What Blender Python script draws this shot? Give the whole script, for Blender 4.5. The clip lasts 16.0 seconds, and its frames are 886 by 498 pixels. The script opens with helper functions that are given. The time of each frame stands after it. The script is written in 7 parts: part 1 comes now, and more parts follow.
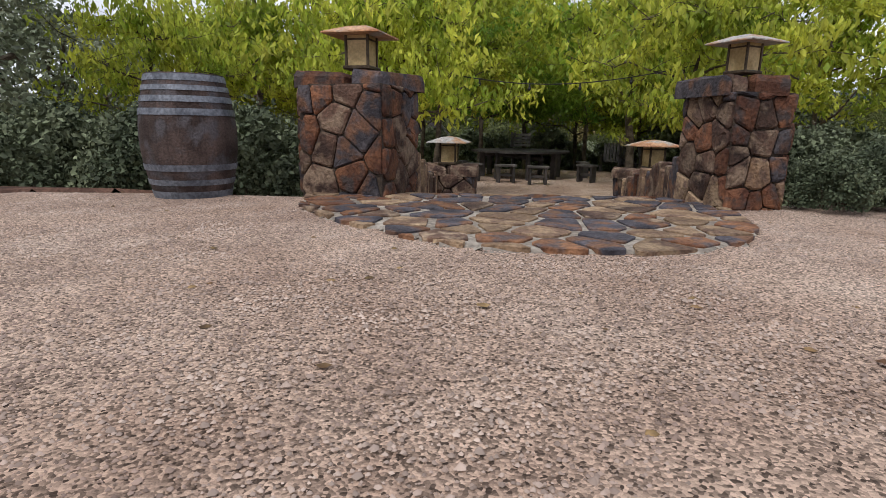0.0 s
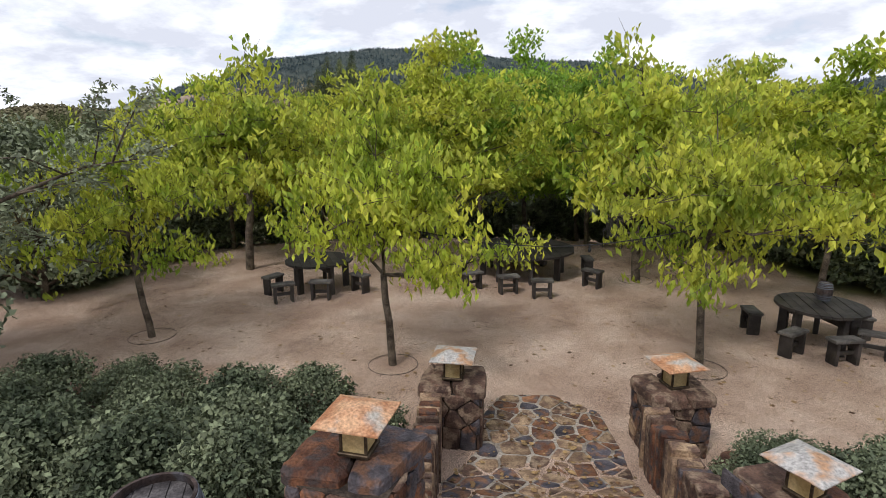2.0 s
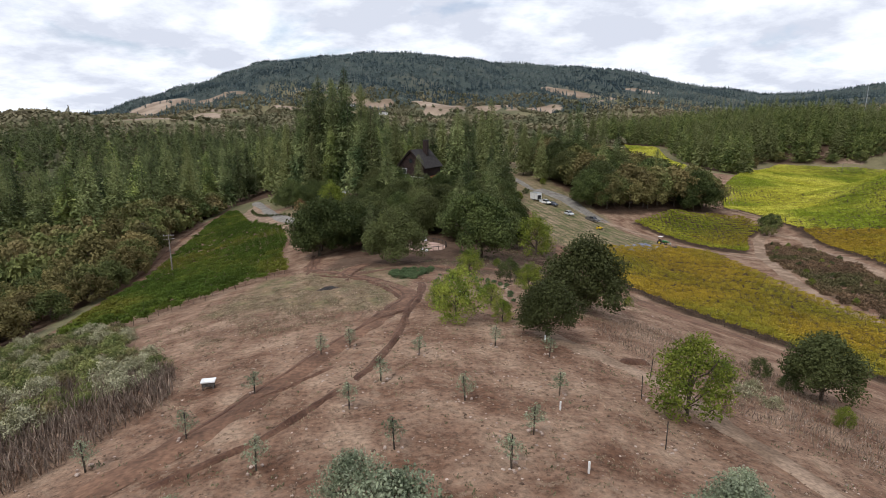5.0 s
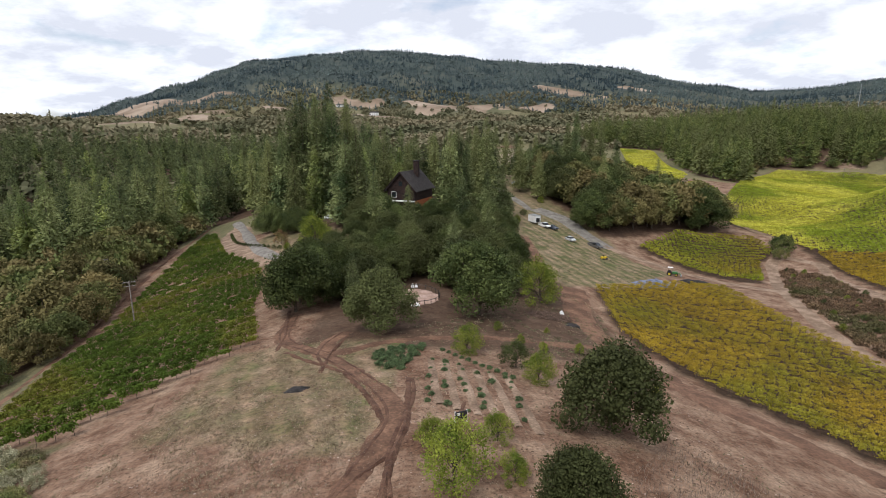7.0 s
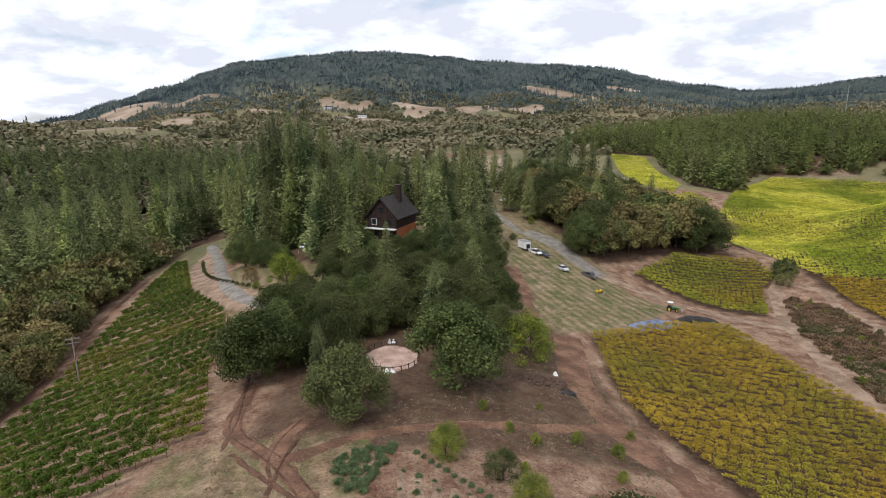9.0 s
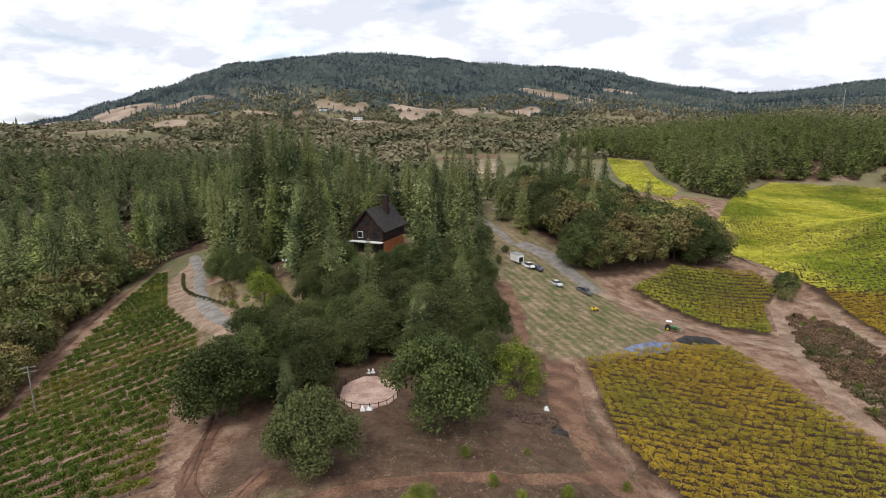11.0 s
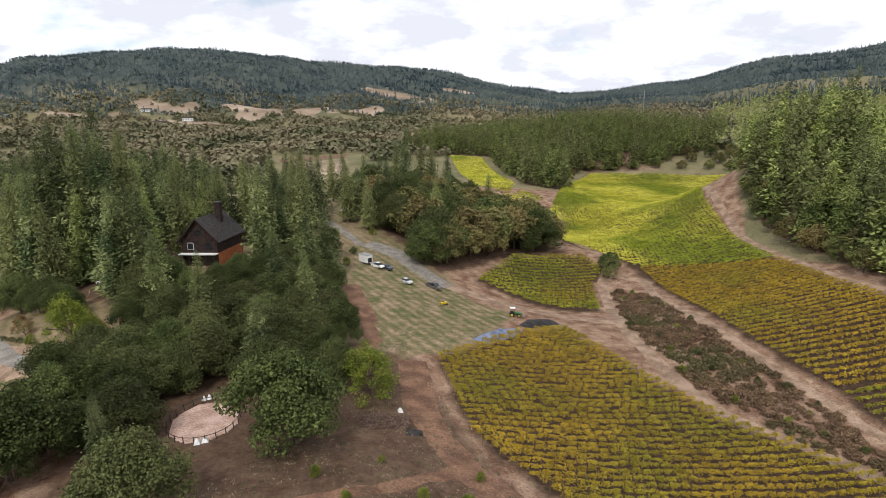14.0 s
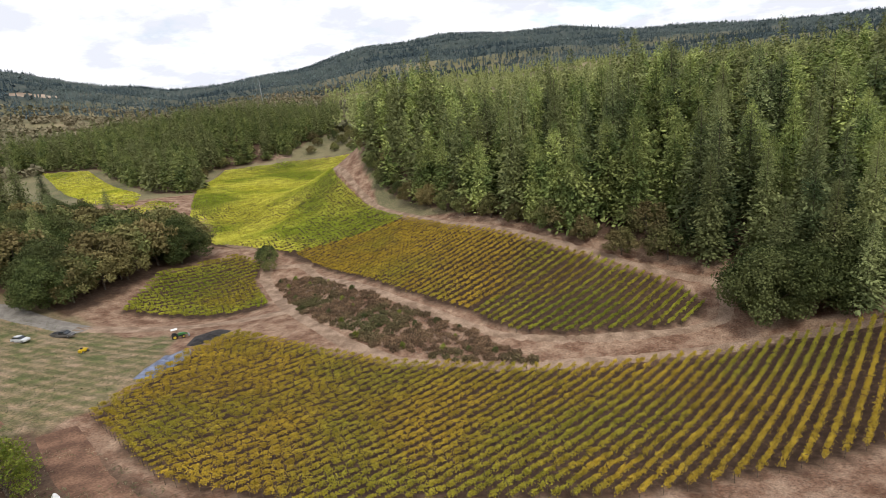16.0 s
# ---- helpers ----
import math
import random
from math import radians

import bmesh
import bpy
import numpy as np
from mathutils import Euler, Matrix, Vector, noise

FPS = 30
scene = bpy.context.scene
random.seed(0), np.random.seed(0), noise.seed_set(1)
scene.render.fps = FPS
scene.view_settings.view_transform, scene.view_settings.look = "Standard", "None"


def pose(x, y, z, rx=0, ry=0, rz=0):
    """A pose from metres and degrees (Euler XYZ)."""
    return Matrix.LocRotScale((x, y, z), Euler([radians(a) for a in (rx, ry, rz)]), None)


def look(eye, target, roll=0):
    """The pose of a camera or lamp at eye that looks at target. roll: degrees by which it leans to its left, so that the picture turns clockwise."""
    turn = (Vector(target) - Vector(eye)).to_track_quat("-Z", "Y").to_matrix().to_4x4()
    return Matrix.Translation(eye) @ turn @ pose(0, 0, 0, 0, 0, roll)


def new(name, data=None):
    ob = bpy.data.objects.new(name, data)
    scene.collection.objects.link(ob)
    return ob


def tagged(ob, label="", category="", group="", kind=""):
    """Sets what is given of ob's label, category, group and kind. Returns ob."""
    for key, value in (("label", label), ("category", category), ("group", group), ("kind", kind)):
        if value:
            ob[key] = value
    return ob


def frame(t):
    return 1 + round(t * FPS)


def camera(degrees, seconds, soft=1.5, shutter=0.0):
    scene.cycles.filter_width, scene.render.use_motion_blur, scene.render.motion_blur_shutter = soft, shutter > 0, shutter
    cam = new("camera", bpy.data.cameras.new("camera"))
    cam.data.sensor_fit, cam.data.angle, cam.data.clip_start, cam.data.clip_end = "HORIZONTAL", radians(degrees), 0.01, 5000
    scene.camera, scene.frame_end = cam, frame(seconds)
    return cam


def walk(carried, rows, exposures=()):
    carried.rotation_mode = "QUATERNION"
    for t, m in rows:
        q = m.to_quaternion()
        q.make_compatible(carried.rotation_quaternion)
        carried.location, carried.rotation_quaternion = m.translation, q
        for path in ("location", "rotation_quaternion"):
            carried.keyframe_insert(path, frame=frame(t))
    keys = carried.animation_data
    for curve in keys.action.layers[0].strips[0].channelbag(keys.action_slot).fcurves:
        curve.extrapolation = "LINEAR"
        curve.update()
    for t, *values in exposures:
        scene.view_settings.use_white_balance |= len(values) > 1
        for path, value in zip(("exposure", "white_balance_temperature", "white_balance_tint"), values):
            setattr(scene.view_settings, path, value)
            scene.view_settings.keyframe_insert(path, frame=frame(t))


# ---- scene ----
import functools

FLAT = 78.5
cam = camera(FLAT, 16.0, 0.6)
PATH = [
    (0, 0.030, 1.657, 0.543, 0.71, -12.67, 0.92),
    (0.5, 0.031, 1.660, 0.904, 0.75, -12.78, 0.75),
    (1, 0.012, 1.810, 1.459, 0.41, -12.87, 0.85),
    (1.5, -0.005, 2.106, 2.192, 0.20, -12.87, 0.60),
    (2, -0.089, 2.840, 3.161, 0.36, -12.80, -0.29),
    (2.5, -0.441, 3.846, 4.169, 0.01, -12.71, 1.68),
    (3, -0.557, 5.625, 5.383, 0.07, -12.63, 0.86),
    (3.5, -0.668, 7.476, 6.527, 0.12, -12.55, 0.74),
    (4, -0.823, 9.568, 8.119, 0.30, -12.52, 0.57),
    (4.5, -1.632, 15.526, 9.795, -0.10, -12.41, 0.19),
    (5, -1.911, 19.691, 11.619, -0.34, -12.57, 0.06),
    (7.5, -1.571, 39.288, 21.202, -1.27, -12.87, -0.38),
    (8, -0.935, 42.976, 23.025, -1.44, -12.87, -0.43),
    (8.5, 0.046, 46.232, 24.877, -1.80, -12.88, -0.59),
    (9, 0.837, 49.188, 26.493, -2.09, -12.94, -0.66),
    (9.5, 1.570, 51.816, 27.620, -2.27, -13.02, -0.59),
    (12, 5.322, 58.998, 28.764, -2.71, -12.69, -0.42),
    (12.5, 6.101, 59.496, 28.599, -3.59, -12.71, -0.43),
    (13, 6.197, 59.467, 28.516, -6.25, -12.79, -0.54),
    (13.5, 6.284, 59.420, 28.434, -10.87, -12.93, -0.76),
    (14, 6.347, 59.375, 28.343, -18.05, -13.09, -1.25),
    (14.5, 6.390, 59.320, 28.253, -28.06, -13.52, -2.49),
    (15, 6.473, 59.280, 28.171, -38.90, -14.03, -3.80),
    (15.5, 6.550, 59.236, 28.081, -47.74, -14.79, -4.69),
    (16, 6.595, 59.194, 28.004, -54.12, -16.18, -6.17),
]
walk(cam, [(t, pose(x, y, z, 90 + pitch, 0, yaw) @ pose(0, 0, 0, 0, 0, roll)) for t, x, y, z, yaw, pitch, roll in PATH],
     [(0, 0.05, 6250, 11), (1.5, 0.05, 6250, 11), (2.3, 0.3, 6300, 11), (3.0, 0.3, 6250, 10), (3.6, 0.2, 6250, 10), (4.5, 0.14, 6200, 10), (6.5, 0.22, 6250, 10), (9, 0.3, 6300, 10), (13, 0.34, 6450, 10), (16, 0.40, 6500, 10)])

# ---- sky and sun ----
SUN_ELEV, SUN_AZ = 52.0, 215.0


def make_world():
    w = bpy.data.worlds.new("sky")
    scene.world = w
    w.use_nodes = True
    nt = w.node_tree
    nt.nodes.clear()
    out = nt.nodes.new("ShaderNodeOutputWorld")
    bg = nt.nodes.new("ShaderNodeBackground")
    sky = nt.nodes.new("ShaderNodeTexSky")
    sky.sky_type, sky.sun_disc = "NISHITA", False
    sky.sun_elevation, sky.sun_rotation = radians(SUN_ELEV), radians(SUN_AZ)
    tc = nt.nodes.new("ShaderNodeTexCoord")
    # cloud layer: project the direction on a plane overhead so that clouds flatten towards the horizon
    sep = nt.nodes.new("ShaderNodeSeparateXYZ")
    nt.links.new(tc.outputs["Generated"], sep.inputs[0])
    up = nt.nodes.new("ShaderNodeMath")
    up.operation, up.inputs[1].default_value = "ADD", 0.28
    nt.links.new(sep.outputs["Z"], up.inputs[0])
    top = nt.nodes.new("ShaderNodeMath")
    top.operation, top.inputs[1].default_value = "MAXIMUM", 0.05
    nt.links.new(up.outputs[0], top.inputs[0])
    div = nt.nodes.new("ShaderNodeVectorMath")
    div.operation = "DIVIDE"
    com = nt.nodes.new("ShaderNodeCombineXYZ")
    for k in range(3):
        nt.links.new(top.outputs[0], com.inputs[k])
    nt.links.new(tc.outputs["Generated"], div.inputs[0])
    nt.links.new(com.outputs[0], div.inputs[1])
    big = nt.nodes.new("ShaderNodeTexNoise")
    big.inputs["Scale"].default_value, big.inputs["Detail"].default_value, big.inputs["Roughness"].default_value = 2.0, 8.0, 0.56
    big.inputs["Distortion"].default_value = 0.3
    nt.links.new(div.outputs[0], big.inputs["Vector"])
    ramp = nt.nodes.new("ShaderNodeValToRGB")
    e = ramp.color_ramp.elements
    e[0].position, e[0].color = 0.22, (0.0, 0.0, 0.0, 1)
    e[1].position, e[1].color = 0.44, (1, 1, 1, 1)
    nt.links.new(big.outputs["Fac"], ramp.inputs[0])
    shade = nt.nodes.new("ShaderNodeTexNoise")
    shade.inputs["Scale"].default_value, shade.inputs["Detail"].default_value, shade.inputs["Roughness"].default_value = 2.6, 8.0, 0.58
    nt.links.new(div.outputs[0], shade.inputs["Vector"])
    tone = nt.nodes.new("ShaderNodeValToRGB")
    e = tone.color_ramp.elements
    e[0].position, e[0].color = 0.42, (6.3, 6.5, 7.2, 1)
    e[1].position, e[1].color = 0.62, (10.0, 10.1, 10.4, 1)
    nt.links.new(shade.outputs["Fac"], tone.inputs[0])
    mix = nt.nodes.new("ShaderNodeMix")
    mix.data_type = "RGBA"
    nt.links.new(ramp.outputs["Color"], mix.inputs["Factor"])
    nt.links.new(sky.outputs[0], mix.inputs["A"])
    nt.links.new(tone.outputs["Color"], mix.inputs["B"])
    bg.inputs["Strength"].default_value = 0.105
    nt.links.new(mix.outputs["Result"], bg.inputs["Color"])
    nt.links.new(bg.outputs[0], out.inputs[0])


make_world()
sun = new("sun", bpy.data.lights.new("sun", "SUN"))
sun.data.energy, sun.data.angle, sun.data.color = 1.6, radians(9), (1.0, 0.95, 0.87)
_a, _e = radians(SUN_AZ), radians(SUN_ELEV)
sun.matrix_world = look((0, 0, 0), (-math.sin(_a) * math.cos(_e), -math.cos(_a) * math.cos(_e), -math.sin(_e)))
sun.location = (0, 0, 120)


# ---- materials ----
def material(name, dark, light, scale=1.0, rough=0.9, bump=0.0, fine=8.0, metal=0.0, island=0.0, obj=0.0, third=None, third_scale=0.1, spec=0.3, through_light=0.0, lo=0.38, hi=0.62, grain=0.35, alt=None):
    """dark/light: two tones mixed by a coarse noise; a fine noise adds grain; island/obj vary value by piece or by object."""
    m = bpy.data.materials.new(name)
    m.use_nodes = True
    nt = m.node_tree
    b = nt.nodes["Principled BSDF"]
    geo = nt.nodes.new("ShaderNodeNewGeometry")

    def noise_node(sc, detail=4.0):
        n = nt.nodes.new("ShaderNodeTexNoise")
        n.inputs["Scale"].default_value, n.inputs["Detail"].default_value = sc, detail
        nt.links.new(geo.outputs["Position"], n.inputs["Vector"])
        return n

    def blend(fac, a, c, kind="MIX"):
        x = nt.nodes.new("ShaderNodeMix")
        x.data_type, x.blend_type = "RGBA", kind
        if isinstance(fac, (int, float)):
            x.inputs["Factor"].default_value = fac
        else:
            nt.links.new(fac, x.inputs["Factor"])
        for slot, v in (("A", a), ("B", c)):
            if isinstance(v, tuple):
                x.inputs[slot].default_value = (*v, 1)
            else:
                nt.links.new(v, x.inputs[slot])
        return x.outputs["Result"]

    def span(fac, a, c, low=0.0, high=1.0):
        x = nt.nodes.new("ShaderNodeMapRange")
        x.inputs["From Min"].default_value, x.inputs["From Max"].default_value = low, high
        x.inputs["To Min"].default_value, x.inputs["To Max"].default_value = a, c
        nt.links.new(fac, x.inputs["Value"])
        return x.outputs[0]

    n1, n2 = noise_node(scale), noise_node(scale * fine, 6.0)
    col = blend(span(n1.outputs["Fac"], 0, 1, lo, hi), dark, light)
    if third:
        col = blend(span(noise_node(third_scale, 5.0).outputs["Fac"], 0, 1, 0.48, 0.62), col, third)
    col = blend(1.0, col, span(n2.outputs["Fac"], 1 - grain, 1 + grain, 0.3, 0.7), "MULTIPLY")
    if island:
        col = blend(1.0, col, span(geo.outputs["Random Per Island"], 1 - island, 1 + island), "MULTIPLY")
    if obj:
        info = nt.nodes.new("ShaderNodeObjectInfo")
        if alt:
            wn = nt.nodes.new("ShaderNodeTexWhiteNoise")
            wn.noise_dimensions = "1D"
            nt.links.new(info.outputs["Random"], wn.inputs["W"])
            col = blend(span(wn.outputs["Value"], 0, 0.85, 0.35, 1.0), col, alt)
        col = blend(1.0, col, span(info.outputs["Random"], 1 - obj, 1 + obj), "MULTIPLY")
    nt.links.new(col, b.inputs["Base Color"])
    b.inputs["Roughness"].default_value, b.inputs["Metallic"].default_value = rough, metal
    b.inputs["Specular IOR Level"].default_value = spec
    if bump:
        bp = nt.nodes.new("ShaderNodeBump")
        bp.inputs["Strength"].default_value, bp.inputs["Distance"].default_value = min(1.0, bump), 0.02 if bump <= 1 else 0.02 * bump
        nt.links.new(n2.outputs["Fac"], bp.inputs["Height"])
        nt.links.new(bp.outputs[0], b.inputs["Normal"])
    if through_light:
        tr = nt.nodes.new("ShaderNodeBsdfTranslucent")
        nt.links.new(col, tr.inputs["Color"])
        ms = nt.nodes.new("ShaderNodeMixShader")
        ms.inputs[0].default_value = through_light
        nt.links.new(b.outputs[0], ms.inputs[1])
        nt.links.new(tr.outputs[0], ms.inputs[2])
        nt.links.new(ms.outputs[0], nt.nodes["Material Output"].inputs["Surface"])
    return m


M = {}
M["leaf_yellow"] = material("yellow_green_leaves", (0.27, 0.37, 0.04), (0.64, 0.65, 0.09), 0.9, 0.55, island=0.35, obj=0.12, through_light=0.5, spec=0.35, grain=0.2)
M["leaf_green"] = material("green_leaves", (0.15, 0.28, 0.035), (0.32, 0.45, 0.06), 0.9, 0.55, island=0.35, obj=0.12, through_light=0.5, spec=0.35, grain=0.2)
M["leaf_oak"] = material("oak_leaves", (0.0434, 0.0592, 0.0194), (0.102, 0.124, 0.0402), 0.35, 0.6, alt=(0.0972, 0.103, 0.0402), island=0.18, obj=0.35, through_light=0.15, grain=0.3, spec=0.08)
M["leaf_scrub"] = material("mixed_scrub_oak_leaves", (0.0715, 0.0936, 0.0322), (0.163, 0.174, 0.0598), 0.12, 0.7, island=0.18, obj=0.35, alt=(0.215, 0.17, 0.0713), through_light=0.15, grain=0.3, third=(0.176, 0.142, 0.0633), third_scale=0.05, spec=0.08)
M["leaf_bush"] = material("bright_bush_leaves", (0.12, 0.16, 0.025), (0.24, 0.27, 0.045), 0.7, 0.6, island=0.18, obj=0.25, through_light=0.25, grain=0.3, spec=0.08)
M["leaf_olive"] = material("olive_leaves", (0.133, 0.16, 0.0912), (0.306, 0.341, 0.219), 0.8, 0.6, island=0.4, obj=0.15, through_light=0.15, grain=0.25)
M["leaf_sage"] = material("grey_green_hedge_leaves", (0.0661, 0.0853, 0.0474), (0.184, 0.211, 0.122), 1.6, 0.7, island=0.45, through_light=0.12, grain=0.3)
M["needle"] = material("conifer_needles", (0.054, 0.0774, 0.0311), (0.202, 0.228, 0.095), 0.14, 0.7, alt=(0.209, 0.221, 0.0838), island=0.18, obj=0.4, through_light=0.08, grain=0.3, spec=0.08)
# lighter copy of the needles, with sunlight put into the colour
M["needle_light"] = material("sun_tinted_conifer_needles", (0.104, 0.142, 0.0437), (0.305, 0.342, 0.11), 0.14, 0.7, island=0.18, obj=0.35, through_light=0.1, grain=0.3, spec=0.08)
M["bark"] = material("grey_brown_bark", (0.05, 0.038, 0.028), (0.15, 0.12, 0.09), 6, 0.95, bump=0.8)
M["vine_gold"] = material("golden_vine_leaves", (0.341, 0.241, 0.0306), (0.426, 0.301, 0.0344), 0.05, 0.65, island=0.16, third=(0.281, 0.254, 0.0306), third_scale=0.03, through_light=0.12, grain=0.3, spec=0.1)
# lime autumn leaves, base colour raised for the sun on these blocks
M["vine_lime"] = material("sunlit_lime_vine_leaves", (0.52, 0.50, 0.06), (0.64, 0.61, 0.10), 0.03, 0.65, island=0.12, third=(0.26, 0.32, 0.03), third_scale=0.02, through_light=0.15, grain=0.3, spec=0.1)
M["vine_olive"] = material("yellow_green_vine_leaves", (0.22, 0.25, 0.025), (0.36, 0.36, 0.04), 0.05, 0.65, island=0.18, third=(0.30, 0.24, 0.03), third_scale=0.03, through_light=0.18, grain=0.3, spec=0.1)
M["vine_green"] = material("green_vine_leaves", (0.0697, 0.109, 0.0157), (0.118, 0.163, 0.0249), 0.05, 0.65, island=0.16, third=(0.153, 0.155, 0.0249), third_scale=0.05, through_light=0.12, grain=0.3, spec=0.1)


# ---- mesh helpers ----
def mesh_from(name, verts, faces, mats, slots=None, smooth=False):
    me = bpy.data.meshes.new(name)
    me.from_pydata([tuple(v) for v in verts], [], [tuple(f) for f in faces])
    for m in mats if isinstance(mats, (list, tuple)) else [mats]:
        me.materials.append(m)
    if slots is not None:
        me.polygons.foreach_set("material_index", np.asarray(slots, dtype=np.int32))
    if smooth:
        me.polygons.foreach_set("use_smooth", np.ones(len(me.polygons), dtype=bool))
    me.update()
    return me


def part(name, me, parent=None, label="", m=None):
    """Links a mesh (or a bmesh with a material) as one object under a thing or a part."""
    ob = new(name, me)
    if parent is not None:
        ob.parent = parent
    if m is not None:
        ob.matrix_basis = m
    if label:
        ob["label"] = label
    return ob


def empty(name, m, label, category, group="", kind=""):
    ob = new(name)
    ob.empty_display_size = 0.2
    ob.matrix_basis = m
    return tagged(ob, label, category, group, kind)


def bm_mesh(name, bm, mat, smooth=False):
    me = bpy.data.meshes.new(name)
    bm.to_mesh(me)
    bm.free()
    me.materials.append(mat)
    if smooth:
        me.polygons.foreach_set("use_smooth", np.ones(len(me.polygons), dtype=bool))
    return me


def box_bm(bm, sx, sy, sz, m=None, bevel=0.0, jitter=0.0, rng=None):
    """A box with its base at z = 0, bevelled and slightly uneven."""
    got = bmesh.ops.create_cube(bm, size=1.0)["verts"]
    bmesh.ops.transform(bm, matrix=Matrix.Translation((0, 0, sz / 2)) @ Matrix.Diagonal((sx, sy, sz, 1)), verts=got)
    if jitter and rng:
        for v in got:
            v.co += Vector((rng.uniform(-1, 1), rng.uniform(-1, 1), rng.uniform(-1, 1))) * jitter
    if bevel:
        edges = list({e for v in got for e in v.link_edges})
        out = bmesh.ops.bevel(bm, geom=edges, offset=bevel, segments=1, affect="EDGES", profile=0.5)
        got = list({v for f in out["faces"] for v in f.verts} | {v for v in got if v.is_valid})
    if m is not None:
        bmesh.ops.transform(bm, matrix=m, verts=got)
    return got


def box_mesh(name, sx, sy, sz, mat, bevel=0.0, m=None, jitter=0.0, rng=None):
    bm = bmesh.new()
    box_bm(bm, sx, sy, sz, m, bevel, jitter, rng)
    return bm_mesh(name, bm, mat)


def tube_data(points, radii, sides=6, verts=None, faces=None):
    """A tapered tube along points, added to verts and faces."""
    verts = [] if verts is None else verts
    faces = [] if faces is None else faces
    base = len(verts)
    for i, p in enumerate(points):
        a = Vector(points[max(0, i - 1)])
        b = Vector(points[min(len(points) - 1, i + 1)])
        q = (b - a).normalized().to_track_quat("Z", "Y")
        for s in range(sides):
            ang = 2 * math.pi * s / sides
            verts.append(Vector(p) + q @ Vector((math.cos(ang) * radii[i], math.sin(ang) * radii[i], 0)))
    for i in range(len(points) - 1):
        for s in range(sides):
            a, b = base + i * sides + s, base + i * sides + (s + 1) % sides
            faces.append((a, b, b + sides, a + sides))
    faces.append(tuple(base + (len(points) - 1) * sides + s for s in range(sides)))
    return verts, faces


def leaf_cloud(centres, dirs, lengths, widths, rng, fold=0.25, face=None):
    """Pointed, slightly folded leaves (two quads each) from arrays of centres and directions."""
    n = len(centres)
    d = dirs / np.maximum(np.linalg.norm(dirs, axis=1, keepdims=True), 1e-6)
    # face: the way the upper sides look, more or less; without it each leaf turns as it likes
    r = rng.normal(size=(n, 3)) if face is None else face + rng.normal(0, 0.45, (n, 3))
    side = np.cross(d, r)
    side /= np.maximum(np.linalg.norm(side, axis=1, keepdims=True), 1e-6)
    nor = np.cross(side, d)
    L, Wd = lengths[:, None], widths[:, None]
    base = centres - d * L * 0.5
    tip = centres + d * L * 0.5 - nor * L * 0.12
    mid = centres - d * L * 0.05
    left = mid + side * Wd * 0.5 + nor * Wd * fold
    right = mid - side * Wd * 0.5 + nor * Wd * fold
    v = np.stack([base, left, tip, right], 1).reshape(-1, 3)
    i = np.arange(n)[:, None] * 4
    f = np.concatenate([i + [0, 2, 1], i + [0, 3, 2]], 1).reshape(-1, 3)
    return v, f


def np_mesh(name, v, f, mat):
    me = bpy.data.meshes.new(name)
    k = f.shape[1]
    me.vertices.add(len(v))
    me.vertices.foreach_set("co", np.ascontiguousarray(v, dtype=np.float32).ravel())
    me.loops.add(f.size)
    me.loops.foreach_set("vertex_index", np.ascontiguousarray(f, dtype=np.int32).ravel())
    me.polygons.add(len(f))
    me.polygons.foreach_set("loop_start", np.arange(0, f.size, k, dtype=np.int32))
    me.polygons.foreach_set("loop_total", np.full(len(f), k, dtype=np.int32))
    me.materials.append(mat)
    me.update(calc_edges=True)
    return me


# ---- the lie of the land ----
# hills and hollows on a base 18 m below the gate: x, y, radius, height
HILLS = [
    (0, 20, 45, 9.8), (-60, 20, 55, 0.7), (60, 20, 55, -1.7), (-40, 80, 45, 2.6), (0, 75, 40, 5.5), (40, 80, 40, 1.3),
    (85, 75, 45, -4.3), (130, 70, 45, -10.4), (180, 80, 50, -3.2), (-90, 140, 55, -5.4), (-40, 130, 45, 1.8), (0, 125, 40, 2.7),
    (45, 130, 40, -2.6), (90, 130, 45, -6.0), (140, 130, 45, -0.5), (250, 110, 70, 21.5), (-80, 210, 55, -3.1), (-20, 210, 45, 9.4),
    (40, 210, 45, -1.5), (100, 210, 45, -10.6), (160, 210, 50, -4.9), (240, 200, 60, 6.5), (60, 300, 70, 6.6), (160, 310, 60, -14.9),
    (260, 330, 70, -17.2), (-150, 300, 90, -12.7), (-40, 360, 90, 10.9), (320, 20, 80, 31.8), (350, 450, 90, -18.7), (120, 420, 80, 5.6),
    (-180, 100, 80, -28.9), (0, -70, 80, 20.2), (140, -30, 70, 19.7), (-130, -40, 80, -0.7), (262, 262, 46, 35.8), (-300, 320, 120, -35.3),
    (240, 322, 55, 8.5), (204, 306, 45, 4.5),
]
# skyline round the site: bearing and elevation in degrees
SKYLINE = ((-60, -1), (-36, -0.3), (-31, 1.1), (-27, 2.3), (-18.6, 5.2), (-12, 6.4), (-2.4, 6.7), (3, 6.3), (6, 5.6), (14, 5.4),
           (20, 4.4), (25, 3.2), (30, 2.4), (36, 2.6), (41, 3.1), (48, 4.5), (56, 5.0), (63, 4.6), (68, 4.4), (73, 3.6), (80, 3.0), (90, 2.4), (100, 2.0))


def ease(a, b, v):
    u = np.clip((np.asarray(v, float) - a) / (b - a), 0, 1)
    return u * u * (3 - 2 * u)


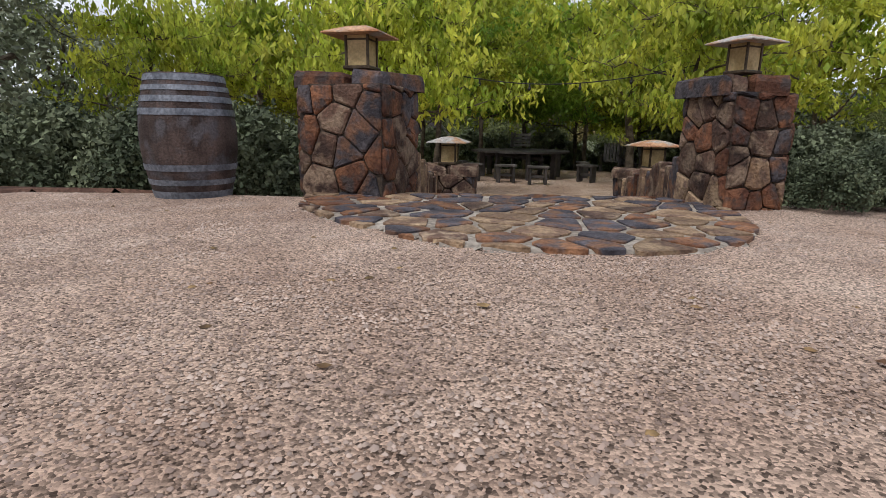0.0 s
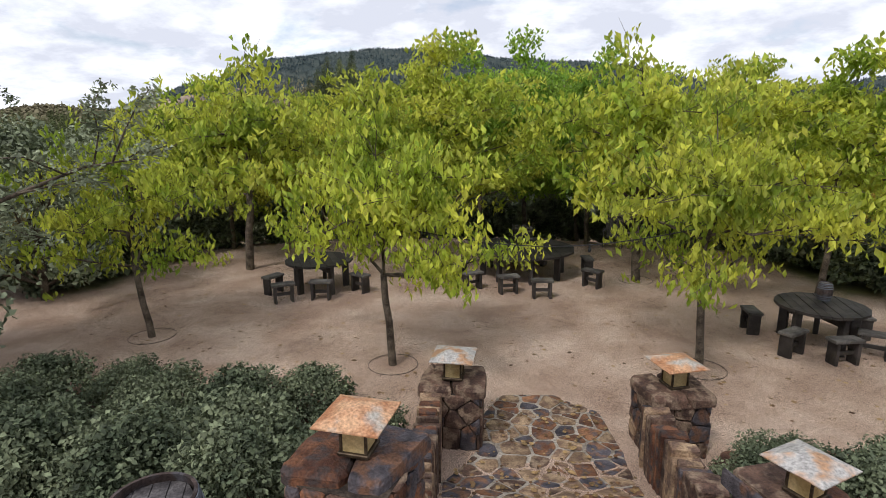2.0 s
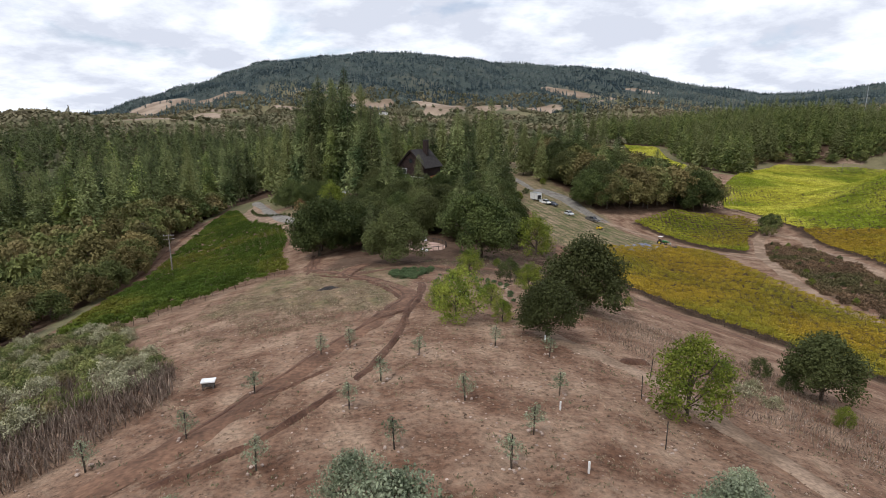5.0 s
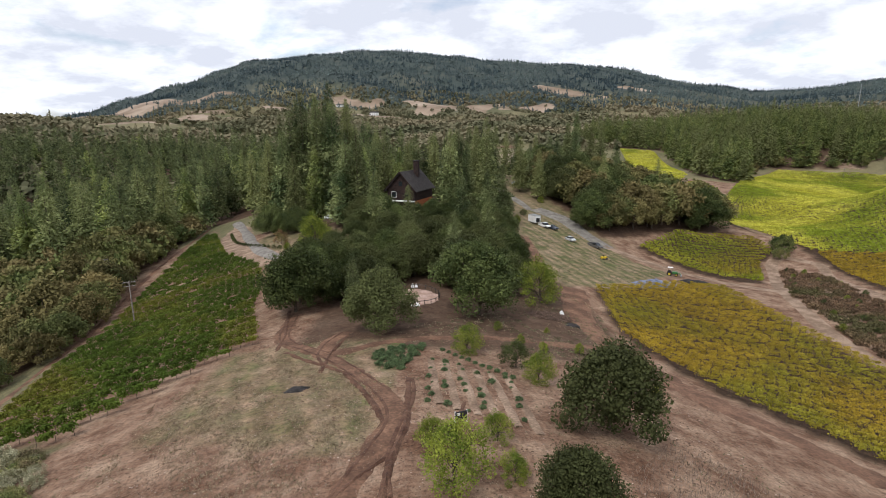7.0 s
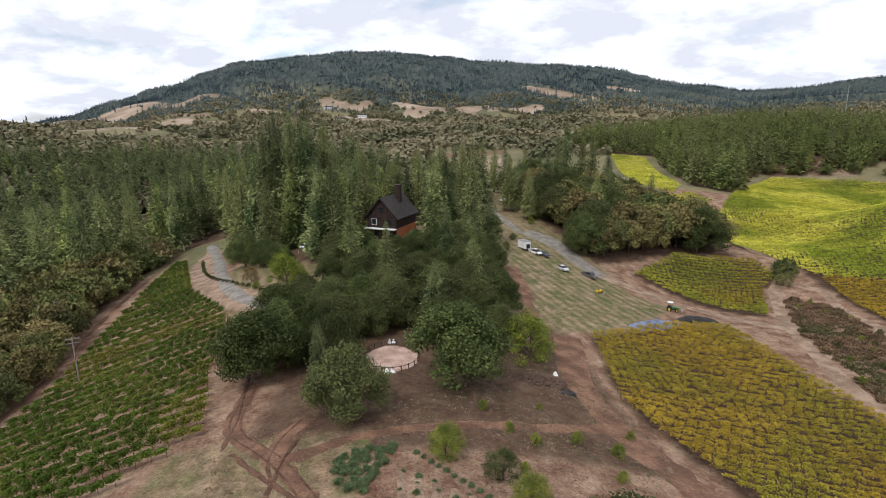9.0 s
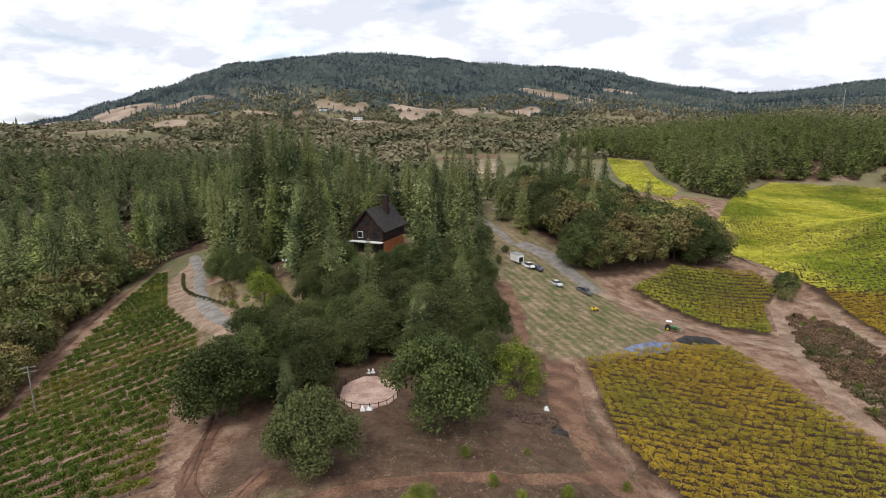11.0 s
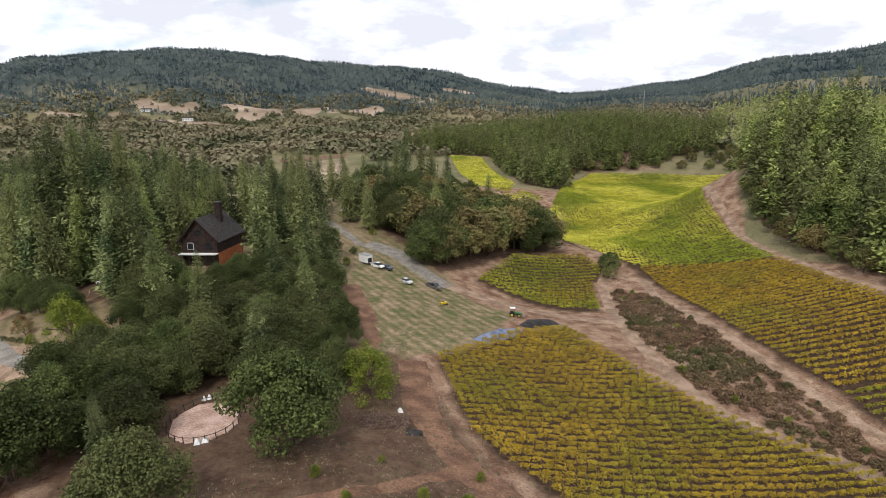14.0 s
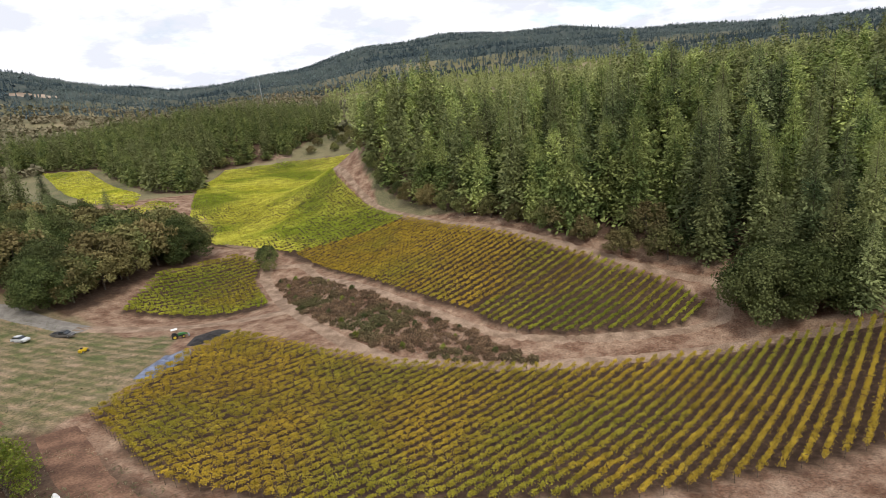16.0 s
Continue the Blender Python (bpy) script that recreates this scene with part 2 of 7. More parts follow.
def heights(x, y):
    """Ground height over arrays of x and y."""
    x, y = np.asarray(x, float), np.asarray(y, float)
    z = np.full(np.broadcast(x, y).shape, -18.0)
    for hx, hy, r, h in HILLS:
        z = z + h * np.exp(-((x - hx) ** 2 + (y - hy) ** 2) / (r * r))
    terrace = -0.8 * ease(5.9, 8.6, y)
    z = z + ease(30, 45, y) * (1 - ease(120, 140, y)) * 0.10 * np.sin(x * 1.1 + np.sin(y * 0.4)) * np.sin(y * 0.7)
    k = ease(21, 34, np.where(y > -2, np.hypot(x * 0.8, np.maximum(0, y + 2)), np.abs(x) * 0.8))
    z = terrace * (1 - k) + z * k
    rr = np.hypot(x, y - 50)
    az = np.degrees(np.arctan2(x, y - 50))
    el = np.interp(az, [a for a, _ in SKYLINE], [b for _, b in SKYLINE])
    top = 28 + 2800 * np.tan(np.radians(el))
    rough = 9 * np.sin(x * 0.011 + 1.3) * np.sin(y * 0.009) + 5 * np.sin(x * 0.027 + y * 0.021)
    far = -14 + 36 * ease(480, 1100, rr) + (top - 22) * ease(1200, 2800, rr) + rough * ease(600, 1200, rr)
    k = ease(420, 640, rr)
    bank = 16 * np.exp(-((x - 370) ** 2 + (y - 600) ** 2) / 110 ** 2)
    return z * (1 - k) + far * k + bank


def ground_z(x, y):
    return float(heights(np.array([x]), np.array([y]))[0])


def inside(poly, x, y):
    """Which of the points x, y lie in the polygon."""
    x, y = np.asarray(x, float), np.asarray(y, float)
    hit = np.zeros(x.shape, bool)
    for (ax, ay), (bx, by) in zip(poly, poly[1:] + poly[:1]):
        if ay != by:
            hit ^= ((ay > y) != (by > y)) & (x < (bx - ax) * (y - ay) / (by - ay) + ax)
    return hit


VINE_FRONT = [(37.5, 161), (64, 175), (78, 178), (80, 150), (84, 131), (94, 109), (99, 99), (114, 81), (125, 62), (136, 32), (106, 32), (86, 49), (76, 60), (60, 76), (40, 108), (34, 130)]
VINE_SMALL = [(71, 222), (95, 245), (126, 246), (126, 230), (114, 219), (100, 193), (85, 200)]
VINE_BIG = [(170, 350), (132, 268), (138, 236), (131, 205), (114, 153), (111, 129), (108, 115), (113, 104), (129, 82), (139, 79), (146, 88), (150, 120), (160, 166), (184, 225), (214, 275), (300, 382), (385, 424), (338, 465), (285, 482), (228, 430)]
VINE_LEFT = [(-58, 94), (-64, 108), (-71, 125), (-75, 139), (-77, 156), (-84, 197), (-99, 275), (-68, 206), (-48, 177), (-42, 160), (-39, 143), (-32, 124), (-30, 117), (-35, 108), (-39.5, 98), (-43, 89)]
VINE_TOP = [(206, 640), (226, 596), (176, 411), (158, 384), (142, 404)]
VINE_PATCH = [(143, 374), (173, 390), (179, 373), (152, 352)]
HOUSE_WOOD = [(-58, 228), (-48, 222), (-36, 205), (-24, 196), (-21, 214), (-19, 240), (-4, 262), (14, 245), (24, 262), (20, 300), (-30, 310), (-70, 290)]
LEFT_WOOD = [(-112, 215), (-108, 290), (-70, 300), (-30, 320), (-20, 420), (-80, 520), (-220, 600), (-420, 560), (-400, 330), (-250, 230), (-170, 200)]
RIGHT_WOOD = [(160, 96), (160, 122), (174, 170), (198, 225), (240, 280), (295, 335), (345, 310), (345, 120), (310, 20), (210, 10), (158, 40)]
FAR_WOOD = [(190, 420), (212, 404), (272, 492), (345, 480), (430, 500), (560, 600), (480, 720), (320, 800), (170, 740), (212, 650), (238, 600)]
ROAD_WOOD = [(60, 226), (72, 232), (95, 246), (117, 252), (125, 290), (136, 340), (128, 372), (100, 392), (62, 370), (46, 310), (50, 262)]
SIDE_WOOD = [(-76, 104), (-86, 138), (-86, 157), (-94, 198), (-108, 275), (-150, 270), (-190, 180), (-150, 90), (-90, 80)]
MID_WOOD = [(-34, 142), (-22, 138), (-14, 152), (0, 154), (12, 146), (18, 160), (19, 200), (10, 212), (-8, 204), (-24, 196), (-26, 178), (-33, 160)]
YARD = [(38, 256), (55, 243), (53, 228), (57, 214), (61, 202), (70, 190), (43, 165), (31, 162), (24, 166), (24, 183), (28, 209)]


# tan meadows among the far woods: middle, half length, half depth, turn
MEADOWS = [
    (-946, 1808, 108, 160, 28), (-981, 1690, 104, 160, 31), (-465, 982, 71, 160, 27), (-581, 1385, 75, 35, 24), (-544, 1498, 49, 46, 21), (-275, 1684, 55, 67, 10), (-203, 1669, 44, 42, 7), (-212, 1475, 79, 24, 8), (21, 1585, 57, 88, -1), (145, 1641, 33, 74, -5), (-115, 1416, 56, 53, 5), (415, 1847, 45, 47, -13), (488, 1780, 24, 32, -16), (727, 1997, 57, 54, -20), (-719, 1786, 115, 31, 22), (-42, 1654, 44, 65, 1), (-389, 1591, 57, 35, 14), (-438, 1461, 45, 23, 17), (-492, 799, 25, 35, 33), (264, 1644, 59, 45, -9)
]


def meadow_share(x, y):
    """How far a point of the far hills lies in open dry meadow: over 0.5 it is grass."""
    wx = x + 34 * np.sin(y * 0.013 + 1) + 20 * np.sin(y * 0.031 + x * 0.011) + 9 * np.sin(x * 0.07 + y * 0.05)
    wy = y + 30 * np.sin(x * 0.012 + 0.5) + 18 * np.sin(x * 0.037 + y * 0.009) + 8 * np.sin(x * 0.06 - y * 0.08)
    m = np.zeros(np.shape(x))
    for cx, cy, a, b, turn in MEADOWS:
        c, q = math.cos(radians(turn)), math.sin(radians(turn))
        u, v = ((wx - cx) * c + (wy - cy) * q) / a, ((wy - cy) * c - (wx - cx) * q) / b
        m = np.maximum(m, np.clip(1.5 - np.sqrt(u * u + v * v), 0, 1))
    return m


def ground_mesh():
    def lines(fine, mid, far, start):
        out = list(np.arange(fine[0], fine[1], 0.6)) + list(np.arange(fine[1], mid, 2.4))
        step, v = 3.0, mid
        while v < far:
            out.append(v)
            step = min(step * 1.06, 24.0 if v < 3000 else 200.0)
            v += step
        return out + [far]
    right = lines((0, 12), 200, 4700, 0)
    xs = np.array([-v for v in right[:0:-1]] + right)
    up = lines((-2, 28), 430, 4700, 0)
    down = [-2 - 0.6]
    step = 0.6
    while down[-1] > -900:
        step *= 1.25
        down.append(down[-1] - step)
    ys = np.array(down[::-1] + up)
    X, Y = np.meshgrid(xs, ys)
    Z = heights(X, Y)
    near = (np.abs(X) < 14) & (Y > -6) & (Y < 30)
    rng = np.random.default_rng(3)
    Z = Z + np.where(near, rng.normal(0, 0.006, Z.shape), 0)
    soil_rough = ease(30, 45, Y) * (1 - ease(120, 140, Y))
    Z = Z + soil_rough * rng.normal(0, 0.03, Z.shape)
    nx, ny = len(xs), len(ys)
    v = np.stack([X, Y, Z], -1).reshape(-1, 3)
    a = (np.arange(ny - 1)[:, None] * nx + np.arange(nx - 1)).ravel()
    f = np.stack([a, a + 1, a + nx + 1, a + nx], 1)
    me = np_mesh("ground", v, f, M["ground"])
    me.polygons.foreach_set("use_smooth", np.ones(len(me.polygons), dtype=bool))
    # cover: red channel gravel and sand, green grass, blue bare red soil; none of them: woodland floor and dry pasture
    x, y = v[:, 0], v[:, 1]
    c = np.zeros((len(v), 4))
    off = ease(10, 26, np.abs(x))
    yw = y + off * (3.5 * np.sin(x * 0.17 + 1) + 1.8 * np.sin(x * 0.43))
    sand = ((x > np.where(y < 16, -12.5, -9.0)) & (x < np.where(y < 15, 13.5, 9.5)) & (y < 24)) | ((yw < 6.4) & (np.hypot(x / 34, (y + 6) / 26) < 1 + 0.06 * np.sin(x * 0.31) + 0.05 * np.sin(y * 0.4)))
    c[:, 0] = sand
    slope = (yw > 24) & (y < 168) & (x > -42 - 0.1 * (100 - y)) & (x < 34)
    c[:, 2] = slope | ((x > 25) & (x < 158 + 0.9 * np.maximum(0, y - 190)) & (y > 30) & (y < 400)) | ((x > 14) & (x < 40) & (y > 100) & (y < 165)) | ((x > 140) & (x < 175) & (y > 70) & (y < 200)) | ((x < -38) & (x > -67 - (y - 110) * 0.40) & (y > 100) & (y < 240))
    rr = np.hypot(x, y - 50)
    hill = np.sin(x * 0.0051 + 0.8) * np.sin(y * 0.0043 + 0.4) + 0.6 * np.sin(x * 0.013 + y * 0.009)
    # alpha: share of the far mountain's forest colour, blued for haze
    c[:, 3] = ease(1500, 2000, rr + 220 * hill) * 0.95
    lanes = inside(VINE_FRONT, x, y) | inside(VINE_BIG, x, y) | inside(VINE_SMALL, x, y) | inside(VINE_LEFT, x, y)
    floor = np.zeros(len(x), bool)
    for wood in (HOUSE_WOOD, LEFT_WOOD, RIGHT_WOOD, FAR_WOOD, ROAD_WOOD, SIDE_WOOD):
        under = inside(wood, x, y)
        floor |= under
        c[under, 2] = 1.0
    lane_side = (x > -62) & (x < 62) & (y > 168) & (y < 345) & ~floor
    c[lane_side, 1] = 0.5
    c[lane_side, 2] = 0.5
    c[lanes, 2] = 1.0
    c[lanes, 1] = 0.0
    # darker soil in vine lanes, under the woods and on the lower slope
    soil_darkness = me.attributes.new("soil_darkness", "FLOAT", "POINT")
    soil_darkness.data.foreach_set("value", (np.where(inside(VINE_LEFT, x, y), 0.1, 1.0) * lanes + 0.85 * (floor & ~lanes) + 0.8 * ((y > 108) & (y < 168) & (x > -24) & (x < 32) & ~lanes & ~floor)).astype(np.float32))
    yard = inside(YARD, x, y)
    c[yard, 1] = 0.8
    c[yard, 2] = 0.25
    strip = (x > -32) & (x < -6) & (y > 68) & (y < 112) & (x * 0.35 + y > 74)
    c[strip, 2] = 0.9
    c[strip, 1] = 0.4 + 0.4 * np.sin(x[strip] * 0.5 + y[strip] * 1.25) ** 2
    far = rr > 1000
    open_grass = np.zeros(len(x))
    open_grass[far] = meadow_share(x[far], y[far])
    grazed = me.attributes.new("meadow", "FLOAT", "POINT")
    grazed.data.foreach_set("value", open_grass.astype(np.float32))
    at = me.attributes.new("cover", "FLOAT_COLOR", "POINT")
    at.data.foreach_set("color", c.astype(np.float32).ravel())
    return me


def ground_material():
    m = bpy.data.materials.new("ground_cover")
    m.use_nodes = True
    nt = m.node_tree
    b = nt.nodes["Principled BSDF"]
    b.inputs["Roughness"].default_value, b.inputs["Specular IOR Level"].default_value = 0.95, 0.15
    geo = nt.nodes.new("ShaderNodeNewGeometry")

    def nz(sc, detail=5.0, rough=0.6):
        n = nt.nodes.new("ShaderNodeTexNoise")
        n.inputs["Scale"].default_value, n.inputs["Detail"].default_value, n.inputs["Roughness"].default_value = sc, detail, rough
        nt.links.new(geo.outputs["Position"], n.inputs["Vector"])
        return n.outputs["Fac"]

    def ramp(fac, stops):
        r = nt.nodes.new("ShaderNodeValToRGB")
        while len(r.color_ramp.elements) < len(stops):
            r.color_ramp.elements.new(0.5)
        for e, (p, col) in zip(r.color_ramp.elements, stops):
            e.position, e.color = p, (*col, 1)
        nt.links.new(fac, r.inputs[0])
        return r.outputs["Color"]

    def mix(fac, a, c, kind="MIX"):
        x = nt.nodes.new("ShaderNodeMix")
        x.data_type, x.blend_type = "RGBA", kind
        if isinstance(fac, float):
            x.inputs["Factor"].default_value = fac
        else:
            nt.links.new(fac, x.inputs["Factor"])
        nt.links.new(a, x.inputs["A"])
        nt.links.new(c, x.inputs["B"])
        return x.outputs["Result"]

    def mul(fac, k):
        x = nt.nodes.new("ShaderNodeMath")
        x.operation, x.inputs[1].default_value = "MULTIPLY", k
        nt.links.new(fac, x.inputs[0])
        return x.outputs[0]

    pasture = ramp(nz(0.010, 13.0, 0.70), [(0.36, (0.088, 0.092, 0.044)), (0.50, (0.155, 0.140, 0.076)), (0.60, (0.205, 0.175, 0.10)), (0.74, (0.30, 0.24, 0.16))])
    tufts = ramp(nz(1.6, 8.0, 0.75), [(0.34, (0.55, 0.58, 0.52)), (0.50, (1.0, 1.0, 1.0)), (0.66, (1.55, 1.42, 1.30))])
    pasture = mix(1.0, pasture, tufts, "MULTIPLY")
    sand = ramp(nz(0.9, 7.0), [(0.35, (0.31, 0.218, 0.168)), (0.52, (0.42, 0.315, 0.250)), (0.68, (0.50, 0.395, 0.325))])
    pebbles = nt.nodes.new("ShaderNodeTexVoronoi")
    pebbles.inputs["Scale"].default_value = 135.0
    nt.links.new(geo.outputs["Position"], pebbles.inputs["Vector"])
    peb = ramp(pebbles.outputs["Color"], [(0.12, (0.20, 0.19, 0.185)), (0.42, (0.84, 0.82, 0.80)), (0.85, (1.70, 1.66, 1.62))])
    sand = mix(1.0, sand, peb, "MULTIPLY")
    grass = ramp(nz(0.25, 8.0), [(0.36, (0.105, 0.128, 0.046)), (0.50, (0.20, 0.165, 0.095)), (0.64, (0.31, 0.235, 0.165))])
    soil = ramp(nz(0.22, 9.0, 0.65), [(0.36, (0.115, 0.060, 0.037)), (0.50, (0.205, 0.126, 0.085)), (0.64, (0.31, 0.215, 0.150))])
    clods = ramp(nz(2.6, 8.0, 0.75), [(0.34, (0.45, 0.44, 0.43)), (0.48, (1.0, 1.0, 1.0)), (0.62, (1.42, 1.40, 1.36))])
    soil = mix(1.0, soil, clods, "MULTIPLY")
    grass = mix(1.0, grass, clods, "MULTIPLY")
    across = nt.nodes.new("ShaderNodeVectorMath")
    across.operation = "DOT_PRODUCT"
    across.inputs[1].default_value = (0.95, 0.31, 0.0)
    nt.links.new(geo.outputs["Position"], across.inputs[0])
    wave = nt.nodes.new("ShaderNodeMath")
    wave.operation = "SINE"
    nt.links.new(mul(across.outputs["Value"], 2.1), wave.inputs[0])
    swath = nt.nodes.new("ShaderNodeMath")
    swath.operation = "MULTIPLY_ADD"
    swath.inputs[1].default_value = 0.22
    nt.links.new(wave.outputs[0], swath.inputs[0])
    nt.links.new(nz(0.5, 5.0), swath.inputs[2])
    grass = mix(1.0, grass, ramp(swath.outputs[0], [(0.30, (0.62, 0.66, 0.58)), (0.55, (0.86, 0.84, 0.80)), (0.80, (1.12, 1.04, 0.98))]), "MULTIPLY")
    straw = ramp(nz(0.9, 10.0, 0.8), [(0.52, (0, 0, 0)), (0.62, (1, 1, 1))])
    pale = ramp(nz(7.0, 4.0), [(0.35, (0.26, 0.18, 0.12)), (0.65, (0.42, 0.32, 0.235))])
    soil = mix(mul(straw, 0.45), soil, pale)
    at = nt.nodes.new("ShaderNodeAttribute")
    at.attribute_name = "cover"
    sep = nt.nodes.new("ShaderNodeSeparateColor")
    nt.links.new(at.outputs["Color"], sep.inputs[0])
    # far forest floor: distance haze put into the colour as blue
    hazed_forest = ramp(nz(0.02, 8.0, 0.65), [(0.35, (0.028, 0.042, 0.044)), (0.55, (0.050, 0.066, 0.062)), (0.72, (0.090, 0.095, 0.078))])
    pasture = mix(at.outputs["Alpha"], pasture, hazed_forest)
    at3 = nt.nodes.new("ShaderNodeAttribute")
    at3.attribute_name = "meadow"
    ragged = nt.nodes.new("ShaderNodeMath")
    ragged.operation = "ADD"
    nt.links.new(at3.outputs["Fac"], ragged.inputs[0])
    nt.links.new(nz(0.03, 6.0, 0.65), ragged.inputs[1])
    hay = ramp(nz(0.012, 7.0), [(0.35, (0.19, 0.138, 0.096)), (0.52, (0.29, 0.218, 0.160)), (0.68, (0.38, 0.300, 0.230))])
    pasture = mix(ramp(ragged.outputs[0], [(0.90, (0, 0, 0)), (1.0, (1, 1, 1))]), pasture, hay)
    col = mix(sep.outputs["Blue"], pasture, soil)
    # dark brown soil tone, mixed in by the per-vertex amount below
    dark_soil = ramp(nz(0.8, 8.0, 0.7), [(0.35, (0.040, 0.024, 0.016)), (0.55, (0.075, 0.046, 0.030)), (0.70, (0.14, 0.090, 0.058))])
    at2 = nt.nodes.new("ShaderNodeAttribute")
    at2.attribute_name = "soil_darkness"
    col = mix(at2.outputs["Fac"], col, dark_soil)
    col = mix(sep.outputs["Green"], col, grass)
    col = mix(sep.outputs["Red"], col, sand)
    nt.links.new(col, b.inputs["Base Color"])
    bp = nt.nodes.new("ShaderNodeBump")
    bp.inputs["Strength"].default_value, bp.inputs["Distance"].default_value = 0.7, 0.03
    nt.links.new(nz(22.0, 6.0, 0.7), bp.inputs["Height"])
    bp2 = nt.nodes.new("ShaderNodeBump")
    bp2.inputs["Strength"].default_value, bp2.inputs["Distance"].default_value = 0.35, 0.02
    bp2.invert = True
    nt.links.new(pebbles.outputs["Distance"], bp2.inputs["Height"])
    nt.links.new(bp.outputs[0], bp2.inputs["Normal"])
    nt.links.new(bp2.outputs[0], b.inputs["Normal"])
    return m


M["ground"] = ground_material()
ground = tagged(part("ground", ground_mesh()), "gravel, red soil and wooded dry hills", "ground", kind="structure")
M["track"] = material("pale_dirt_track", (0.18, 0.118, 0.078), (0.32, 0.225, 0.158), 0.3, 0.95, bump=0.6, fine=12)
M["asphalt"] = material("grey_gravel_road", (0.165, 0.148, 0.128), (0.25, 0.228, 0.20), 0.4, 0.9, bump=0.5, fine=14)
M["redsoil"] = material("red_graded_soil", (0.11, 0.0578, 0.0353), (0.202, 0.111, 0.0689), 0.3, 0.95, bump=0.8, fine=10)


def ribbon(name, pts, width, mat, label, category="road", lift=0.09, taper=None):
    """A strip of track draped along a line of plan points."""
    p = [Vector((*q, 0)) for q in pts]
    line = []
    for a, b in zip(p, p[1:]):
        n = max(2, int((b - a).length / 1.5))
        line += [a.lerp(b, i / n) for i in range(n)]
    line.append(p[-1])
    for _ in range(6):
        line = [line[0]] + [(line[i - 1] + line[i] * 2 + line[i + 1]) / 4 for i in range(1, len(line) - 1)] + [line[-1]]
    xs, ys, cross = [], [], 5
    rng = random.Random(len(pts))
    for i, q in enumerate(line):
        d = (line[min(i + 1, len(line) - 1)] - line[max(i - 1, 0)]).normalized()
        n = Vector((-d.y, d.x, 0))
        w = width * (1 + 0.12 * math.sin(i * 0.23) + rng.uniform(-0.03, 0.03))
        for c in range(cross):
            o = q + n * w * (c / (cross - 1) - 0.5)
            xs.append(o.x)
            ys.append(o.y)
    z = heights(np.array(xs), np.array(ys)) + lift
    z = z + np.tile([-lift * 1.6, 0, 0, 0, -lift * 1.6], len(line))
    f = [(i * cross + c, i * cross + c + 1, (i + 1) * cross + c + 1, (i + 1) * cross + c) for i in range(len(line) - 1) for c in range(cross - 1)]
    me = mesh_from(name, np.stack([xs, ys, z], 1), f, mat, smooth=True)
    return tagged(part(name, me), label, category, kind="structure")


def patch(name, poly, mat, label, category="ground", lift=0.08, step=1.5, kind="structure"):
    """An area of other ground, draped over the land inside a plan polygon."""
    px, py = [q[0] for q in poly], [q[1] for q in poly]
    xs, ys = np.arange(min(px) - step, max(px) + step, step), np.arange(min(py) - step, max(py) + step, step)
    X, Y = np.meshgrid(xs, ys)
    keep = inside(poly, X, Y)
    Z = heights(X, Y) + np.where(keep, lift, -0.15)
    idx = {}
    v, f = [], []
    for j in range(len(ys) - 1):
        for i in range(len(xs) - 1):
            q = [(j, i), (j, i + 1), (j + 1, i + 1), (j + 1, i)]
            if sum(keep[a] for a in q) >= 2:
                for a in q:
                    if a not in idx:
                        idx[a] = len(v)
                        v.append((X[a], Y[a], Z[a]))
                f.append([idx[a] for a in q])
    return tagged(part(name, mesh_from(name, v, f, mat, smooth=True)), label, category, kind=kind)


ribbon("road", [(174, 345), (150, 295), (136, 262), (137, 243), (126, 226), (118, 219), (105, 195), (92, 168), (86, 148), (85, 132), (95, 109), (101, 100), (116, 82), (127, 62), (129, 40)], 4.6, M["track"], "pale dirt track round the vineyard blocks")
ribbon("road", [(125, 225), (132, 214), (124, 198), (110, 150), (106, 127), (106, 115), (111, 104), (126, 83), (134, 74), (150, 77), (150, 90), (153, 120), (163, 166), (187, 225), (225, 285), (308, 390)], 3.8, M["track"], "dirt headland track beside the large vineyard")
ribbon("road", [(57, 216), (66, 207), (80, 195), (92, 186), (98, 180)], 6.0, M["track"], "brown dirt track from the parking place")
ribbon("road", [(40, 252), (50, 240), (52, 230), (58, 213)], 9.0, M["asphalt"], "grey gravel road past the parked cars")
ribbon("road", [(16, 321), (25, 311), (28, 295), (31.5, 276), (34.6, 264), (37.5, 250)], 4.0, M["asphalt"], "grey gravel lane to the house")
ribbon("road", [(-92, 284), (-77.3, 252.4), (-63.3, 217.2), (-54, 197), (-46, 184.5), (-36.7, 174.5), (-27, 171)], 5.0, M["asphalt"], "curving paved driveway on the bank", lift=0.5)
ribbon("road", [(-105, 285), (-90, 200), (-82, 157), (-80, 139), (-76, 124), (-69, 107), (-62, 92)], 1.8, M["redsoil"], "pale headland track below the vines")
ribbon("road", [(32, 160), (28, 140), (29, 122), (34, 105), (48, 84), (62, 66)], 7.0, M["redsoil"], "red dirt track beside the golden vines")
ribbon("road", [(-28, 133), (-27, 121), (-25, 115), (-19, 109), (-15, 104), (-8, 92), (-5, 84), (-10, 66), (-16, 48), (-24, 36)], 3.0, M["redsoil"], "rutted red dirt path over the slope")
ribbon("road", [(-16, 118), (-18, 113), (-18, 105), (-8, 112), (6, 116), (20, 118), (30, 122)], 3.0, M["redsoil"], "red dirt path by the oaks")
ribbon("road", [(8, 70), (12, 62.4), (15.2, 60), (16.4, 57), (16.8, 51), (18, 47), (19, 40), (20, 32)], 2.6, M["track"], "pale worn footpath down the red slope")
